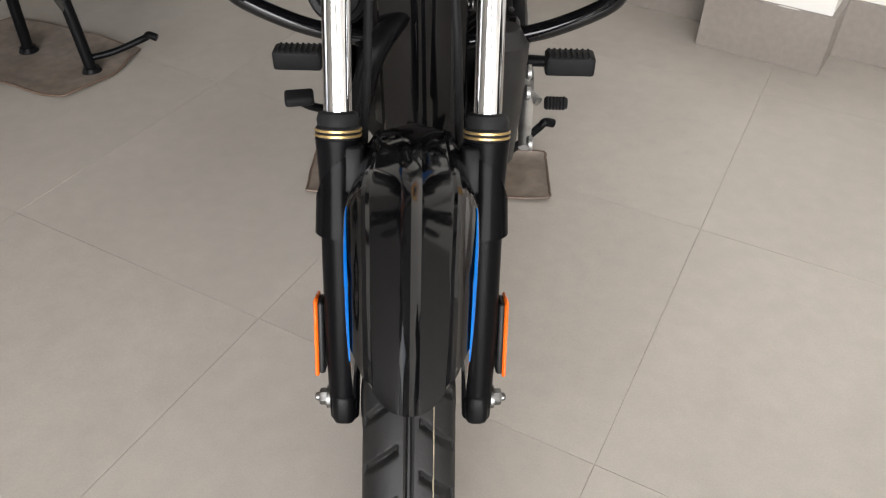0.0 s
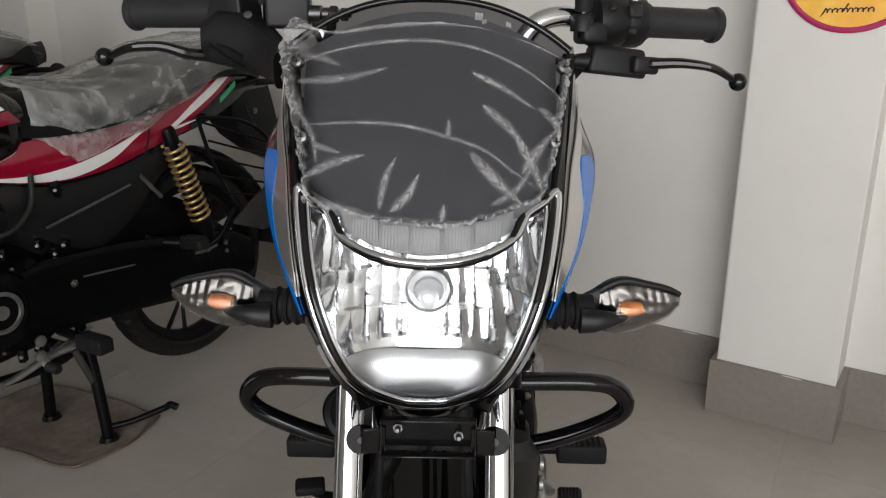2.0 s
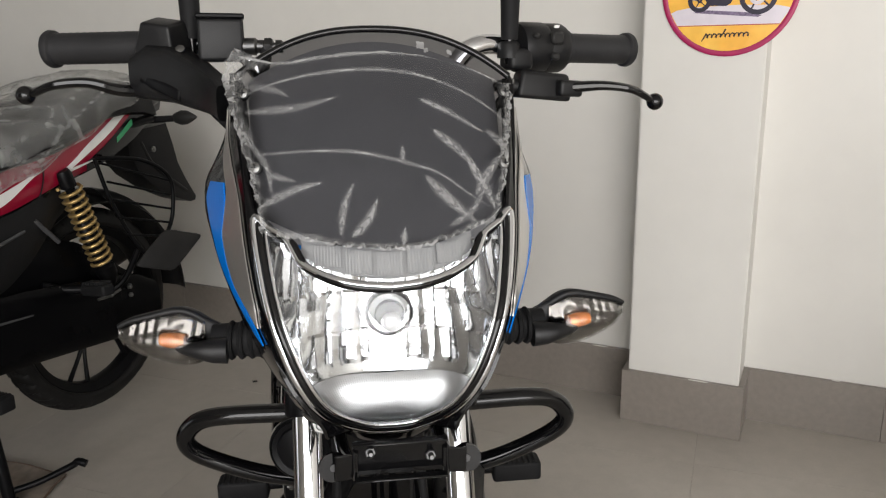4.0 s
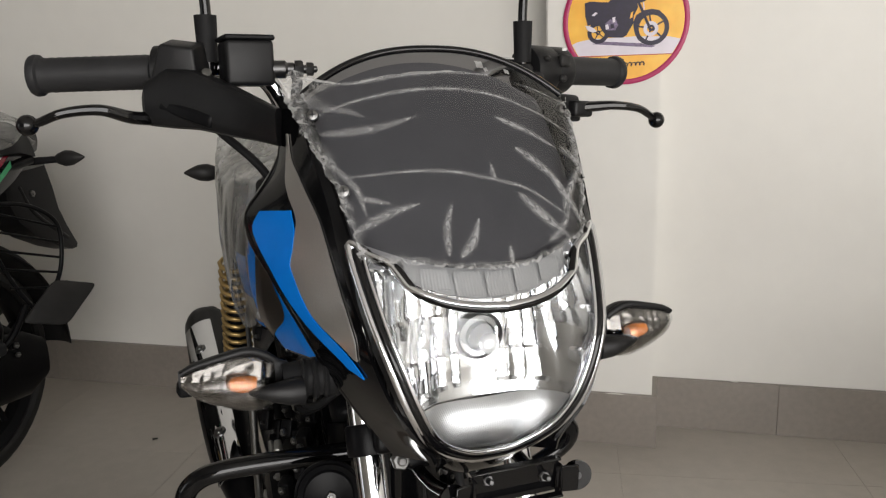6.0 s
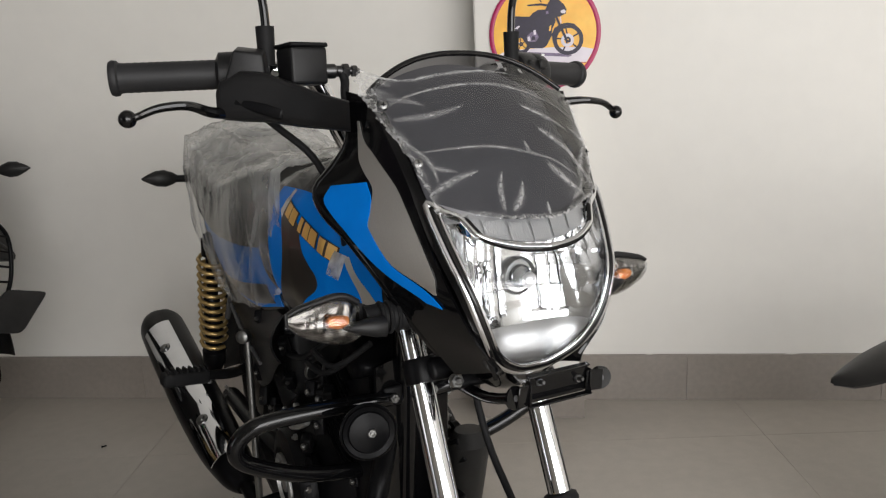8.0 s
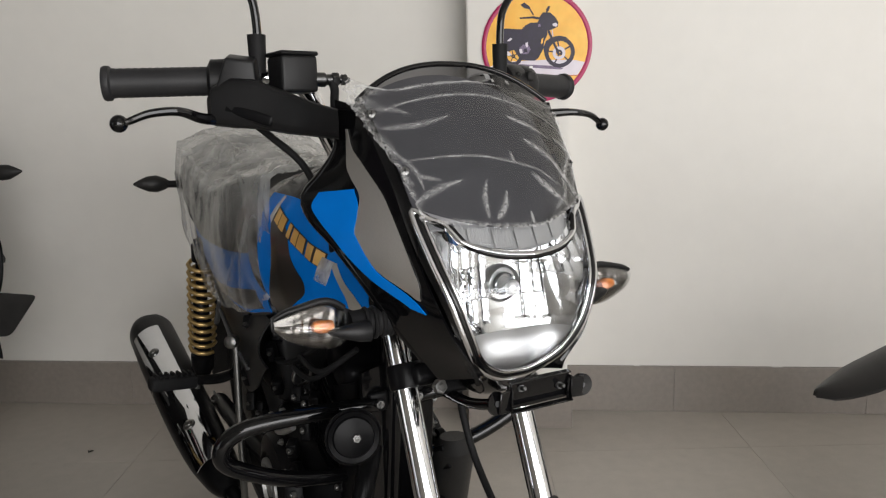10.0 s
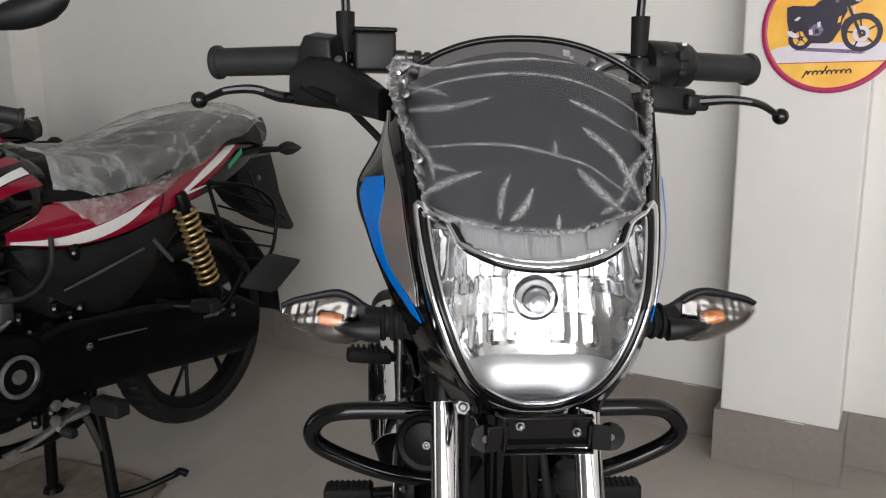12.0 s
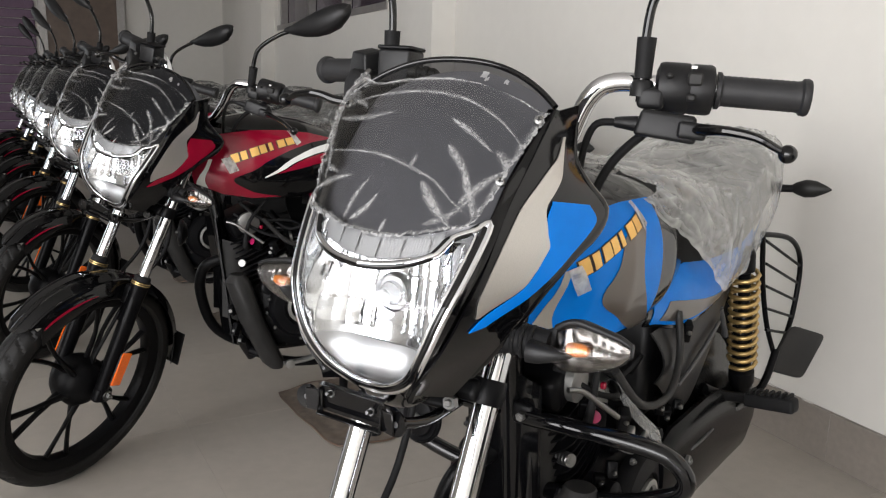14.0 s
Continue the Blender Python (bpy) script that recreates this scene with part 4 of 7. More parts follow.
def indicator(bike, sgn, T, name="indicator"):
    ind = new(name)
    ind.parent = bike
    fl = (lambda b: b) if sgn > 0 else mirrored
    part("stalk", fl(tube([(0.095, 0.150, 0.790), (0.125, 0.156, 0.790), (0.152, 0.158, 0.790)], [0.017, 0.0155, 0.014], 14, 4)), M["rubber"], ind, "ribbed rubber stalk", T)
    for i in range(4):
        part("stalk_rib", fl(lathe([(0.0165, -0.0022), (0.0180, 0), (0.0165, 0.0022)], (0.108 + 0.009 * i, 0.1535, 0.790), (1, 0.1, 0), 18)), M["rubber"], ind, "", T)
    # pointed leaf-shaped housing: heights along x
    tops = [0.804, 0.8100, 0.8175, 0.8210, 0.8200, 0.8178, 0.8155, 0.8128, 0.8075]
    feet = [0.777, 0.7710, 0.7668, 0.7668, 0.7692, 0.7730, 0.7778, 0.7838, 0.7945]
    deep = [0.013, 0.018, 0.021, 0.021, 0.019, 0.016, 0.013, 0.009, 0.004]
    rings = []
    for k in range(19):
        t = k / 18
        x, up, dn, dp = 0.146 + 0.0875 * t, smooth_list(tops, t), smooth_list(feet, t), smooth_list(deep, t)
        zc, h = (up + dn) / 2, (up - dn) / 2
        rings.append([V(x, 0.162 + dp * math.cos(a) * (1.0 if math.cos(a) > 0 else 0.22), zc + h * math.copysign(abs(math.sin(a)) ** 0.8, math.sin(a))) for a in [2 * math.pi * j / 22 for j in range(22)]])
    part("housing", fl(loft(rings)), M["plastic"], ind, "matt black housing", T)

    def face(u, v, out, inset=0.0026):
        t = 0.14 + 0.84 * u
        up, dn = smooth_list(tops, t) - inset, smooth_list(feet, t) + inset * 0.7
        swell = smooth_list([0.55, 0.9, 1.0, 1.0, 0.95, 0.86, 0.74, 0.55, 0.25], u)
        return V(0.146 + 0.0875 * t, 0.1585 - 0.003 * swell - out * swell * max(0.0, math.sin(math.pi * v)) ** 0.6, dn + (up - dn) * v)
    # bright bowl pressed into upright flutes, amber bulb, clear cover that stands well forward
    part("bowl", fl(sheet(lambda u, v: face(u, v, 0.004 + 0.0030 * abs((u * 7 + 0.8 * v + 0.3 * math.sin(9 * u)) % 1.0 - 0.5) + 0.0026 * abs((v * 3 + 1.5 * u) % 1.0 - 0.5), 0.0034), 72, 24, 0.001)), M["bowl"], ind, "bright fluted bowl", T, 20)
    part("bulb", fl(lathe([(0.0, 0.0), (0.0060, 0.001), (0.0070, 0.005), (0.0070, 0.015), (0.0052, 0.021), (0.0, 0.024)], (0.174, 0.1455, 0.794), (1, 0.05, 0.12), 18)), M["amber"], ind, "amber bulb", T)
    ob = part("cover", fl(sheet(lambda u, v: face(u, v, 0.0225), 40, 20, 0.0015)), M["clear_ind"], ind, "clear bulging cover", T)
    ob.visible_shadow = False
    rings = []
    for t, x, h, d in ((0, 0.138, 0.0115, 0.012), (0.3, 0.150, 0.0105, 0.011), (0.6, 0.162, 0.0078, 0.008), (0.9, 0.176, 0.0042, 0.005), (1, 0.1815, 0.0015, 0.002)):
        rings.append([V(x, 0.1400 - 0.004 * math.sin(math.pi * t) + d * math.cos(a), 0.7855 + 0.004 * t + h * math.copysign(abs(math.sin(a)) ** 0.7, math.sin(a))) for a in [2 * math.pi * q / 16 for q in range(16)]])
    part("wedge", fl(loft(rings)), M["plastic"], ind, "", T)
    part("top_rim", fl(tube([face(u / 12, 1.0, 0.0) + V(0, -0.0015, 0.0012) for u in range(13)], [0.0034, 0.0036, 0.0034, 0.0030, 0.0022], 10, 3)), M["plastic"], ind, "", T)


def fork(bike, T):
    d = V(*RAKE)
    for sgn in (-1, 1):
        x = 0.0737 * sgn
        fk = new("fork_leg")
        fk.parent = bike
        at = lambda z: V(x, fork_y(z), z)
        part("stanchion", lathe([(0.0142, 0), (0.0142, 0.34)], at(0.53), d, 28), M["chrome"], fk, "chrome fork tube", T)
        part("slider", tube([V(x, fork_y(0.525), 0.525), V(x, fork_y(0.44), 0.44), V(x, fork_y(0.31), 0.31), V(x, fork_y(0.228) + 0.002, 0.228)], [0.0235, 0.0205, 0.0200, 0.0195, 0.0175, 0.0160], 20, 5), M["slider"], fk, "satin black lower fork leg", T)
        part("axle_lug", merge(box((x, 0.026, 0.240), (0.026, 0.050, 0.040), 0.009, (-20, 0, 0)), lathe([(0.017, -0.014), (0.019, -0.01), (0.019, 0.01), (0.017, 0.014)], (x, 0.028, 0.2435), (1, 0, 0), 20)), M["satin_black"], fk, "", T)
        part("dust_seal", lathe([(0.0205, -0.006), (0.0225, 0.0), (0.0225, 0.008), (0.0205, 0.010), (0.0215, 0.016), (0.0195, 0.022), (0.0155, 0.024)], at(0.527), d, 28), M["rubber"], fk, "", T)
        for h in (-0.0045, 0.0005):
            part("gold_ring", lathe([(0.0226, -0.0015), (0.0236, -0.001), (0.0236, 0.001), (0.0226, 0.0015)], at(0.532) + d * h, d, 28), M["gold"], fk, "gold ring round the fork leg", T)
        part("axle_nut", hexbolt((x + 0.0185 * sgn, 0.028, 0.2435), (sgn, 0, 0), 0.0095, 0.010), M["steel"], fk, "zinc axle nut", T)
        part("washer", lathe([(0.013, -0.002), (0.013, 0.002)], (x + 0.0180 * sgn, 0.028, 0.2435), (1, 0, 0), 20), M["steel"], fk, "", T)
        part("clamp", lathe([(0.0195, -0.014), (0.0205, -0.011), (0.0205, 0.011), (0.0195, 0.014)], at(0.712), d, 24), M["satin_black"], fk, "", T)
        part("clamp_bolt", hexbolt((x - 0.014 * sgn, fork_y(0.712) - 0.052, 0.712), (0, -1, 0.2), 0.0085, 0.007), M["steel"], fk, "zinc hexagon bolt", T)
        part("side_reflector", box((x + 0.0235 * sgn, fork_y(0.315) + 0.011, 0.315), (0.008, 0.030, 0.084), 0.0035, (-22, 0, 0)), M["plastic"], fk, "black reflector backing", T)
        part("reflector_lens", box((x + 0.0285 * sgn, fork_y(0.315) + 0.011, 0.315), (0.0045, 0.034, 0.090), 0.0022, (-22, 0, 0)), M["orange"], fk, "orange reflector", T)
    br = new("fork_bridge")
    br.parent = bike
    part("lower_bridge", merge(box((0, fork_y(0.712) - 0.005, 0.712), (0.15, 0.045, 0.026), 0.008, (-22, 0, 0)), box((0, fork_y(0.712) - 0.04, 0.706), (0.11, 0.03, 0.018), 0.006, (-22, 0, 0))), M["satin_black"], br, "", T)
    part("upper_bridge", box((0, fork_y(0.89), 0.89), (0.19, 0.05, 0.024), 0.008, (-22, 0, 0)), M["satin_black"], br, "", T)
    part("steering_stem", lathe([(0.022, 0), (0.022, 0.2)], (0, fork_y(0.70) + 0.04, 0.70), d, 20), M["satin_black"], br, "", T)


def fender(bike, T, paint):
    fe = new("front_fender")
    fe.parent = bike
    c = V(0, 0.028, 0.2435)

    def skin(a, w, out=0.0):
        """a: degrees from the top, forward positive; w from -1 to 1 across."""
        r = 0.316 - 0.010 * max(0, a) / 45 - 0.013 * max(0.0, min(1.0, (26 - a) / 30))
        tip = max(0.0, min(1.0, (46 - a) / 26)) ** 0.5
        half = (0.0355 + 0.0145 * tip + 0.007 * max(0.0, 1 - abs(a - 5) / 16)) if a > -25 else 0.048
        s = abs(w)
        # two plane flanks that meet in a keel, then the side falls away
        grow = max(0.0, min(1.0, (a + 14) / 24))
        drop = 0.013 * s + 0.075 * max(0.0, s - 0.70) ** 1.25
        ridge = 0.0045 * grow * max(0.0, 1 - s / 0.10) + 0.003 * max(0.0, 1 - abs(s - 0.68) / 0.07)
        rr = r - drop + ridge + out
        t = radians(a)
        return V(half * math.copysign(min(1, s ** 0.85), w), c.y - rr * math.sin(t), c.z + rr * math.cos(t))

    def shape(u, v):
        w = 2 * v - 1
        a_front = 43 - 11 * abs(w) ** 2.2
        a = a_front + (-98 - a_front) * u
        return skin(a, w)
    part("shell", sheet(shape, 90, 60, 0.0025), M["gloss_black"], fe, "glossy black keeled shell", T, 16)
    for sgn in (1, -1):
        fl = (lambda b: b) if sgn > 0 else mirrored
        # raised shoulder that reaches out to the fork leg

        def shoulder(u, v):
            a = 34 - 56 * u
            lift = math.sin(math.pi * min(1, u * 0.95 + 0.02)) ** 0.9
            p = skin(a, 0.86)
            q = V(0.043 + 0.011 * lift, p.y + 0.012 * lift, p.z - 0.056 + 0.030 * lift)
            m = p.lerp(q, v)
            return V(m.x + 0.006 * math.sin(math.pi * v) * lift, m.y - 0.004 * math.sin(math.pi * v), m.z)
        part("shoulder", fl(sheet(shoulder, 34, 10, 0.002)), M["gloss_black"], fe, "", T)

        def stripe(u, v):
            w = 0.02 + 0.24 * math.sin(math.pi * min(1, u ** 0.6 * 0.92 + 0.05)) ** 0.8
            m = shoulder(0.03 + 0.50 * u, 0.27 + 0.62 * w * (v - 0.5))
            return V(m.x + 0.0018 + 0.0022 * (1 - u), m.y - 0.0014 - 0.0020 * (1 - u), m.z + 0.0008)
        part("colour_stripe", fl(sheet(stripe, 30, 3, 0.0006)), M[paint], fe, paint + " tapering stripe", T)
        if paint == "red":
            part("silver_patch", fl(sheet(lambda u, v: skin(37 - 30 * u, 0.50 + 0.10 * u + (0.40 - 0.28 * u) * v, 0.0012), 20, 6, 0.0006)), M["silver"], fe, "silver painted wedge", T)
            part("colour_patch", fl(sheet(lambda u, v: skin(20 - 34 * u, 0.80 - 0.06 * u + (0.16 - 0.14 * u) * v, 0.0018), 20, 5, 0.0006)), M["red"], fe, "red painted wedge", T)
        # curved guard that wraps the front of the fork leg below the seal

        def guard(u, v):
            ang = radians(-100 + 175 * u)
            top = smooth_list([0.512, 0.520, 0.516, 0.500, 0.476], u)
            z = 0.436 + 0.004 * math.sin(math.pi * u) + (top - 0.440) * v
            r = 0.0242 + 0.002 * (1 - v)
            return V(0.0737 + r * math.sin(ang), fork_y(z) - r * math.cos(ang), z)
        part("fork_guard", fl(sheet(guard, 24, 12, 0.002)), M["case_black"], fe, "black guard round the fork leg", T, 60)
        part("mount_tab", fl(box((0.058, 0.104, 0.50), (0.022, 0.03, 0.05), 0.005, (-22, 0, 0))), M["satin_black"], fe, "", T)
    part("mudflap", box((0, 0.346, 0.2295), (0.085, 0.006, 0.10), 0.002, (-8, 0, 0)), M["rubber"], fe, "", T)


def plate_bracket(bike, T):
    b = new("number_plate_bracket")
    b.parent = bike
    part("plate", box((0.004, 0.039, 0.724), (0.074, 0.003, 0.031), 0.0012, (12, 0, 0)), M["gloss_black"], b, "black painted steel plate", T)
    part("flange", merge(box((0.004, 0.0365, 0.7385), (0.076, 0.007, 0.0022), 0.0008, (12, 0, 0)), box((0.004, 0.0330, 0.7095), (0.076, 0.007, 0.0022), 0.0008, (12, 0, 0))), M["gloss_black"], b, "", T)
    for sgn in (-1, 1):
        x = 0.004 + 0.047 * sgn
        part("tab", merge(box((x - 0.004 * sgn, 0.034, 0.721), (0.019, 0.0025, 0.024), 0.001, (8, 0, -12 * sgn)), lathe([(0.0120, -0.00125), (0.0120, 0.00125)], (x + 0.006 * sgn, 0.0362, 0.721), (-0.2 * sgn, -1, 0.1), 24), box((0.004 + 0.037 * sgn, 0.036, 0.722), (0.002, 0.010, 0.026), 0.0008)), M["gloss_black"], b, "", T)
        part("hole", lathe([(0.0030, -0.0004), (0.0030, 0.0004)], (x + 0.006 * sgn, 0.0342, 0.721), (-0.2 * sgn, -1, 0.1), 16), M["mid_grey"], b, "", T)
        part("bolt", merge(hexbolt((0.004 + 0.024 * sgn, 0.0375, 0.728 - 0.003 * sgn), (0, -1, 0.2), 0.0046, 0.003), lathe([(0.0024, 0), (0.0024, 0.006), (0.0016, 0.007)], (0.004 + 0.024 * sgn, 0.035, 0.7285 - 0.003 * sgn), (0, -1, 0.2), 12)), M["dark_steel"], b, "", T)
    part("stay", merge(tube([(-0.03, 0.044, 0.715), (-0.04, 0.10, 0.70), (-0.045, 0.17, 0.70)], 0.006, 8, 4), tube([(0.038, 0.044, 0.715), (0.048, 0.10, 0.70), (0.05, 0.17, 0.70)], 0.006, 8, 4)), M["gloss_black"], b, "", T)


def mirror(bike, sgn, T):
    m = new("mirror")
    m.parent = bike
    x = 0.168 if sgn > 0 else -0.171
    part("sleeve", tube([(x, 0.338, 1.056), (x, 0.337, 1.10)], [0.0095, 0.0118, 0.0112, 0.0108], 16), M["rubber"], m, "rubber sleeve", T)
    part("stem", tube([(x, 0.338, 1.03), (x, 0.336, 1.12), (x + 0.012 * sgn, 0.338, 1.155), (x + 0.050 * sgn, 0.346, 1.192), (x + 0.084 * sgn, 0.352, 1.214)], 0.0052, 10, 6), M["gloss_black"], m, "", T)
    rings = []
    for t, w in ((-0.010, 0.008), (0.0, 0.0105), (0.006, 0.0105), (0.010, 0.014), (0.030, 0.022), (0.060, 0.033), (0.095, 0.040), (0.125, 0.039), (0.148, 0.030), (0.158, 0.012)):
        c = V(x + (0.076 + t) * sgn, 0.352, 1.209 + (t + 0.01) * 0.46)
        rings.append([c + V(0.25 * sgn * math.sin(a) * w, math.cos(a) * (0.5 * w + 0.004) * (1 if math.cos(a) < 0 else 0.35), math.sin(a) * w) for a in [2 * math.pi * j / 18 for j in range(18)]])
    part("head", loft(rings), M["plastic"], m, "black mirror housing", T)
    part("glass", loft([[r_ + V(0, 0.0, 0) for r_ in [V(p.x, 0.361, (p.z - sum(q.z for q in ring) / 18) * 0.9 + sum(q.z for q in ring) / 18) for p in ring]] for ring in rings[3:9]]), M["mirror"], m, "", T)


def handlebar(bike, T):
    hb = new("handlebar")
    hb.parent = bike
    right = [(0.0, 0.345, 0.925), (0.05, 0.345, 0.928), (0.085, 0.340, 0.975), (0.108, 0.338, 1.03), (0.135, 0.342, 1.05), (0.19, 0.362, 1.050), (0.33, 0.404, 1.048)]
    part("bar", tube([(-x, y, z) for x, y, z in right[:0:-1]] + right, 0.0111, 14, 5), M["chrome"], hb, "chrome bent bar", T)
    for sgn in (-1, 1):
        fl = (lambda b: b) if sgn > 0 else mirrored
        ax = V(0.145, 0.0435, -0.002).normalized()
        L = 0.094 if sgn > 0 else 0.120
        g0 = V(0.243, 0.3785, 1.0485) - ax * (L - 0.094)
        prof = [(0.0205, -0.003), (0.0205, 0.001), (0.0172, 0.003)]
        for i in range(26):
            h = 0.006 + (L - 0.018) * i / 25
            prof += [(0.0166 + (0.0005 if i % 2 else 0.0), h)]
        prof += [(0.0172, L - 0.010), (0.0198, L - 0.008), (0.0204, L - 0.003), (0.0190, L), (0.009, L + 0.001)]
        part("grip", fl(lathe(prof, g0, ax, 28)), M["grip"], hb, "black rubber grip", T)
        # lever
        pts = [(0.222, 0.330, 1.003), (0.245, 0.318, 1.005), (0.270, 0.308, 1.012 if sgn < 0 else 1.006), (0.300, 0.306, 1.010 if sgn < 0 else 1.002), (0.322, 0.311, 1.002 if sgn < 0 else 0.992), (0.331, 0.314, 1.000 if sgn < 0 else 0.988)]
        part("lever", fl(tube(pts, [0.0088, 0.0082, 0.0068, 0.0060, 0.0052, 0.0048], 10, 5, 0.75)), M["gloss_black"], hb, "black ball-ended lever", T)
        part("lever_ball", fl(ball(pts[-1], (0.0095, 0.0095, 0.0095))), M["gloss_black"], hb, "", T)
    # clutch side: switch cube, perch with rubber boot
    part("switch_housing", lathe([(0.018, -0.034), (0.027, -0.031), (0.0285, -0.026), (0.0285, 0.0), (0.027, 0.003), (0.0278, 0.006), (0.0278, 0.024), (0.026, 0.028), (0.018, 0.030)], (0.210, 0.368, 1.048), (0.95, 0.29, 0), 28), M["plastic"], hb, "black switch housing", T)
    for dx, dz, sx, sz in ((0.012, 0.008, 0.016, 0.014), (0.010, -0.012, 0.010, 0.008), (-0.014, 0.010, 0.008, 0.006)):
        part("switch_button", box((0.212 + dx, 0.341 + dx * 0.3, 1.050 + dz), (sx, 0.010, sz), 0.0022, (0, 0, 17)), M["grey_plastic"], hb, "", T)
    part("switch_mark", box((0.2225, 0.3405, 1.0705), (0.006, 0.0015, 0.003), 0, (20, 0, 17)), M["white"], hb, "small white printed mark", T)
    part("clutch_perch", merge(box((0.203, 0.331, 1.006), (0.068, 0.028, 0.030), 0.005, (0, 5, 12), 0.86), box((0.232, 0.324, 1.003), (0.030, 0.020, 0.018), 0.004, (0, 3, 16)), tube([(0.148, 0.318, 1.006), (0.165, 0.322, 1.006), (0.18, 0.326, 1.005)], [0.0055, 0.008, 0.0105], 10, 4), box((0.178, 0.345, 1.035), (0.03, 0.03, 0.024), 0.006, (0, 0, 15))), M["plastic"], hb, "rubber booted clutch perch", T)
    part("mirror_boss", lathe([(0.013, 0), (0.013, 0.014), (0.010, 0.018)], (0.168, 0.340, 1.036), (0, 0, 1), 18), M["plastic"], hb, "", T)
    # throttle side: big moulded housing, brake cylinder and reservoir
    part("throttle_housing", lathe([(0.018, -0.030), (0.026, -0.026), (0.027, 0.0), (0.0262, 0.022), (0.018, 0.026)], (-0.193, 0.3635, 1.048), (0.95, -0.29, 0), 26), M["plastic"], hb, "", T)
    sec = []
    for t, x, y, z, h, d in ((0, -0.229, 0.343, 1.016, 0.013, 0.014), (0.08, -0.224, 0.340, 1.018, 0.022, 0.021), (0.3, -0.203, 0.330, 1.022, 0.029, 0.027), (0.5, -0.180, 0.313, 1.019, 0.028, 0.026), (0.7, -0.156, 0.286, 1.009, 0.024, 0.021), (0.85, -0.136, 0.250, 1.000, 0.019, 0.018), (1, -0.126, 0.205, 0.994, 0.016, 0.013)):
        ring = []
        for j in range(20):
            a = 2 * math.pi * j / 20
            ca, sa = math.cos(a), math.sin(a)
            ring.append(V(x + d * 0.4 * math.copysign(abs(ca) ** 0.5, ca), y + d * math.copysign(abs(ca) ** 0.5, ca), z + h * math.copysign(abs(sa) ** 0.55, sa)))
        sec.append(ring)
    part("hand_shroud", loft(sec), M["plastic"], hb, "moulded black housing over the throttle", T, 24)
    part("shroud_peak", box((-0.196, 0.324, 1.056), (0.046, 0.044, 0.034), 0.003, (14, 8, -22), 0.70), M["plastic"], hb, "", T)
    part("shroud_recess", box((-0.196, 0.296, 1.008), (0.060, 0.010, 0.014), 0.004, (0, 18, -38)), M["satin_black"], hb, "", T)
    part("shroud_screw", lathe([(0.0045, 0.0), (0.0045, 0.003), (0.002, 0.0036)], (-0.176, 0.296, 1.043), (0, -0.8, 0.6), 12), M["steel"], hb, "", T)
    part("brake_reservoir", box((-0.138, 0.312, 1.053), (0.045, 0.043, 0.042), 0.004, (0, 0, 6)), M["plastic"], hb, "black brake fluid reservoir", T)
    part("reservoir_lid", box((-0.138, 0.312, 1.0760), (0.047, 0.045, 0.005), 0.0015, (0, 0, 6)), M["satin_black"], hb, "", T)
    part("banjo", merge(lathe([(0.0085, 0), (0.0085, 0.014), (0.0065, 0.016), (0.0065, 0.022)], (-0.117, 0.302, 1.047), (1, -0.1, 0), 16), hexbolt((-0.094, 0.30, 1.047), (1, -0.1, 0), 0.0085, 0.008), hexbolt((-0.083, 0.299, 1.047), (1, -0.1, 0), 0.0065, 0.007)), M["dark_steel"], hb, "", T)
    part("brake_hose", tube([(-0.097, 0.300, 1.050), (-0.093, 0.296, 1.036), (-0.096, 0.29, 1.015), (-0.09, 0.29, 0.95), (-0.07, 0.29, 0.85)], 0.0052, 10, 6), M["rubber"], hb, "", T)
    part("clutch_cable", tube([(0.150, 0.318, 1.006), (0.128, 0.310, 1.000), (0.115, 0.315, 0.96), (0.10, 0.35, 0.88), (0.08, 0.42, 0.80)], 0.0042, 8, 6), M["rubber"], hb, "black cable", T)
    part("switch_loom", tube([(0.205, 0.372, 1.022), (0.17, 0.362, 0.995), (0.135, 0.35, 0.95), (0.11, 0.36, 0.88), (0.09, 0.40, 0.80)], 0.0055, 8, 6), M["rubber"], hb, "black cable", T)
    part("throttle_cable", tube([(-0.20, 0.372, 1.022), (-0.16, 0.35, 0.985), (-0.12, 0.33, 0.94), (-0.09, 0.34, 0.86), (-0.06, 0.42, 0.80)], 0.0045, 8, 6), M["rubber"], hb, "black cable", T)


def tank_point(s, a, out=0.0):
    """s along the tank from the front, a from -1 (low, one side) over the top to 1."""
    y = 0.315 + 0.45 * s
    w = lerp_list([0.060, 0.110, 0.134, 0.145, 0.146, 0.134, 0.100], s) + out
    zt = lerp_list([0.885, 0.925, 0.940, 0.940, 0.930, 0.908, 0.870], s) + out
    zb = lerp_list([0.735, 0.692, 0.676, 0.680, 0.694, 0.715, 0.75], s) - out
    ang = a * math.pi * 0.72
    sx, cz = math.sin(ang), math.cos(ang)
    zc, h = (zt + zb) / 2, (zt - zb) / 2
    return V(w * math.copysign(abs(sx) ** 0.78, sx), y, zc + h * math.copysign(abs(cz) ** 0.85, cz) / 1.0)


def side_rail(s, v, out=0.0):
    """Painted band from below the tank up to the tail; v from its lower to its upper edge."""
    y = 0.60 + 0.98 * s
    lo = smooth_list([0.704, 0.674, 0.686, 0.732, 0.768, 0.822, 0.890], s)
    hi = smooth_list([0.762, 0.795, 0.800, 0.818, 0.872, 0.938, 0.966], s)
    x = smooth_list([0.112, 0.126, 0.136, 0.138, 0.126, 0.100, 0.055], s)
    return V(x + 0.012 * math.sin(math.pi * v) - 0.012 * v + out, y, lo + (hi - lo) * v)


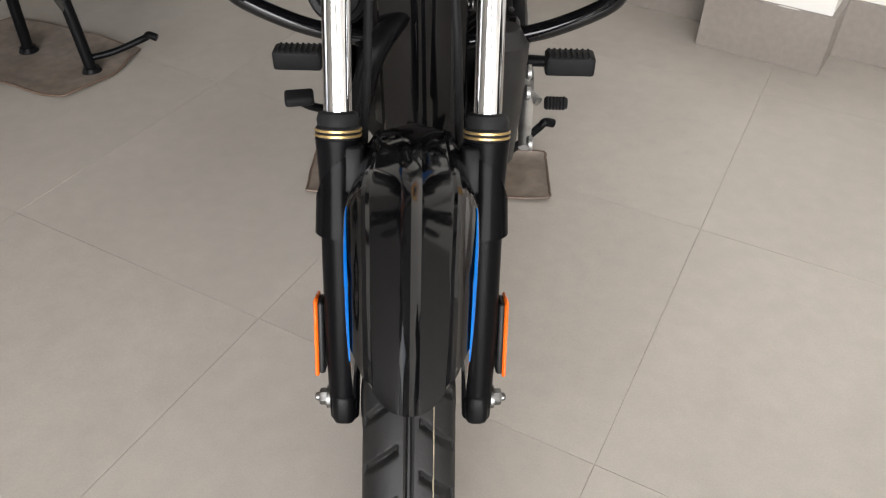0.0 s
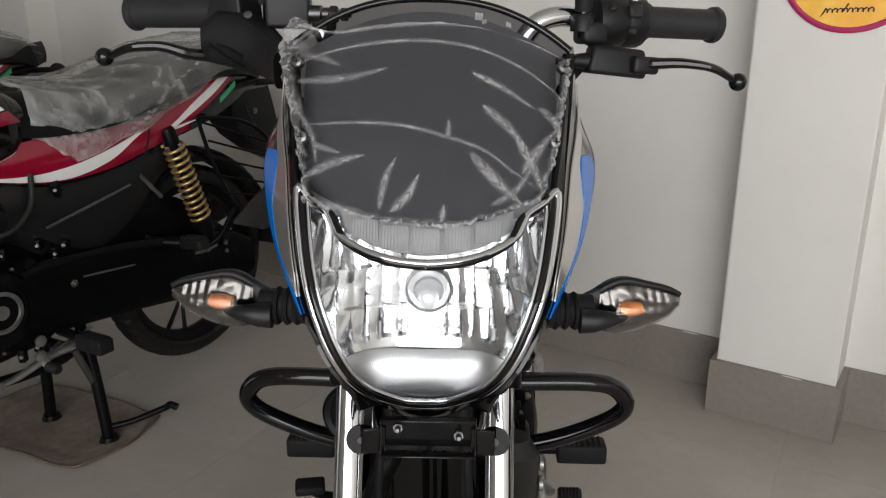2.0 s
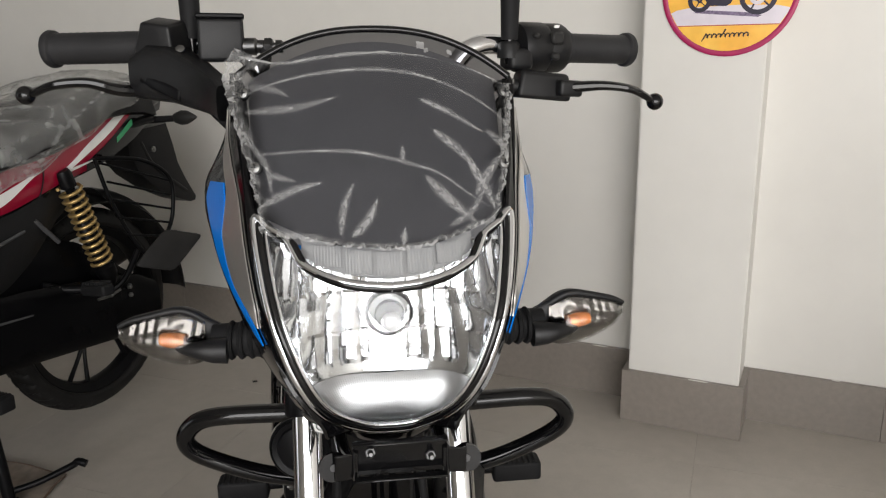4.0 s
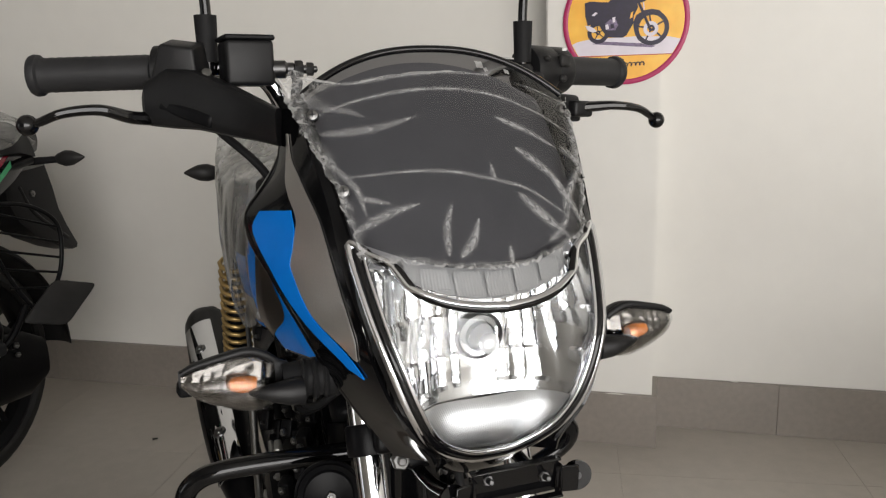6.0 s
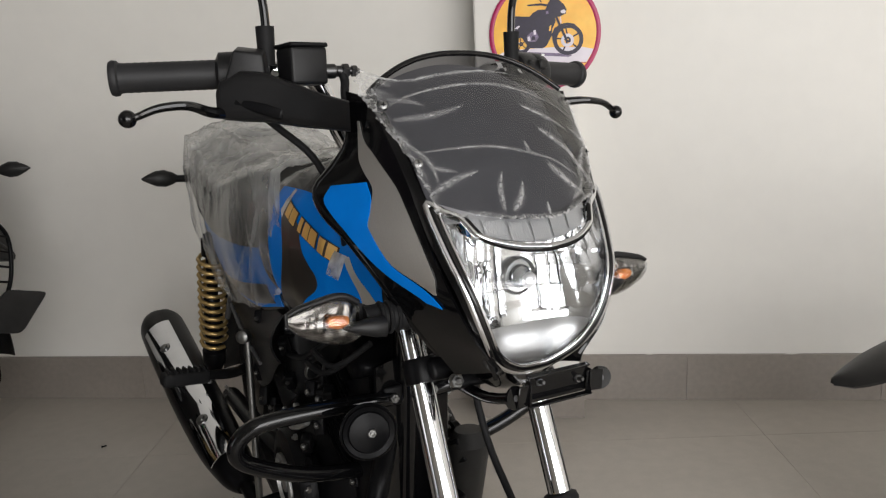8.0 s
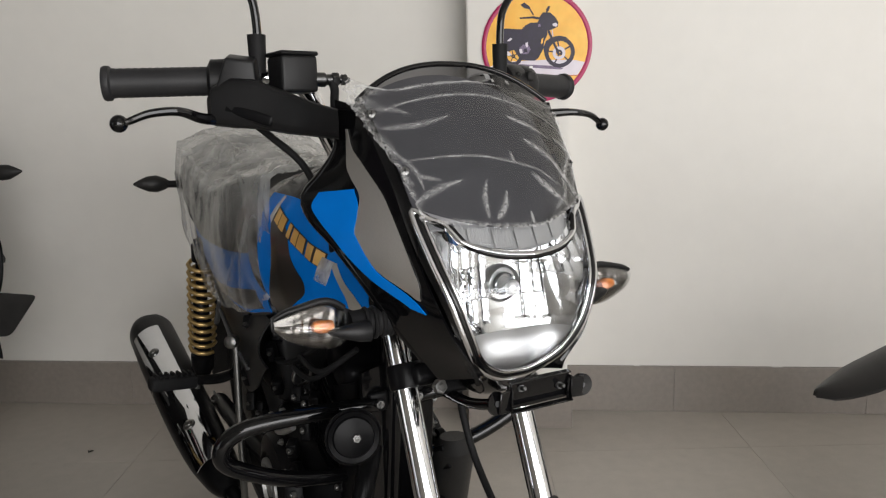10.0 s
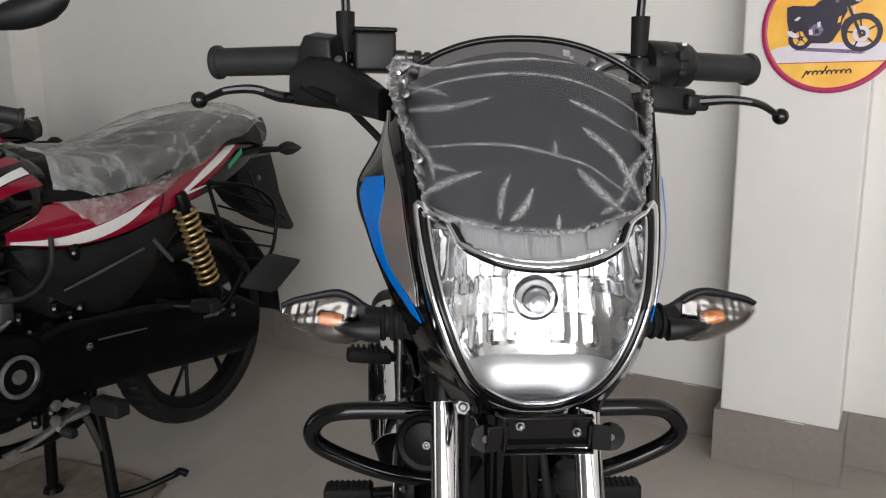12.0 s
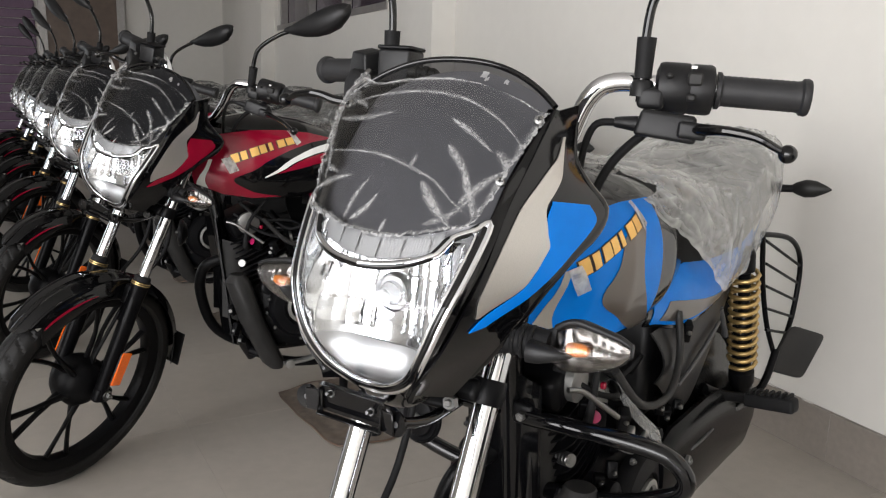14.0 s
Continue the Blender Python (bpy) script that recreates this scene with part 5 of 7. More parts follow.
def body(bike, paint, accents):
    tk = new("fuel_tank")
    tk.parent = bike
    part("shell", sheet(lambda u, v: tank_point(u, 1 - 2 * v), 44, 48, 0.003), M["gloss_black"], tk, "", None)
    for sgn in (1, -1):
        fl = (lambda b: b) if sgn > 0 else mirrored
        # colour, light band, dark shape, lettering on each flank
        part("colour_patch", fl(sheet(lambda u, v: tank_point(0.02 + (0.50 if paint == "blue" else 0.80) * u - 0.06 * v * (1 - u), 0.99 - 0.60 * v - 0.03 * u, 0.0012), 34, 24, 0.0008)), M[paint], tk, paint + " painted flank")

        def light_band(u, v):
            s0 = smooth_list([0.085, 0.066, 0.045, 0.034, 0.030], v)
            s1 = smooth_list([0.104, 0.086, 0.072, 0.072, 0.090], v)
            return tank_point(s0 + (s1 - s0) * u, 0.655 + 0.325 * v, 0.0022)
        part("light_band", fl(sheet(light_band, 10, 20, 0.0006)), M[accents[0]], tk)

        def swirl(u, v):
            if paint == "blue":
                s0 = smooth_list([0.385, 0.345, 0.295, 0.280, 0.262, 0.212, 0.218, 0.295, 0.36, 0.43], v)
                s1 = smooth_list([0.405, 0.420, 0.405, 0.392, 0.390, 0.41, 0.438, 0.47, 0.505, 0.55], v)
                return tank_point(s0 + (s1 - s0) * u, 0.43 + 0.55 * v, 0.0024)
            s0 = smooth_list([0.56, 0.32, 0.215, 0.35, 0.50, 0.65, 0.79, 0.82], v)
            return tank_point(s0 + (0.87 - s0) * u, 1.0 - 0.70 * v, 0.0024)
        part("dark_band", fl(sheet(swirl, 16, 30, 0.0006)), M[accents[1]], tk, "dark swirl over the rear flank")
        if paint == "red":
            part("light_flash", fl(sheet(lambda u, v: tank_point(0.385 + 0.40 * u + 0.03 * u * v, 0.765 - 0.300 * u + (0.010 + 0.055 * u) * v, 0.0030), 18, 4, 0.0006)), M[accents[2]], tk)
            part("red_flash", fl(sheet(lambda u, v: tank_point(0.45 + 0.38 * u + 0.07 * u * v, 0.735 - 0.205 * u + 0.008 + 0.10 * u * v, 0.0029), 18, 6, 0.0006)), M["red"], tk)
            part("light_flash", fl(sheet(lambda u, v: tank_point(0.70 + 0.25 * u + 0.028 * v * u, 0.985 - 0.06 * u - 0.09 * u * u + 0.03 * v, 0.0030), 14, 3, 0.0006)), M[accents[2]], tk)
            part("red_flash", fl(sheet(lambda u, v: tank_point(0.76 + 0.21 * u, 0.995 - (0.02 + 0.10 * u) * (1 - v), 0.0029), 12, 4, 0.0006)), M["red"], tk)
        reach = (0.127, 0.0375) if paint == "blue" else (0.205, 0.0520)
        # maker's name drawn as plain slanted gold blocks on a dark ground, one a letter
        for k, wd in enumerate((0.78, 0.62, 0.86, 0.70, 0.40, 0.82, 0.86)):
            s0, a0 = reach[0] + reach[1] * k, 0.684 - 0.0246 * k
            for nm, grow, out, mat in (("bar_shadow", 0.10, 0.0034, "p_black"), ("gold_bar", 0.0, 0.0042, "gold_decal")):
                def block(u, v):
                    q, h = -grow + (wd + 2 * grow) * u, -0.6 * grow + (1 + 1.2 * grow) * v
                    return tank_point(s0 + reach[1] * q - 0.012 * h, a0 - 0.0246 * q - 0.066 * h, out)
                part(nm, fl(sheet(block, 4, 4, 0.0008)), M[mat], tk)
        for corners in (((0.084, 0.652), (0.121, 0.632), (0.153, 0.720), (0.117, 0.749)), ((0.358, 0.384), (0.376, 0.376), (0.413, 0.500), (0.392, 0.534))):
            def strip(u, v):
                p = [c0 + (c1 - c0) * u for c0, c1 in zip(corners[0], corners[1])]
                q = [c0 + (c1 - c0) * u for c0, c1 in zip(corners[3], corners[2])]
                return tank_point(reach[0] + (p[0] + (q[0] - p[0]) * v - 0.127) * reach[1] / 0.0375, p[1] + (q[1] - p[1]) * v, 0.0056)
            part("tape", fl(sheet(strip, 4, 8, 0.0004)), M["tape"], tk, "strip of translucent tape")
    part("filler_cap", lathe([(0.034, 0), (0.034, 0.006), (0.030, 0.010), (0.01, 0.011)], (0, 0.50, 0.934), (0, -0.05, 1), 28), M["chrome"], tk)

    st = new("seat")
    st.parent = bike

    def seat_skin(u, v):
        y = 0.70 + 0.80 * u
        zt = smooth_list([0.835, 0.828, 0.836, 0.866, 0.902, 0.930, 0.938, 0.925], u)
        w = lerp_list([0.070, 0.100, 0.120, 0.124, 0.118, 0.106, 0.090, 0.050], u)
        t = 2 * v - 1
        return V(w * math.sin(t * 1.35) / math.sin(1.35), y, zt - 0.055 * abs(t) ** 2.6)
    part("cushion", sheet(seat_skin, 40, 18, 0.05), M["seat"], st, "black vinyl seat")
    # loose milky plastic bag pulled over seat and tank end, creased from where it is caught
    wide = paint == "blue"
    y0, y1 = (0.47, 1.53) if wide else (0.68, 1.53)
    ridge = [0.950, 0.948, 0.930, 0.916, 0.935, 0.966, 0.996, 1.004, 0.975] if wide else [0.915, 0.905, 0.905, 0.925, 0.957, 0.986, 1.004, 1.004, 0.975]
    half = [0.128, 0.150, 0.158, 0.158, 0.160, 0.158, 0.150, 0.132, 0.085] if wide else [0.110, 0.138, 0.152, 0.158, 0.160, 0.156, 0.148, 0.130, 0.085]
    hem = {1: [0.905, 0.845, 0.785, 0.728, 0.722, 0.742, 0.775, 0.830, 0.905], -1: [0.760, 0.712, 0.690, 0.676, 0.685, 0.715, 0.755, 0.820, 0.905]} if wide else {1: [0.742, 0.716, 0.742, 0.776, 0.815, 0.858, 0.900, 0.934, 0.950], -1: [0.850, 0.770, 0.765, 0.800, 0.828, 0.855, 0.885, 0.912, 0.935]}
    nu, nv = (150, 130) if wide else (84, 72)
    uu, vv = np.meshgrid(np.linspace(0, 1, nu + 1), np.linspace(-1, 1, nv + 1), indexing="ij")
    rng = random.Random(8 if wide else 9)
    folds = []
    for k in range(96 if wide else 80):
        # anchors: the caught front corners, the hem's tip, the tail
        au, av = rng.choice(((0.02, 0.0), (0.28, 1.0), (0.28, -1.0), (0.04, 0.55), (0.04, 0.6), (0.04, -0.55), (0.97, 0.4), (0.97, -0.4), (0.45, 0.5), (0.45, -0.5)))
        ang, far = rng.uniform(0, 2 * math.pi), rng.uniform(0.15, 0.75)
        near = rng.uniform(0.02, 0.18)
        bend = rng.uniform(-0.10, 0.10)
        a = (au + near * math.cos(ang), av + near * 1.6 * math.sin(ang))
        b = (au + far * math.cos(ang), av + far * 1.6 * math.sin(ang))
        m = ((a[0] + b[0]) / 2 - bend * math.sin(ang), (a[1] + b[1]) / 2 + bend * math.cos(ang))
        folds.append(([a, m, b], rng.uniform(0.004, 0.013), rng.uniform(0.35, 0.95)))
    height, haze = fold_field(uu, vv, folds)
    pts, milk = [], np.zeros_like(uu)
    for i in range(nu + 1):
        row = []
        for j in range(nv + 1):
            u, t = i / nu, 2 * j / nv - 1
            sgn = 1 if t >= 0 else -1
            zt, w = smooth_list(ridge, u), smooth_list(half, u)
            hang = max(0.0, (abs(t) - 0.55) / 0.45)
            top = min(1.0, abs(t) / 0.55)
            zs = zt - 0.026 * top ** 2.4
            foot = smooth_list(hem[sgn], u) + 0.012 * noise.noise(V(u * 9, sgn, 2.0))
            y = y0 + (0.03 if wide else 0.06) * (1 - u) ** 3 * top ** 2 + (y1 - y0) * u + 0.010 * hang * noise.noise(V(t * 3, u * 4, 6.0))
            q = V(sgn * (w * top ** 0.9 + 0.012 * math.sin(math.pi * min(1.0, hang)) - 0.004 * hang), y, zs + (min(foot, zs) - zs) * hang)
            n1 = noise.noise(V(q.x * 11 + q.y * 5, q.y * 8 - q.x * 4, q.z * 9))
            n2 = noise.noise(V(q.x * 30, q.y * 26, q.z * 30))
            sharp = max(0.0, 1 - 4.0 * abs(noise.noise(V(u * 9 + n1, t * 4 - u * 6, 4.0))))
            lift = 0.011 * n1 + 0.0012 * n2 + 0.008 * height[i, j] + 0.006 * sharp
            row.append(q + V(0.55 * t, 0.0, 1.0 - 0.55 * abs(t)) * lift)
            body_milk = (0.36 if wide else 0.19) - ((0.04 if t > 0 else 0.30) if wide else 0.04) * min(1.0, hang * 1.5) - 0.10 * max(0.0, u - 0.75) * 4 * hang + (0.0 if wide else 0.16 * max(0.0, 1 - u / 0.14))
            milk[i, j] = min(0.80, body_milk + 0.05 * n1 + 0.42 * haze[i, j] + 0.14 * sharp + (0.18 if hang > 0.965 else 0.0))
        pts.append(row)
    part("plastic_bag", film_sheet(pts, milk), M["wrap"], st, "crumpled milky plastic bag over the seat", None, 60)

    tl = new("tail")
    tl.parent = bike
    for sgn in (1, -1):
        fl = (lambda b: b) if sgn > 0 else mirrored
        part("rail_panel", fl(sheet(lambda u, v: side_rail(u, v), 44, 8, 0.003)), M["gloss_black"], tl)
        part("colour_patch", fl(sheet(lambda u, v: side_rail(0.02 + 0.90 * u, 0.06 + 0.86 * v, 0.0016), 40, 8, 0.001)), M[paint], tl, paint + " painted side band")
        if paint == "red":
            def low_flash(u, v):
                v0, v1 = smooth_list([0.07, 0.09, 0.10, 0.26, 0.62], u), smooth_list([0.16, 0.24, 0.34, 0.50, 0.66], u)
                return side_rail(0.03 + 0.41 * u, v0 + (v1 - v0) * v, 0.0030)
            part("light_flash", fl(sheet(low_flash, 32, 4, 0.001)), M[accents[2]], tl)

            def high_flash(u, v):
                v0, v1 = smooth_list([0.28, 0.50, 0.64, 0.78], u), smooth_list([0.40, 0.70, 0.84, 0.90], u)
                return side_rail(0.50 + 0.34 * u, v0 + (v1 - v0) * v, 0.0030)
            part("light_flash", fl(sheet(high_flash, 20, 4, 0.001)), M[accents[2]], tl)
            part("light_flash", fl(sheet(lambda u, v: side_rail(0.50 + 0.14 * u, 0.28 - 0.04 * u + (0.12 - 0.10 * u) * v, 0.0042), 10, 3, 0.001)), M[accents[2]], tl)
            part("green_mark", fl(sheet(lambda u, v: side_rail(0.73 + 0.08 * u, 0.28 + 0.12 * u + 0.14 * v, 0.0046), 8, 3, 0.001)), M["green"], tl, "small green printed mark")
        else:
            part("light_flash", fl(sheet(lambda u, v: side_rail(0.05 + 0.30 * u + 0.03 * v, 0.14 - 0.06 * u + (0.36 - 0.30 * u) * v, 0.0030), 24, 4, 0.001)), M["taupe"], tl)
            part("light_flash", fl(sheet(lambda u, v: side_rail(0.58 + 0.34 * u, 0.50 - 0.2 * u + 0.36 * v * (1 - u * 0.5), 0.0030), 16, 4, 0.001)), M["silver"], tl)
        if paint == "red":
            part("dark_flash", fl(sheet(lambda u, v: side_rail(0.60 + 0.33 * u, 0.05 + (0.26 + 0.52 * u) * v, 0.0034), 16, 6, 0.001)), M[accents[1]], tl)
            part("panel_seam", fl(tube([side_rail(0.465 - 0.03 * (1 - q / 4), q / 4, 0.0036) for q in range(5)], 0.0016, 6)), M["rubber"], tl)
        else:
            part("dark_flash", fl(sheet(lambda u, v: side_rail(0.52 + 0.24 * u, 0.10 + 0.24 * v * (1 - u), 0.0034), 12, 4, 0.001)), M[accents[1]], tl)
        # lower side cover

        def cover(u, v):
            y = 0.66 + 0.46 * u - 0.03 * v
            lo = smooth_list([0.60, 0.53, 0.50, 0.56, 0.66], u)
            hi = smooth_list([0.69, 0.690, 0.705, 0.73, 0.765], u)
            return V(0.108 + 0.030 * math.sin(math.pi * (0.15 + 0.75 * v)) - 0.01 * u, y, lo + (hi - lo) * v)
        part("side_cover", fl(sheet(cover, 20, 12, 0.003)), M["plastic"], tl, "black plastic side cover")
        # rounded cover edge; the light it catches is painted as lighter grey
        part("cover_rib", fl(tube([(0.139, 0.735, 0.583), (0.142, 0.85, 0.612), (0.138, 0.975, 0.642)], [0.003, 0.0045, 0.0035], 8, 4)), M["mid_grey"], tl, "rounded edge of the side cover, its gloss painted grey")
        part("frame_strut", fl(tube([(0.128, 1.015, 0.660), (0.132, 1.075, 0.592)], 0.006, 8)), M["mid_grey"], tl)
        rr = []
        for t, w in ((0, 0.008), (0.12, 0.015), (0.35, 0.022), (0.6, 0.020), (0.85, 0.010), (1.0, 0.002)):
            rr.append([V(0.147 + 0.088 * t, 1.527 + 0.016 * math.cos(a) * w / 0.022, 0.869 + 0.004 * t + w * math.sin(a)) for a in [2 * math.pi * q / 16 for q in range(16)]])
        part("rear_indicator", fl(loft(rr)), M["grey_plastic"], tl, "pointed black rear indicator")
        part("rear_indicator_stalk", fl(tube([(0.06, 1.52, 0.862), (0.155, 1.527, 0.868)], [0.011, 0.009], 10)), M["rubber"], tl)
    part("tail_cap", loft([[V(0.085 * w * math.cos(a), 1.47 + 0.11 * k, 0.915 + 0.040 * w * math.sin(a)) for a in [2 * math.pi * j / 20 for j in range(20)]] for k, w in ((0, 1.0), (0.5, 0.95), (0.9, 0.75), (1.0, 0.5))]), M["gloss_black"], tl)
    part("tail_lamp", loft([[V(0.06 * w * math.cos(a), 1.565 + 0.03 * k, 0.905 + 0.030 * w * math.sin(a)) for a in [2 * math.pi * j / 20 for j in range(20)]] for k, w in ((0, 1.0), (0.6, 0.9), (1.0, 0.5))]), M["tail_red"], tl, "red tail lamp")
    flap = []
    for ya, yb, z, w in ((1.430, 1.600, 0.835, 0.066), (1.432, 1.622, 0.770, 0.066), (1.480, 1.648, 0.705, 0.058), (1.560, 1.688, 0.648, 0.050), (1.650, 1.722, 0.605, 0.044), (1.715, 1.742, 0.583, 0.040)):
        flap.append([V(x, y, zz) for x, y, zz in ((-w, ya + 0.012, z), (-w + 0.008, ya, z - 0.004), (w - 0.008, ya, z - 0.004), (w, ya + 0.012, z), (w, yb - 0.010, z + 0.012), (w - 0.010, yb, z + 0.016), (-w + 0.010, yb, z + 0.016), (-w, yb - 0.010, z + 0.012))])
    part("tail_flap", loft(flap), M["plastic"], tl, "pointed black plastic plate carrier")
    part("flap_bolt", hexbolt((0.067, 1.52, 0.775), (1, 0, 0), 0.010, 0.006), M["steel"], tl)
    part("flap_rib", tube([(0.064, 1.475, 0.80), (0.060, 1.53, 0.72), (0.046, 1.68, 0.622)], 0.006, 8, 4), M["plastic"], tl)
    part("inner_guard", sheet(lambda u, v: V((2 * v - 1) * 0.066, 1.262 + (0.325 - 0.02 * (2 * v - 1) ** 2) * math.sin(radians(-78 + 90 * u)), 0.345 + (0.325 - 0.02 * (2 * v - 1) ** 2) * math.cos(radians(-78 + 90 * u))), 24, 8, 0.004), M["plastic"], tl, "black plastic guard before the rear wheel")
    part("rear_fender", sheet(lambda u, v: V((2 * v - 1) * (0.062 + 0.01 * u), 1.26 + (0.335 - 0.03 * (2 * v - 1) ** 2) * math.sin(radians(10 + 85 * u)) + 0.03 * u, 0.345 + (0.345 - 0.03 * (2 * v - 1) ** 2) * math.cos(radians(10 + 85 * u))), 30, 10, 0.003), M["plastic"], tl, "black plastic rear mudguard")


def running_gear(bike, guarded):
    for sgn in (1, -1):
        fl = (lambda b: b) if sgn > 0 else mirrored
        sh = new("shock_absorber")
        sh.parent = bike
        back = 0.0 if guarded else 0.018
        top, bot = V(0.148, 1.080 + back, 0.772), V(0.156, 1.175 + 1.8 * back, 0.450)
        ax = (bot - top).normalized()
        L = (bot - top).length
        side = ax.orthogonal().normalized()
        side2 = ax.cross(side)
        turns = 12
        pts = [top + ax * (0.045 + (L - 0.115) * i / (turns * 10)) + (side * math.cos(2 * math.pi * i / 10) + side2 * math.sin(2 * math.pi * i / 10)) * 0.027 for i in range(turns * 10 + 1)]
        part("spring", fl(tube(pts, 0.0048, 7, 1)), M["gold"], sh, "gold coil spring")
        part("damper", fl(lathe([(0.016, 0.0), (0.02, 0.01), (0.02, 0.045), (0.012, 0.05), (0.012, L * 0.55), (0.019, L * 0.56), (0.019, L - 0.06), (0.026, L - 0.055), (0.026, L - 0.03), (0.014, L)], top, ax, 18)), M["satin_black"], sh)
        part("gas_canister", fl(lathe([(0.012, 0), (0.017, 0.004), (0.017, 0.06), (0.012, 0.066)], top + V(0.005, 0.055, -0.20), (0, -0.2, 1), 16)), M["satin_black"], sh)
        arm = new("swingarm")
        arm.parent = bike
        part("tube", fl(tube([(0.09, 0.80, 0.37), (0.105, 1.00, 0.365), (0.108, 1.30, 0.345)], 0.021, 10, 4, 0.7)), M["satin_black"], arm)
        part("adjuster", fl(merge(box((0.115, 1.285, 0.347), (0.006, 0.07, 0.03), 0.002), hexbolt((0.118, 1.262, 0.345), (1, 0, 0), 0.012, 0.012))), M["steel"], arm)
        part("bolt", fl(hexbolt((0.165, 1.185, 0.425), (1, 0, 0), 0.009, 0.01)), M["steel"], arm)
        # pegs
        pg = new("footpeg")
        pg.parent = bike
        part("rubber", fl(box((0.243, 0.745, 0.316), (0.088, 0.042, 0.036), 0.006)), M["rubber"], pg, "ribbed rubber rider's peg")
        for i in range(8):
            part("rib", fl(box((0.206 + 0.010 * i, 0.745, 0.333), (0.005, 0.038, 0.006), 0.0015)), M["rubber"], pg)
        part("bracket", fl(tube([(0.10, 0.76, 0.315), (0.16, 0.752, 0.316), (0.20, 0.745, 0.318)], [0.014, 0.011, 0.010], 10, 4)), M["satin_black"], pg)
        rp = new("pillion_peg")
        rp.parent = bike
        part("rubber", fl(box((0.231, 1.083, 0.474), (0.10, 0.036, 0.030), 0.008, (0, -8, -12))), M["rubber"], rp, "ribbed rubber pillion peg")
        for i in range(7):
            part("rib", fl(box((0.193 + 0.012 * i, 1.091 - 0.0025 * i, 0.486 + 0.0017 * i), (0.006, 0.032, 0.008), 0.0015, (0, -8, -12))), M["rubber"], rp)
        part("bracket", fl(tube([(0.115, 1.02, 0.49), (0.14, 1.06, 0.472), (0.184, 1.09, 0.468)], 0.011, 10, 4)), M["satin_black"], rp)
    # chain case and sari guard on the left-hand side of the machine
    cc = new("chain_case")
    cc.parent = bike
    part("cover", loft([[V(0.135 + 0.022 * math.cos(a) * k2, y, z + h * math.copysign(abs(math.sin(a)) ** 0.7, math.sin(a))) for a in [2 * math.pi * j / 18 for j in range(18)]] for y, z, h, k2 in ((0.66, 0.425, 0.070, 0.8), (0.72, 0.42, 0.090, 1), (0.95, 0.405, 0.094, 1), (1.18, 0.378, 0.092, 1), (1.32, 0.358, 0.088, 1), (1.39, 0.352, 0.055, 0.8))]), M["case_black"], cc, "long black chain cover")
    part("upper_cover", sheet(lambda u, v: V(0.112 + 0.006 * math.sin(math.pi * v) - 0.010 * u, 0.76 + 0.56 * u + 0.02 * v, 0.42 + (smooth_list([0.60, 0.615, 0.61, 0.585, 0.53, 0.44], u) - 0.42) * v + 0.0015 * math.sin(u * 60)), 40, 10, 0.004), M["case_black"], cc, "ribbed black cover above the chain run")
    for y, z, r in ((0.771, 0.442, 0.010), (1.220, 0.435, 0.007), (1.266, 0.424, 0.0085), (1.268, 0.399, 0.007)):
        part("bolt", hexbolt((0.157, y, z), (1, 0, 0), r, 0.007), M["steel"], cc)
    # thin ridge in lighter grey, its highlight put into the colour
    part("ridge_glint", tube([(0.1555, 0.800, 0.450), (0.1575, 0.87, 0.446), (0.1565, 0.95, 0.440)], [0.0022, 0.003, 0.002], 8, 4), M["mid_grey"], cc)
    part("brake_arm", tube([(0.158, 1.150, 0.419), (0.161, 1.185, 0.420), (0.159, 1.232, 0.424)], [0.004, 0.006, 0.004], 8, 4), M["steel"], cc)
    sg = new("sari_guard")
    sg.parent = bike
    frame_pts = [(0.155, 1.20, 0.79), (0.19, 1.33, 0.77), (0.203, 1.42, 0.71), (0.204, 1.42, 0.61), (0.20, 1.38, 0.54), (0.195, 1.31, 0.50)]
    part("hoop", tube(frame_pts, 0.0058, 8, 6), M["satin_black"], sg)
    part("hoop", tube([(0.155, 1.20, 0.79), (0.162, 1.23, 0.68), (0.175, 1.27, 0.58), (0.195, 1.31, 0.50)], 0.0055, 8, 6), M["satin_black"], sg)
    for i in range(5):
        part("rod", tube([(0.160 + 0.004 * i, 1.215 + 0.010 * i, 0.775 - 0.050 * i), (0.203, 1.42 - 0.004 * i, 0.70 - 0.040 * i)], 0.0033, 8), M["satin_black"], sg)
    b_, c_, d_ = V(0.209, 1.372, 0.568), V(0.272, 1.458, 0.538), V(0.248, 1.350, 0.454)
    ex_, ey_ = (c_ - b_) / 2, (c_ - d_) / 2
    ez_ = ex_.cross(ey_).normalized() * 0.005
    mid = b_ + ex_ - ey_
    rings = [[mid + ez_ * h + ex_ * math.copysign(abs(math.cos(a)) ** 0.22, math.cos(a)) * g + ey_ * math.copysign(abs(math.sin(a)) ** 0.22, math.sin(a)) * g for a in [2 * math.pi * (q + 0.5) / 32 for q in range(32)]] for h, g in ((-1, 0.95), (-0.6, 1.0), (0.6, 1.0), (1, 0.95))]
    part("foot_plate", loft(rings), M["grey_plastic"], sg, "dark grey foot plate")
    part("plate_stay", tube([(0.20, 1.40, 0.54), (0.225, 1.40, 0.555), (0.235, 1.40, 0.53)], 0.006, 8, 4), M["satin_black"], sg)
    part("plate_stay", tube([(0.20, 1.27, 0.53), (0.19, 1.22, 0.46), (0.16, 1.19, 0.43)], 0.008, 8, 4), M["satin_black"], sg)

    cs = new("centre_stand")
    cs.parent = bike
    low = 0.0 if guarded else -0.0155
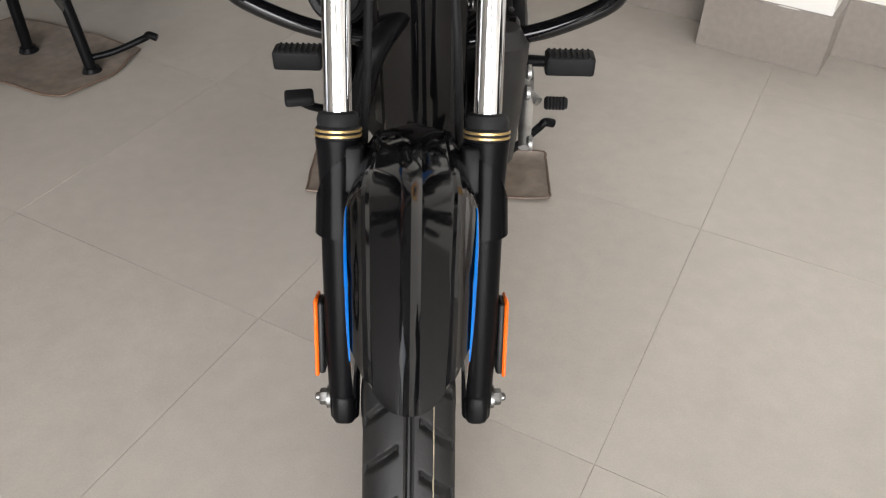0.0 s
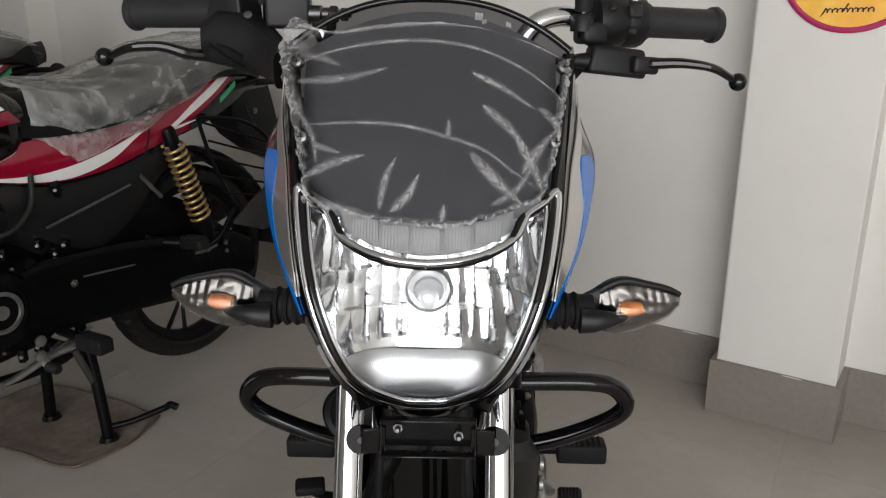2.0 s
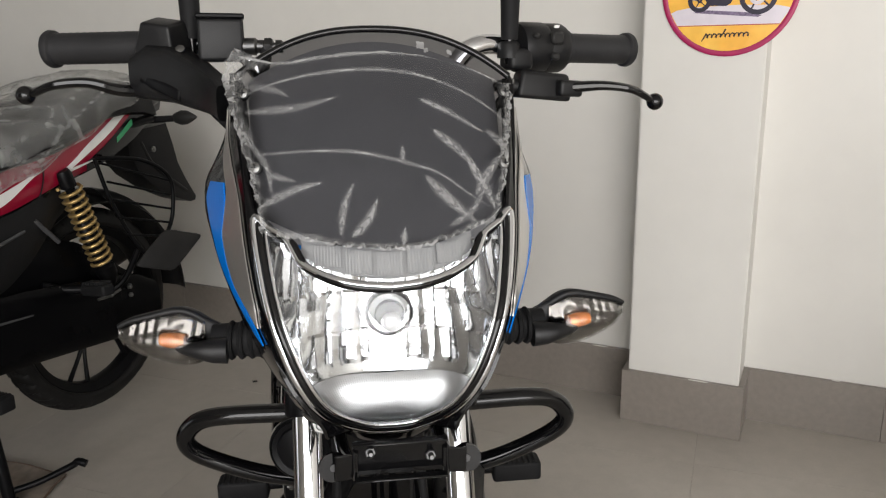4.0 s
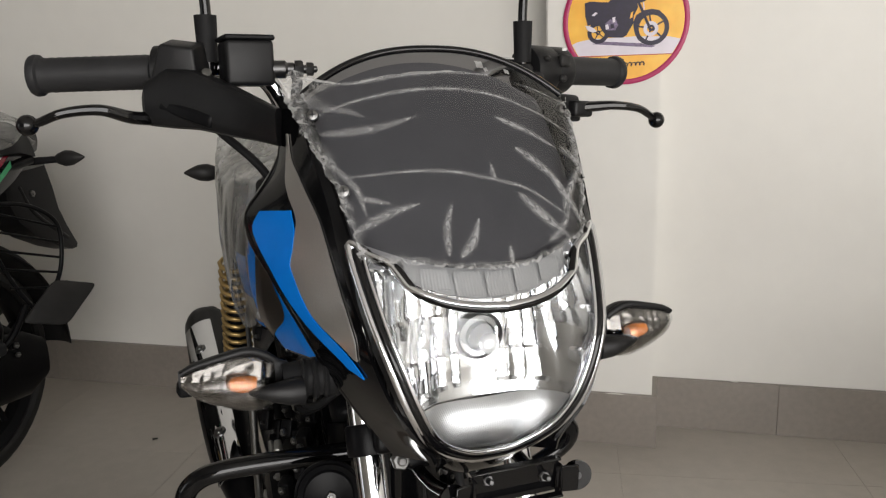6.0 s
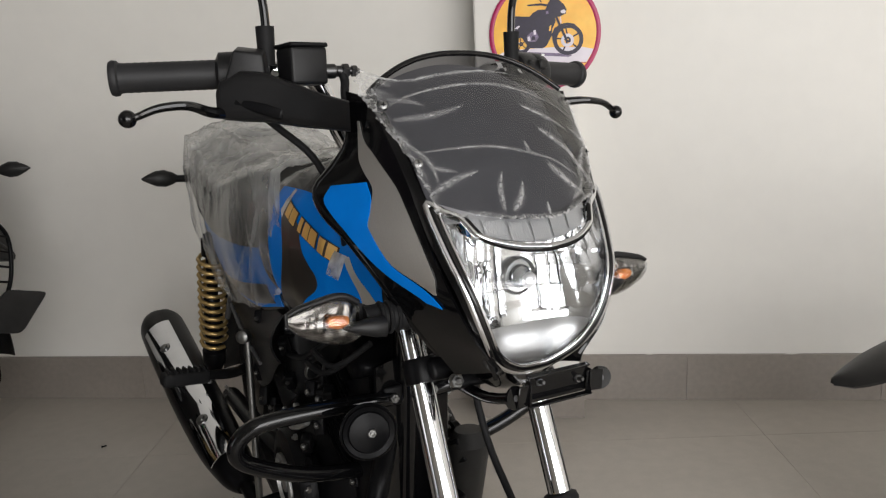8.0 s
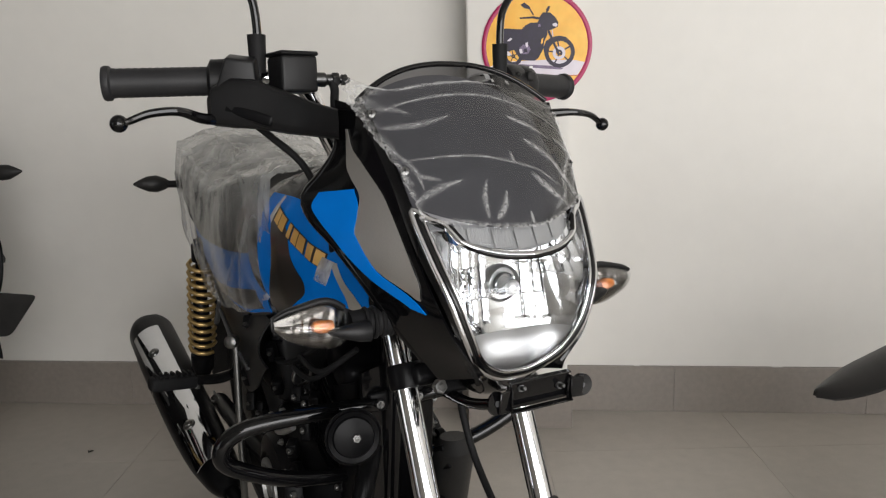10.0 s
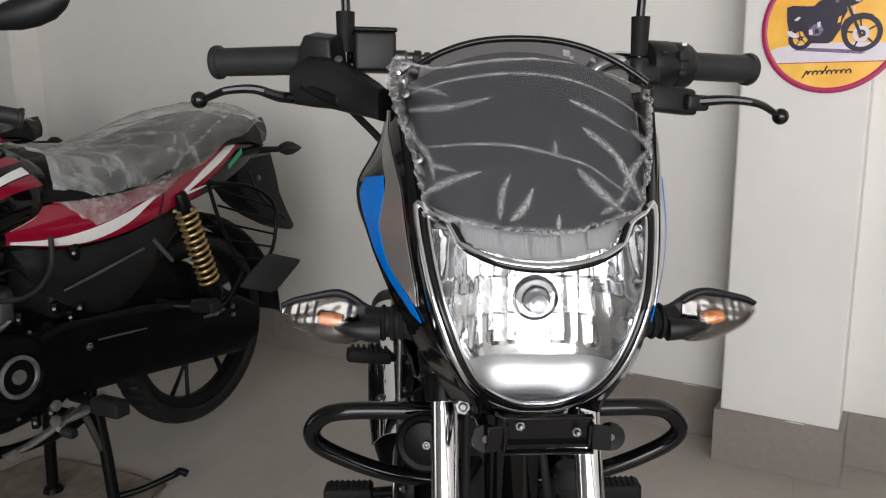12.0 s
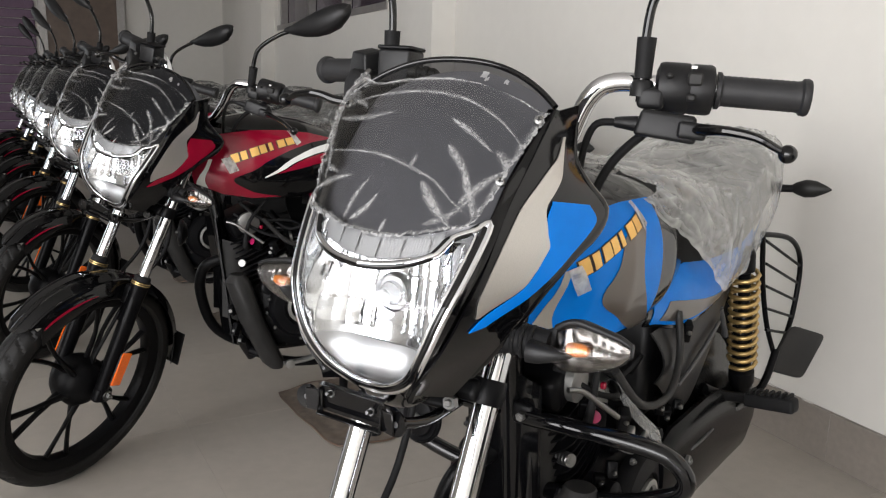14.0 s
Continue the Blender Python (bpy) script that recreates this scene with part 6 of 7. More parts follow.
    for sgn in (1, -1):
        part("leg", tube([(0.085 * sgn, 0.83, 0.27), (0.105 * sgn, 0.835, 0.14), (0.118 * sgn, 0.840, low)], [0.017, 0.015, 0.015], 12, 4), M["satin_black"], cs)
        part("foot", lathe([(0.022, 0), (0.026, 0.006), (0.020, 0.018)], (0.119 * sgn, 0.841, low - 0.010), (0, 0, 1), 16), M["satin_black"], cs)
    part("cross_tube", tube([(-0.10, 0.835, 0.22), (0.10, 0.835, 0.22)], 0.013, 10), M["satin_black"], cs)
    part("tang", tube([(0.118, 0.850, low + 0.030), (0.16, 0.89, low + 0.040), (0.222, 0.940, low + 0.070), (0.236, 0.948, low + 0.080), (0.255, 0.955, low + 0.074)], [0.0085, 0.0085, 0.009, 0.010, 0.010], 10, 5), M["satin_black"], cs, "foot lever with a turned up end")
    part("spring", tube([(0.10, 0.84, 0.12), (0.11, 0.78, 0.26)], 0.009, 8), M["steel"], cs)

    en = new("engine")
    en.parent = bike
    part("crankcase", loft([[V(w * math.copysign(abs(math.cos(a)) ** 0.6, math.cos(a)), y, z + h * math.copysign(abs(math.sin(a)) ** 0.6, math.sin(a))) for a in [2 * math.pi * j / 24 for j in range(24)]] for y, w, z, h in ((0.46, 0.06, 0.39, 0.07), (0.50, 0.10, 0.385, 0.11), (0.60, 0.125, 0.39, 0.12), (0.72, 0.125, 0.40, 0.12), (0.80, 0.09, 0.40, 0.10), (0.84, 0.06, 0.40, 0.07))]), M["engine"], en)
    cyl = V(0, -0.42, 0.91).normalized()
    base = V(0, 0.545, 0.47)
    part("cylinder", lathe([(0.055, 0), (0.055, 0.17)], base, cyl, 20), M["engine"], en)
    side, fwd = V(1, 0, 0), cyl.cross(V(1, 0, 0))
    for i in range(11):
        c = base + cyl * (0.012 + 0.0145 * i)
        r = 0.078 if i < 8 else 0.072
        ring = [c + (side * math.copysign(abs(math.cos(a)) ** 0.6, math.cos(a)) + fwd * math.copysign(abs(math.sin(a)) ** 0.6, math.sin(a))) * r for a in [2 * math.pi * j / 20 for j in range(20)]]
        part("fin", loft([[p - cyl * 0.002 for p in ring], [p + cyl * 0.002 for p in ring]]), M["engine"], en)
    part("cylinder_head", box(base + cyl * 0.195, (0.13, 0.10, 0.06), 0.014, (25, 0, 0)), M["engine"], en)
    part("cam_cap", lathe([(0.030, 0), (0.030, 0.012), (0.02, 0.016)], base + cyl * 0.195 + V(0.064, 0, 0), (1, 0, 0), 24), M["alloy"], en)
    for sgn in (1, -1):
        fl = (lambda b: b) if sgn > 0 else mirrored
        part("side_case", fl(lathe([(0.092, 0), (0.092, 0.014), (0.084, 0.026), (0.058, 0.032), (0.055, 0.026), (0.02, 0.028)], (0.115, 0.600, 0.420), (1, 0, 0), 40)), M["engine"], en, "round black engine cover")
        part("case_ring", fl(lathe([(0.048, 0.029), (0.048, 0.034), (0.040, 0.036), (0.038, 0.030)], (0.115, 0.600, 0.420), (1, 0, 0), 36, False)), M["alloy"], en, "bare alloy ring on the cover")
        part("case_badge", fl(lathe([(0.016, 0.028), (0.016, 0.033), (0.01, 0.034)], (0.115, 0.600, 0.420), (1, 0, 0), 24)), M["alloy"], en)
        for k in range(7):
            a = 2 * math.pi * k / 7 + 0.2
            part("case_bolt", fl(hexbolt((0.128, 0.600 + 0.098 * math.cos(a), 0.420 + 0.098 * math.sin(a)), (1, 0, 0), 0.0055, 0.006)), M["steel"], en)
    part("carburettor", merge(lathe([(0.026, 0), (0.026, 0.06)], (0.015, 0.62, 0.565), (0, 1, 0.1), 18), box((0.02, 0.655, 0.55), (0.05, 0.045, 0.085), 0.01)), M["alloy"], en)
    for sgn in (1, -1):
        fl = (lambda b: b) if sgn > 0 else mirrored
        part("cover_boss", fl(lathe([(0.020, 0), (0.020, 0.010), (0.014, 0.014), (0.006, 0.014)], (0.118, 0.505, 0.475), (1, -0.1, 0.1), 18)), M["engine"], en)
        part("cover_boss", fl(lathe([(0.013, 0), (0.013, 0.010), (0.006, 0.012)], (0.122, 0.690, 0.505), (1, 0, 0.1), 16)), M["engine"], en)
        part("linkage", fl(merge(tube([(0.120, 0.520, 0.545), (0.132, 0.560, 0.530), (0.135, 0.600, 0.545)], [0.005, 0.008, 0.004], 10, 4), box((0.128, 0.548, 0.552), (0.010, 0.020, 0.030), 0.003, (25, 0, 10)))), M["alloy"], en)
        part("hose_clamp", fl(lathe([(0.017, -0.004), (0.018, -0.003), (0.018, 0.003), (0.017, 0.004)], (0.085, 0.58, 0.605), (0.3, 1, 0.2), 20, False)), M["steel"], en)
    part("spark_plug_cap", tube([(0.066, 0.47, 0.585), (0.085, 0.455, 0.585), (0.098, 0.448, 0.60), (0.10, 0.46, 0.66), (0.08, 0.52, 0.72)], [0.010, 0.010, 0.007, 0.0045, 0.0045], 10, 5), M["rubber"], en)
    part("plug_body", merge(lathe([(0.008, 0), (0.008, 0.02)], (0.052, 0.458, 0.532), (1, -0.5, 0.2), 6), tube([(0.054, 0.458, 0.532), (0.082, 0.443, 0.538)], [0.006, 0.0055], 10)), M["steel"], en)
    for i in range(4):
        part("plug_rib", lathe([(0.0095, -0.002), (0.0105, 0), (0.0095, 0.002)], (0.061 + 0.006 * i, 0.453 - 0.003 * i, 0.5345 + 0.0012 * i), (1, -0.5, 0.2), 14), M["steel"], en)
    # leg guard plate beside the cylinder
    part("air_scoop", sheet(lambda u, v: V(0.040 + 0.014 * math.sin(math.pi * v), 0.400 + 0.10 * v, 0.60 - 0.22 * u - 0.03 * v), 16, 8, 0.004), M["grey_plastic"], en, "dark grey shield beside the cylinder")
    part("air_scoop", mirrored(sheet(lambda u, v: V(0.058 + 0.014 * math.sin(math.pi * v), 0.40 + 0.09 * v, 0.64 - 0.26 * u - 0.03 * v), 16, 8, 0.004)), M["satin_black"], en)
    part("silencer_box", loft([[V(0.105 + 0.035 * k2 * math.cos(a), y + 0.034 * math.sin(a) * k2, z) for a in [2 * math.pi * j / 18 for j in range(18)]] for y, z, k2 in ((0.425, 0.515, 0.6), (0.425, 0.495, 1.0), (0.465, 0.38, 1.0), (0.525, 0.255, 0.92), (0.535, 0.235, 0.55))]), M["grey_plastic"], en, "matt dark grey exhaust box beside the frame")

    fr = new("frame")
    fr.parent = bike
    part("down_tube", tube([(0, 0.36, 0.84), (0, 0.39, 0.70), (0, 0.43, 0.48), (0, 0.46, 0.32), (0, 0.50, 0.24)], 0.019, 12, 5), M["gloss_black"], fr)
    part("backbone", tube([(0, 0.35, 0.86), (0, 0.50, 0.82), (0, 0.70, 0.76), (0, 0.95, 0.72)], 0.022, 10, 4), M["satin_black"], fr)
    for sgn in (1, -1):
        part("seat_tube", tube([(0.09 * sgn, 0.74, 0.74), (0.10 * sgn, 1.0, 0.75), (0.11 * sgn, 1.30, 0.84), (0.09 * sgn, 1.50, 0.87)], 0.013, 8, 4), M["satin_black"], fr)
        part("rear_stay", tube([(0.085 * sgn, 0.78, 0.36), (0.10 * sgn, 0.92, 0.52), (0.115 * sgn, 1.08, 0.74)], 0.014, 8, 4), M["satin_black"], fr)
        part("cradle", tube([(0.03 * sgn, 0.48, 0.27), (0.08 * sgn, 0.60, 0.235), (0.09 * sgn, 0.80, 0.25), (0.085 * sgn, 0.82, 0.37)], 0.014, 8, 4), M["satin_black"], fr)
    part("inner_mudguard", sheet(lambda u, v: V((2 * v - 1) * 0.055, 0.375 + 0.05 * u + 0.02 * (1 - (2 * v - 1) ** 2), 0.66 - 0.36 * u), 12, 8, 0.004), M["gloss_black"], fr)
    part("air_box", box((0, 0.84, 0.60), (0.17, 0.20, 0.20), 0.02), M["plastic"], fr)

    ho = new("horn")
    ho.parent = bike
    part("disc", lathe([(0.010, 0.02), (0.026, 0.014), (0.034, 0.006), (0.036, 0.0), (0.034, -0.005), (0.028, -0.003), (0.026, -0.006), (0.012, -0.009), (0.0, -0.009)], (-0.092, 0.318, 0.597), (0.15, 1, -0.1), 32), M["satin_black"], ho, "round black horn")
    part("rim", lathe([(0.0355, -0.004), (0.0378, -0.002), (0.0378, 0.002), (0.0355, 0.004)], (-0.092, 0.318, 0.597), (0.15, 1, -0.1), 32, False), M["satin_black"], ho)
    part("centre_bolt", hexbolt((-0.0907, 0.309, 0.598), (-0.15, -1, 0.1), 0.006, 0.004), M["steel"], ho)

    if guarded:
        gd = new("leg_guard")
        gd.parent = bike
        for sgn in (1, -1):
            part("loop", tube([(0.03 * sgn, 0.392, 0.606), (0.10 * sgn, 0.388, 0.611), (0.195 * sgn, 0.396, 0.609), (0.232 * sgn, 0.404, 0.597), (0.247 * sgn, 0.410, 0.572), (0.230 * sgn, 0.418, 0.546), (0.165 * sgn, 0.428, 0.512), (0.10 * sgn, 0.435, 0.494), (0.03 * sgn, 0.438, 0.486)], 0.0118, 14, 6), M["gloss_black"], gd, "bent black tube leg guard")
            part("clamp", box((0.028 * sgn, 0.40, 0.61), (0.03, 0.03, 0.03), 0.005), M["satin_black"], gd)
        for x in (0.03, -0.03):
            part("bolt", hexbolt((x, 0.38, 0.61), (0, -1, 0), 0.007, 0.006), M["steel"], gd)

    ex = new("exhaust")
    ex.parent = bike
    part("header", tube([(-0.03, 0.42, 0.53), (-0.06, 0.375, 0.50), (-0.085, 0.37, 0.42), (-0.105, 0.42, 0.30), (-0.12, 0.55, 0.235), (-0.14, 0.78, 0.25), (-0.16, 0.92, 0.29)], 0.0155, 12, 6), M["satin_black"], ex)
    part("muffler", tube([(-0.16, 0.90, 0.285), (-0.168, 0.96, 0.30), (-0.184, 1.10, 0.333), (-0.203, 1.40, 0.390), (-0.216, 1.64, 0.438), (-0.217, 1.67, 0.444)], [0.018, 0.038, 0.050, 0.057, 0.060, 0.060, 0.054], 24, 5), M["satin_black"], ex, "satin black muffler")
    part("heat_shield", sheet(lambda u, v: V(-0.169, 0.94, 0.297).lerp(V(-0.213, 1.56, 0.424), u) + V(-math.cos(radians(28 + 66 * v)), 0.0, math.sin(radians(28 + 66 * v))) * (0.054 + 0.012 * u), 20, 10, 0.0015), M["chrome"], ex, "polished chrome heat shield")
    for t in (0.18, 0.75):
        c = V(-0.170, 0.97, 0.303).lerp(V(-0.214, 1.58, 0.428), t) + V(-0.52, 0, 0.85) * (0.056 + 0.012 * t)
        part("shield_bolt", lathe([(0.014, -0.002), (0.014, 0.002), (0.009, 0.003), (0.009, 0.007), (0.005, 0.008)], c, (-0.52, -0.15, 0.84), 18), M["steel"], ex)

    ct = new("foot_controls")
    ct.parent = bike
    part("brake_pedal", tube([(-0.14, 0.86, 0.27), (-0.19, 0.80, 0.245), (-0.195, 0.72, 0.232), (-0.215, 0.685, 0.25), (-0.235, 0.682, 0.262)], 0.008, 10, 5), M["satin_black"], ct)
    part("brake_pad", box((-0.236, 0.682, 0.268), (0.052, 0.034, 0.018), 0.006, (10, 0, 12)), M["rubber"], ct, "black rubber brake pad")
    part("gear_shaft", tube([(0.12, 0.74, 0.29), (0.165, 0.68, 0.29), (0.185, 0.655, 0.285)], 0.008, 8, 4), M["alloy"], ct)
    part("gear_rubber", lathe([(0.009, 0)] + [(0.0125 if k % 2 else 0.0105, 0.002 + 0.0028 * k) for k in range(13)] + [(0.009, 0.039)], (0.195, 0.655, 0.283), (1, 0, 0), 14), M["rubber"], ct, "ribbed gear lever rubber")
    part("gear_arm", tube([(0.155, 0.54, 0.262), (0.160, 0.60, 0.268), (0.164, 0.68, 0.290), (0.166, 0.74, 0.296), (0.160, 0.80, 0.318)], [0.009, 0.012, 0.014, 0.016, 0.010], 10, 4, 0.55), M["alloy"], ct, "bare alloy lever below the engine")
    for y, z in ((0.555, 0.262), (0.66, 0.300), (0.665, 0.335), (0.775, 0.300)):
        part("boss", lathe([(0.010, 0), (0.013, 0.003), (0.013, 0.009), (0.006, 0.011)], (0.160, y, z), (1, 0, 0), 16), M["alloy"], ct)
    part("gear_rod", tube([(0.15, 0.67, 0.285), (0.15, 0.78, 0.31)], 0.005, 8), M["steel"], ct)
    part("brake_rod", tube([(-0.145, 0.80, 0.62), (-0.15, 0.80, 0.45), (-0.15, 0.82, 0.28)], 0.007, 10, 4), M["steel"], ct, "bright upright rod")
    part("brake_switch", lathe([(0.010, 0), (0.012, 0.004), (0.012, 0.02), (0.007, 0.024)], (-0.145, 0.80, 0.62), (-0.6, -0.7, 0.1), 14), M["steel"], ct)
    wr = new("wiring")
    wr.parent = bike
    rng = random.Random(3)
    for i in range(6):
        s = 1 if i % 2 else -1
        y0, z0 = rng.uniform(0.40, 0.60), rng.uniform(0.62, 0.70)
        part("cable", tube([(0.05 * s, y0, z0), (0.09 * s, y0 + 0.05, z0 - 0.04), (0.10 * s, y0 + 0.12, z0 - 0.02 - 0.05 * rng.random()), (0.06 * s, y0 + 0.2, z0 - 0.08)], 0.0045, 8, 5), M["rubber"], wr)
    part("grey_hose", tube([(0.115, 0.49, 0.665), (0.135, 0.56, 0.60), (0.15, 0.64, 0.595), (0.145, 0.70, 0.64), (0.13, 0.72, 0.71)], 0.0062, 10, 6), M["grey_plastic"], wr, "grey plastic breather hose")
    part("sticker_bracket", box((0.092, 0.478, 0.598), (0.04, 0.012, 0.045), 0.004, (20, 0, 22)), M["engine"], wr)
    part("steel_pipe", tube([(0.085, 0.40, 0.655), (0.098, 0.42, 0.650), (0.112, 0.455, 0.625), (0.125, 0.49, 0.60)], 0.0042, 8, 5), M["steel"], wr, "bent steel pipe")
    if guarded:
        part("clear_sleeve", tube([(0.120, 0.52, 0.62), (0.135, 0.55, 0.585), (0.148, 0.59, 0.55), (0.150, 0.63, 0.50)], [0.006, 0.008, 0.009, 0.006], 10, 5), M["wrap_thin"], wr, "crumpled clear plastic sleeve")
    part("connector", box((0.100, 0.49, 0.640), (0.009, 0.009, 0.010), 0.003), M["red"], wr, "red connector plug")
    part("paint_dot", lathe([(0.009, 0), (0.009, 0.0015)], (0.100, 0.466, 0.601), (0.36, -0.9, 0.38), 18), M["p_pink"], wr, "pink inspection sticker")
    for i in range(64):
        s = rng.choice((-1, 1))
        c = (s * rng.uniform(0.075, 0.140), rng.uniform(0.40, 0.82), rng.uniform(0.28, 0.67))
        part("bolt", hexbolt(c, (s * 0.8, -0.6, 0), rng.uniform(0.0035, 0.006), 0.005), M["steel"], wr)
        part("bracket", box((c[0] - 0.006 * s, c[1] + 0.008, c[2]), (0.016, 0.02, rng.uniform(0.016, 0.04)), 0.003, (rng.uniform(-30, 30), 0, 30 * s)), M["engine"], wr)
    sp = new("front_cables")
    sp.parent = bike
    part("brake_cable", tube([(-0.05, 0.20, 0.83), (-0.045, 0.235, 0.70), (-0.048, 0.21, 0.58), (-0.05, 0.13, 0.47), (-0.045, 0.07, 0.31)], 0.0048, 8, 6), M["rubber"], sp)
    part("speedo_cable", tube([(0.04, 0.24, 0.84), (0.035, 0.265, 0.70), (0.045, 0.25, 0.58), (0.05, 0.16, 0.47), (0.045, 0.06, 0.29)], 0.0048, 8, 6), M["rubber"], sp)


def motorcycle(m, label, paint, accents, steer=0.0, seed=1, group=""):
    bike = thing("motorcycle", m, label, "motorcycle", group)
    pivot = Matrix.Translation((0, 0.306, 0.8))
    T = pivot @ Matrix.Rotation(radians(steer), 4, V(*RAKE)) @ pivot.inverted()
    fork(bike, T)
    wheel(bike, "front_wheel", 0.028, 0.2435, 0.2865, 0.0745, T, 2 if paint == "blue" else 1)
    wheel(bike, "rear_wheel", 1.262, 0.345, 0.292, 0.080, Matrix.Identity(4), 1)
    fender(bike, T, paint)
    U, B = T, T @ Matrix.Translation((-0.009, 0, 0.003))
    headlamp(bike, U)
    fairing(bike, U, paint, seed)
    plate_bracket(bike, U)
    for sgn in (1, -1):
        indicator(bike, sgn, U)
        mirror(bike, sgn, B)
    handlebar(bike, B)
    body(bike, paint, accents)
    running_gear(bike, paint == "blue")
    return bike


SIZE = Matrix.Scale(0.975, 4)
LIFT = pose(0, 0, 0.042, -2.14)
RED_LIFT = pose(0, 0, 0.042, -1.1)
blue_bike = motorcycle(pose(-0.006, 1.375, 0, 0, 0, -1.5) @ LIFT @ SIZE, "black and blue commuter motorcycle with plastic wrap on visor and seat", "blue", ("silver", "taupe", "silver"), 3.2, 1)
RED_TURN = -27.9
RED_AT = V(-1.345, 1.977, 0)
red_bike = motorcycle(Matrix.Translation(RED_AT) @ pose(0, 0, 0, 0, 0, RED_TURN) @ RED_LIFT @ SIZE, "black and crimson commuter motorcycle with turned handlebar and plastic wrap", "red", ("white", "gloss_black", "white"), 38, 2, "row of parked motorcycles")
ROW = V(-0.88, 0.465, 0)
for i in range(1, 6):
    copy_thing(red_bike, Matrix.Translation(RED_AT + ROW * i) @ pose(0, 0, 0, 0, 0, RED_TURN + 2 * math.sin(i * 2.1)) @ RED_LIFT)


def scooter():
    """A parked scooter of which only the front mudguard's tip comes into view."""
    m = pose(1.215, 1.535, 0, 0, 0, 63.0)
    s = thing("scooter", m, "parked scooter with a dark grey front mudguard", "scooter")
    part("mudguard", sheet(lambda u, v: V((2 * v - 1) * (0.006 + 0.056 * min(1.0, u * 7) ** 0.5), 0.425 - 0.62 * u, 0.478 + 0.20 * math.sin(min(1.0, u * 1.1) * math.pi * 0.5) ** 1.2 - 0.014 * (2 * v - 1) ** 2), 30, 10, 0.008), M["grey_plastic"], s, "dark grey plastic mudguard with a rounded tip")
    for c in (V(0, 0, 0.215), V(0, -1.25, 0.215)):
        part("tyre", lathe([(0.15, -0.03), (0.19, -0.042), (0.21, -0.025), (0.215, 0), (0.21, 0.025), (0.19, 0.042), (0.15, 0.03)], c, (1, 0, 0), 40), M["tyre"], s)
        part("rim", lathe([(0.148, -0.02), (0.02, -0.03), (0.02, 0.03), (0.148, 0.02)], c, (1, 0, 0), 32), M["satin_black"], s)
    part("fork", tube([(0.06, 0, 0.215), (0.06, -0.10, 0.50), (0.0, -0.16, 0.70)], 0.018, 10, 4), M["satin_black"], s)
    part("apron", box((0, -0.24, 0.62), (0.36, 0.06, 0.70), 0.02, (-12, 0, 0)), M["grey_plastic"], s)
    part("floorboard", box((0, -0.52, 0.30), (0.30, 0.50, 0.06), 0.02), M["plastic"], s)
    part("body", box((0, -1.05, 0.52), (0.34, 0.75, 0.40), 0.06), M["grey_plastic"], s)
    part("seat", box((0, -1.02, 0.77), (0.30, 0.68, 0.10), 0.03), M["seat"], s)


scooter()

# ---- things on floor and wall ----
def cardboard(m, w, d, seed):
    rough = 0.002 if seed == 1 else 0.010

    def flat(u, v):
        a, b = 2 * u - 1, 2 * v - 1
        k = 1 - (0.01 if seed == 1 else 0.10) * (a * a) * (b * b)
        edge = max(abs(a), abs(b))
        curl = 0.010 * max(0.0, edge - 0.72) / 0.28 * (0.5 + noise.noise(V(u * 3, v * 3, seed)))
        return V(a * w / 2 * k + rough * noise.noise(V(v * 3, seed, 0)), b * d / 2 * k + rough * noise.noise(V(u * 3, 0, seed)), 0.0065 + max(0.0, curl))
    cb = thing("cardboard_sheet", m, "flat soiled greyish cardboard under the centre stand", "cardboard")
    part("board", sheet(flat, 28, 20, 0.005), M["cardboard"], cb)
    loop = [(k / 12, 0) for k in range(12)] + [(1, k / 12) for k in range(12)] + [(1 - k / 12, 1) for k in range(12)] + [(0, 1 - k / 12) for k in range(13)]
    part("frayed_edge", tube([flat(u, v) - V(0, 0, 0.002) for u, v in loop], 0.0032, 8, 2), M["brown"], cb, "dark frayed edge")
    return cb


cardboard(pose(0.003, 2.222, 0, 0, 0, -2), 0.50, 0.165, 1)
cardboard(pose(-1.035, 2.735, 0, 0, 0, -24), 0.50, 0.30, 2)
for i in range(1, 4):
    p = V(-1.035, 2.735, 0) + ROW * i
    cardboard(pose(p.x, p.y, 0, 0, 0, -30), 0.42, 0.30, 2 + i)


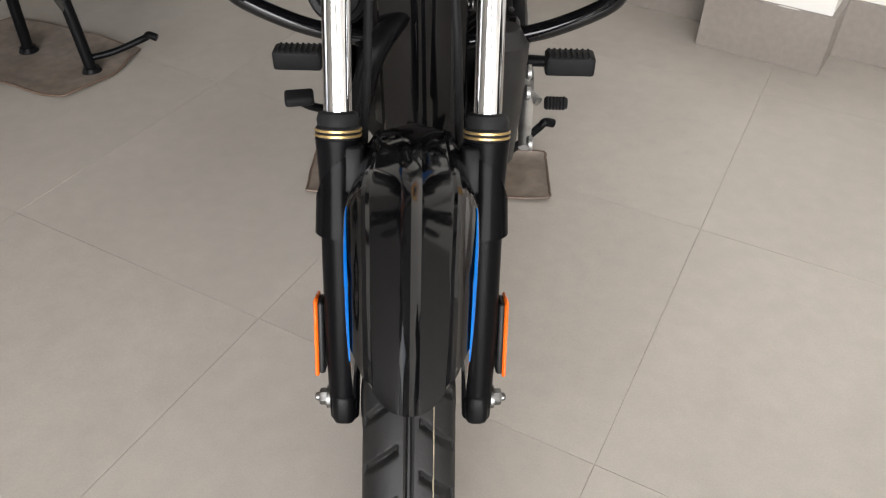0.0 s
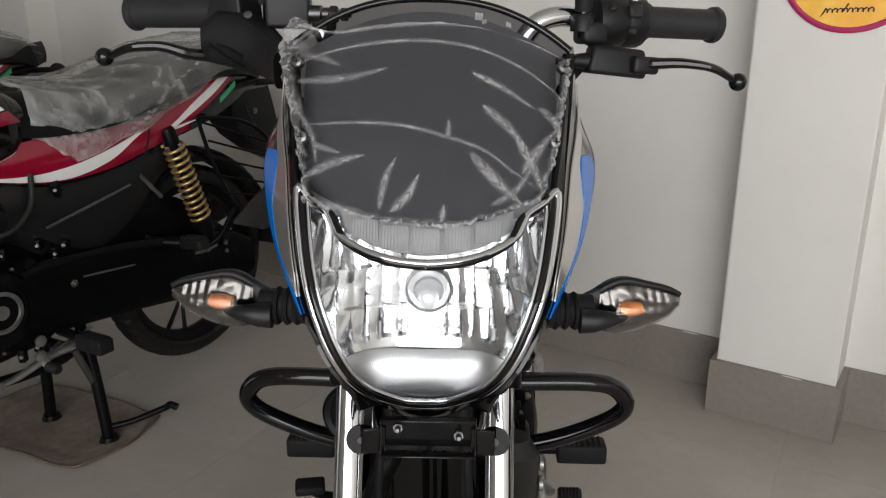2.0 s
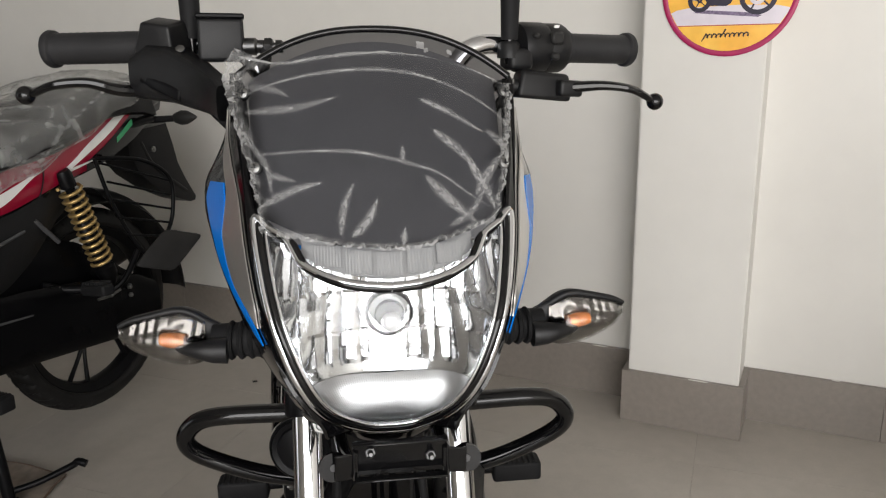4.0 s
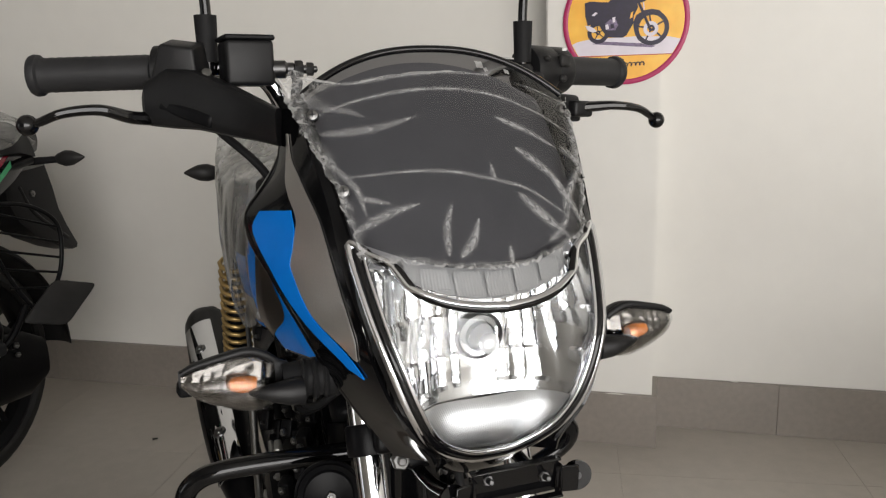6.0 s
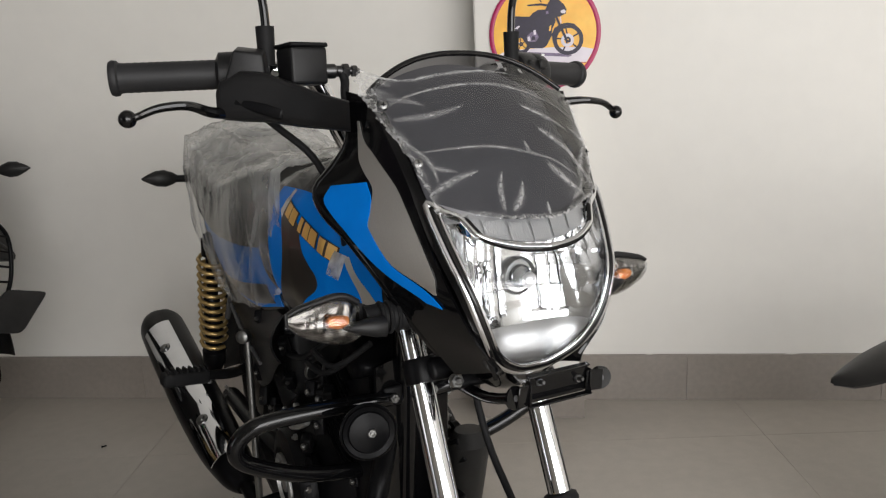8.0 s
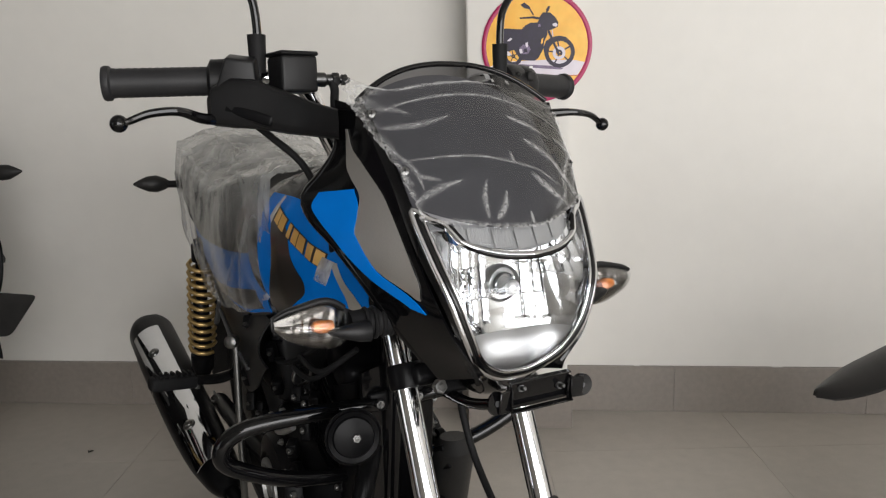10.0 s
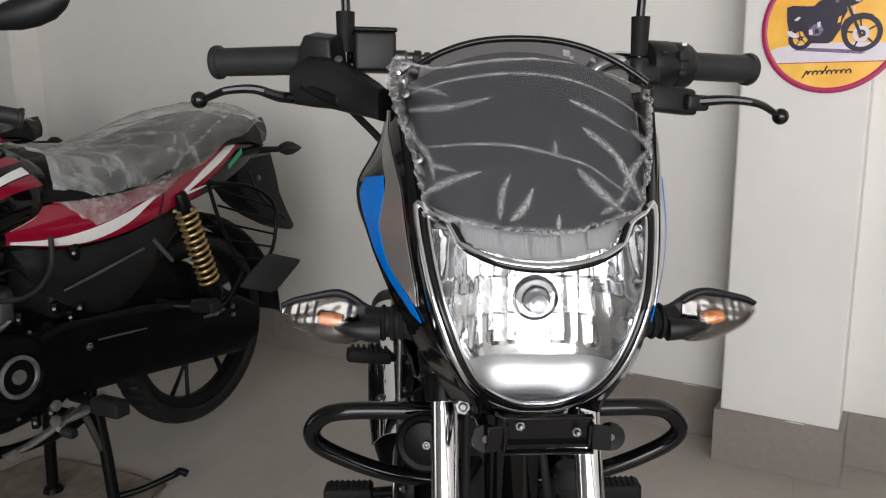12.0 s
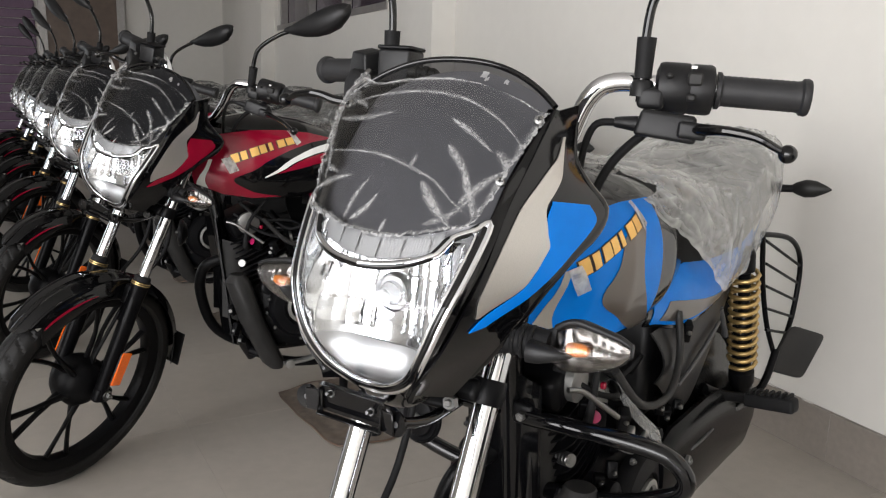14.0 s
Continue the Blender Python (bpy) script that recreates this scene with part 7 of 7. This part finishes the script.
def poster():
    """Round printed sign on the column: a motorcycle on a pale plinth before yellow."""
    m = ROOM @ pose(-0.745, COL_Y, 1.166) @ Matrix.Scale(0.96, 4)
    p = thing("round_sign", m, "round yellow sign with magenta rim and motorcycle print", "sign")
    ax = (0, -1, 0)
    part("rim", lathe([(0.164, 0.0), (0.164, 0.004), (0.1625, 0.005), (0.151, 0.005), (0.150, 0.0042)], (0, -0.001, 0), ax, 64), M["p_pink"], p, "magenta rim")
    part("board", lathe([(0.1505, 0.0), (0.1505, 0.0052)], (0, -0.001, 0), ax, 64), M["p_yellow"], p, "yellow printed face")

    def flat(pts, y):
        bm = bmesh.new()
        a = [bm.verts.new((x, y, z)) for x, z in pts]
        b = [bm.verts.new((x, y - 0.0006, z)) for x, z in pts]
        bm.faces.new(b)
        bm.faces.new(a[::-1])
        for i in range(len(pts)):
            j = (i + 1) % len(pts)
            bm.faces.new((a[i], a[j], b[j], b[i]))
        bmesh.ops.recalc_face_normals(bm, faces=bm.faces[:])
        return bm
    Y = -0.0064
    part("plinth_print", flat([(-0.139, -0.056), (-0.125, -0.049), (-0.09, -0.043), (0.02, -0.040), (0.11, -0.043), (0.142, -0.050), (0.137, -0.062), (0.122, -0.0865), (-0.122, -0.0865)], Y), M["p_grey"], p)
    part("plinth_edge", flat([(-0.122, -0.087), (0.121, -0.087), (0.120, -0.0888), (-0.120, -0.0888)], Y - 0.0004), M["p_pink"], p)
    # the printed machine, drawn with flat shapes
    def wheel_ring(cx, cz, r0, r1, y):
        n = 32
        bm = bmesh.new()
        vs = [[bm.verts.new((cx + r * math.cos(2 * math.pi * k / n), yy, cz + r * math.sin(2 * math.pi * k / n))) for k in range(n)] for r, yy in ((r0, y), (r1, y), (r1, y - 0.0005), (r0, y - 0.0005))]
        for q in range(4):
            for k in range(n):
                bm.faces.new((vs[q][k], vs[q][(k + 1) % n], vs[(q + 1) % 4][(k + 1) % n], vs[(q + 1) % 4][k]))
        bmesh.ops.recalc_face_normals(bm, faces=bm.faces[:])
        return bm
    for cx, cz, r, inner in ((-0.070, -0.027, 0.0285, 0.62), (0.068, -0.020, 0.0445, 0.74)):
        part("wheel_print", wheel_ring(cx, cz, r * inner, r, Y - 0.0009), M["p_navy"], p)
        part("hub_print", wheel_ring(cx, cz, r * 0.04, r * 0.20, Y - 0.0009), M["p_navy"], p)
        for k in range(5):
            c = 2 * math.pi * k / 5 + 0.5
            part("spoke_print", flat([(cx + q * r * math.cos(c + d), cz + q * r * math.sin(c + d)) for q, d in ((inner + 0.03, -0.06), (inner + 0.03, 0.06), (0.16, 0.3), (0.16, -0.3))], Y - 0.0011), M["p_navy"], p)
    part("disc_print", wheel_ring(0.066, -0.022, 0.010, 0.019, Y - 0.0014), M["p_grey"], p)
    shapes = (
        ("machine_print", "p_navy", 0.0013, [(-0.106, 0.050), (-0.092, 0.054), (-0.062, 0.051), (-0.044, 0.050), (-0.034, 0.060), (-0.018, 0.068), (0.002, 0.068), (0.012, 0.084), (0.030, 0.048), (0.032, 0.034), (0.022, 0.012), (0.020, -0.008), (0.004, -0.036), (-0.006, -0.042), (-0.046, -0.040), (-0.058, -0.024), (-0.072, -0.002), (-0.098, -0.008), (-0.104, 0.016)]),
        ("fairing_print", "p_navy", 0.0015, [(0.004, 0.060), (0.010, 0.086), (0.018, 0.096), (0.040, 0.095), (0.056, 0.080), (0.064, 0.066), (0.062, 0.054), (0.044, 0.046), (0.026, 0.044)]),
        ("mudguard_print", "p_navy", 0.0015, [(0.020, -0.004), (0.028, 0.014), (0.046, 0.025), (0.066, 0.028), (0.086, 0.024), (0.094, 0.016), (0.080, 0.019), (0.064, 0.020), (0.048, 0.015), (0.036, 0.004), (0.030, -0.016), (0.024, -0.030)]),
        ("fork_print", "p_navy", 0.0017, [(0.030, 0.046), (0.037, 0.046), (0.066, -0.018), (0.059, -0.020)]),
        ("fork_print", "p_grey", 0.0018, [(0.044, 0.046), (0.047, 0.046), (0.049, 0.028), (0.046, 0.026)]),
        ("handlebar_print", "p_navy", 0.0015, [(-0.050, 0.084), (-0.050, 0.080), (-0.012, 0.080), (0.010, 0.076), (0.012, 0.082), (-0.010, 0.086)]),
        ("mirror_print", "p_navy", 0.0015, [(-0.048, 0.120), (-0.036, 0.126), (-0.020, 0.114), (-0.018, 0.108), (-0.008, 0.090), (-0.011, 0.089), (-0.022, 0.107), (-0.036, 0.110)]),
        ("mirror_print", "p_navy", 0.0015, [(0.028, 0.104), (0.034, 0.114), (0.040, 0.112), (0.036, 0.102), (0.030, 0.094), (0.028, 0.095)]),
        ("headlight_print", "p_grey", 0.0019, [(0.046, 0.062), (0.056, 0.066), (0.062, 0.060), (0.058, 0.054), (0.048, 0.056)]),
        ("engine_print", "print_mauve", 0.0019, [(-0.052, -0.004), (-0.040, 0.006), (-0.024, 0.004), (-0.018, -0.010), (-0.026, -0.022), (-0.046, -0.022)]),
        ("engine_print", "p_grey", 0.0021, [(-0.034, 0.010), (-0.026, 0.012), (-0.026, -0.002), (-0.032, -0.002)]),
        ("engine_print", "p_grey", 0.0021, [(-0.052, -0.008), (-0.044, -0.006), (-0.042, -0.018), (-0.050, -0.020)]),
        ("engine_print", "p_navy", 0.0021, [(-0.038, -0.006), (-0.030, -0.006), (-0.028, -0.016), (-0.038, -0.018)]),
        ("silencer_print", "p_grey", 0.0019, [(-0.104, -0.008), (-0.098, -0.020), (-0.084, -0.026), (-0.074, -0.024), (-0.080, -0.016), (-0.094, -0.008)]),
        ("panel_print", "p_grey", 0.0019, [(-0.088, 0.018), (-0.078, 0.026), (-0.072, 0.024), (-0.080, 0.016)]),
        ("badge_print", "print_mauve", 0.0019, [(0.004, 0.062), (0.010, 0.064), (0.012, 0.056), (0.004, 0.055)]),
        ("gap_print", "p_yellow", 0.0021, [(0.014, 0.020), (0.020, 0.024), (0.018, 0.008), (0.012, 0.006)]),
        ("shadow_print", "print_mauve", 0.0003, [(-0.086, -0.056), (-0.060, -0.050), (0.040, -0.058), (0.080, -0.066), (0.070, -0.070), (-0.020, -0.062)]),
    )
    for nm, mat, out, pts in shapes:
        part(nm, flat(pts, Y - out), M[mat], p)
    # the maker's mark: one thin wavy stroke with two tall bars
    def ribbon(pts, w):
        left, right = [], []
        for k, (x, z) in enumerate(pts):
            a, b = pts[max(k - 1, 0)], pts[min(k + 1, len(pts) - 1)]
            d = Vector((b[0] - a[0], b[1] - a[1]))
            d = d.normalized() if d.length else Vector((1, 0))
            h = w * (0.5 + 0.5 * abs(math.sin(k * 0.9)))
            left.append((x - d.y * h, z + d.x * h))
            right.append((x + d.y * h, z - d.x * h))
        bm = bmesh.new()
        vs = [[bm.verts.new((x, Y - 0.0004 - dy, z)) for x, z in side] for side, dy in ((left, 0), (right, 0), (right, 0.0006), (left, 0.0006))]
        for q in range(4):
            for k in range(len(pts) - 1):
                bm.faces.new((vs[q][k], vs[q][k + 1], vs[(q + 1) % 4][k + 1], vs[(q + 1) % 4][k]))
        bmesh.ops.recalc_face_normals(bm, faces=bm.faces[:])
        return bm
    wave = [(-0.052 + 0.0018 * k + 0.0030 * math.sin(k * 1.05), -0.1140 + 0.0050 * math.sin(k * 1.05 + 1.2) + 0.00006 * k) for k in range(60)]
    part("dark_stroke", ribbon(wave, 0.0021), M["p_black"], p)
    part("dark_stroke", ribbon([(-0.060, -0.127), (-0.054, -0.117), (-0.049, -0.107)], 0.0021), M["p_black"], p)
    part("dark_stroke", ribbon([(-0.014, -0.117), (-0.008, -0.107), (-0.003, -0.097)], 0.0021), M["p_black"], p)


poster()
# small dark screw lying on the floor
solid("dropped_screw", merge(lathe([(0.004, 0), (0.004, 0.002)], (0, 0, 0.004), (1, 0.2, 0), 10), tube([(0, 0, 0.004), (0.014, 0.003, 0.003)], 0.0022, 8)), M["satin_black"], "small dark screw lying on the tiles", "screw", m=pose(-0.362, 3.277, 0.0))


# ---- floor tiles ----
TILE_TURN, PITCH = -28.0, 0.605
TF = pose(0, 0, 0, 0, 0, TILE_TURN)


def floor():
    fl = thing("floor", TF, "beige polished square floor tiles with thin grey joints", "floor", kind="structure")
    a0, b0 = -0.486, 1.452
    part("bedding", slab(-26, 14, -9, 12, -0.10, -0.0012), M["grout"], fl)
    me = finish(box((PITCH / 2, PITCH / 2, -0.004), (PITCH - 0.0008, PITCH - 0.0008, 0.008), 0.0002), "tile", M["tile"])
    far = []
    for i in range(-32, 18):
        for j in range(-13, 16):
            x, y = a0 + i * PITCH, b0 + j * PITCH
            if -22 <= i < 8 and -3 <= j < 7:
                o = new("tile", me)
                o.parent, o.location = fl, (x, y, 0)
            else:
                far.append((x, y))
    verts, faces = [], []
    for x, y in far:
        k = len(verts)
        g = 0.0008
        verts += [(x + g, y + g, 0), (x + PITCH - g, y + g, 0), (x + PITCH - g, y + PITCH - g, 0), (x + g, y + PITCH - g, 0)]
        faces.append((k, k + 1, k + 2, k + 3))
    me2 = bpy.data.meshes.new("far_tiles")
    me2.from_pydata(verts, [], faces)
    me2.materials.append(M["tile"])
    o = new("far_tiles", me2)
    o.parent = fl
    tagged(o, "beige floor tiles further off", kind="stuff")


floor()
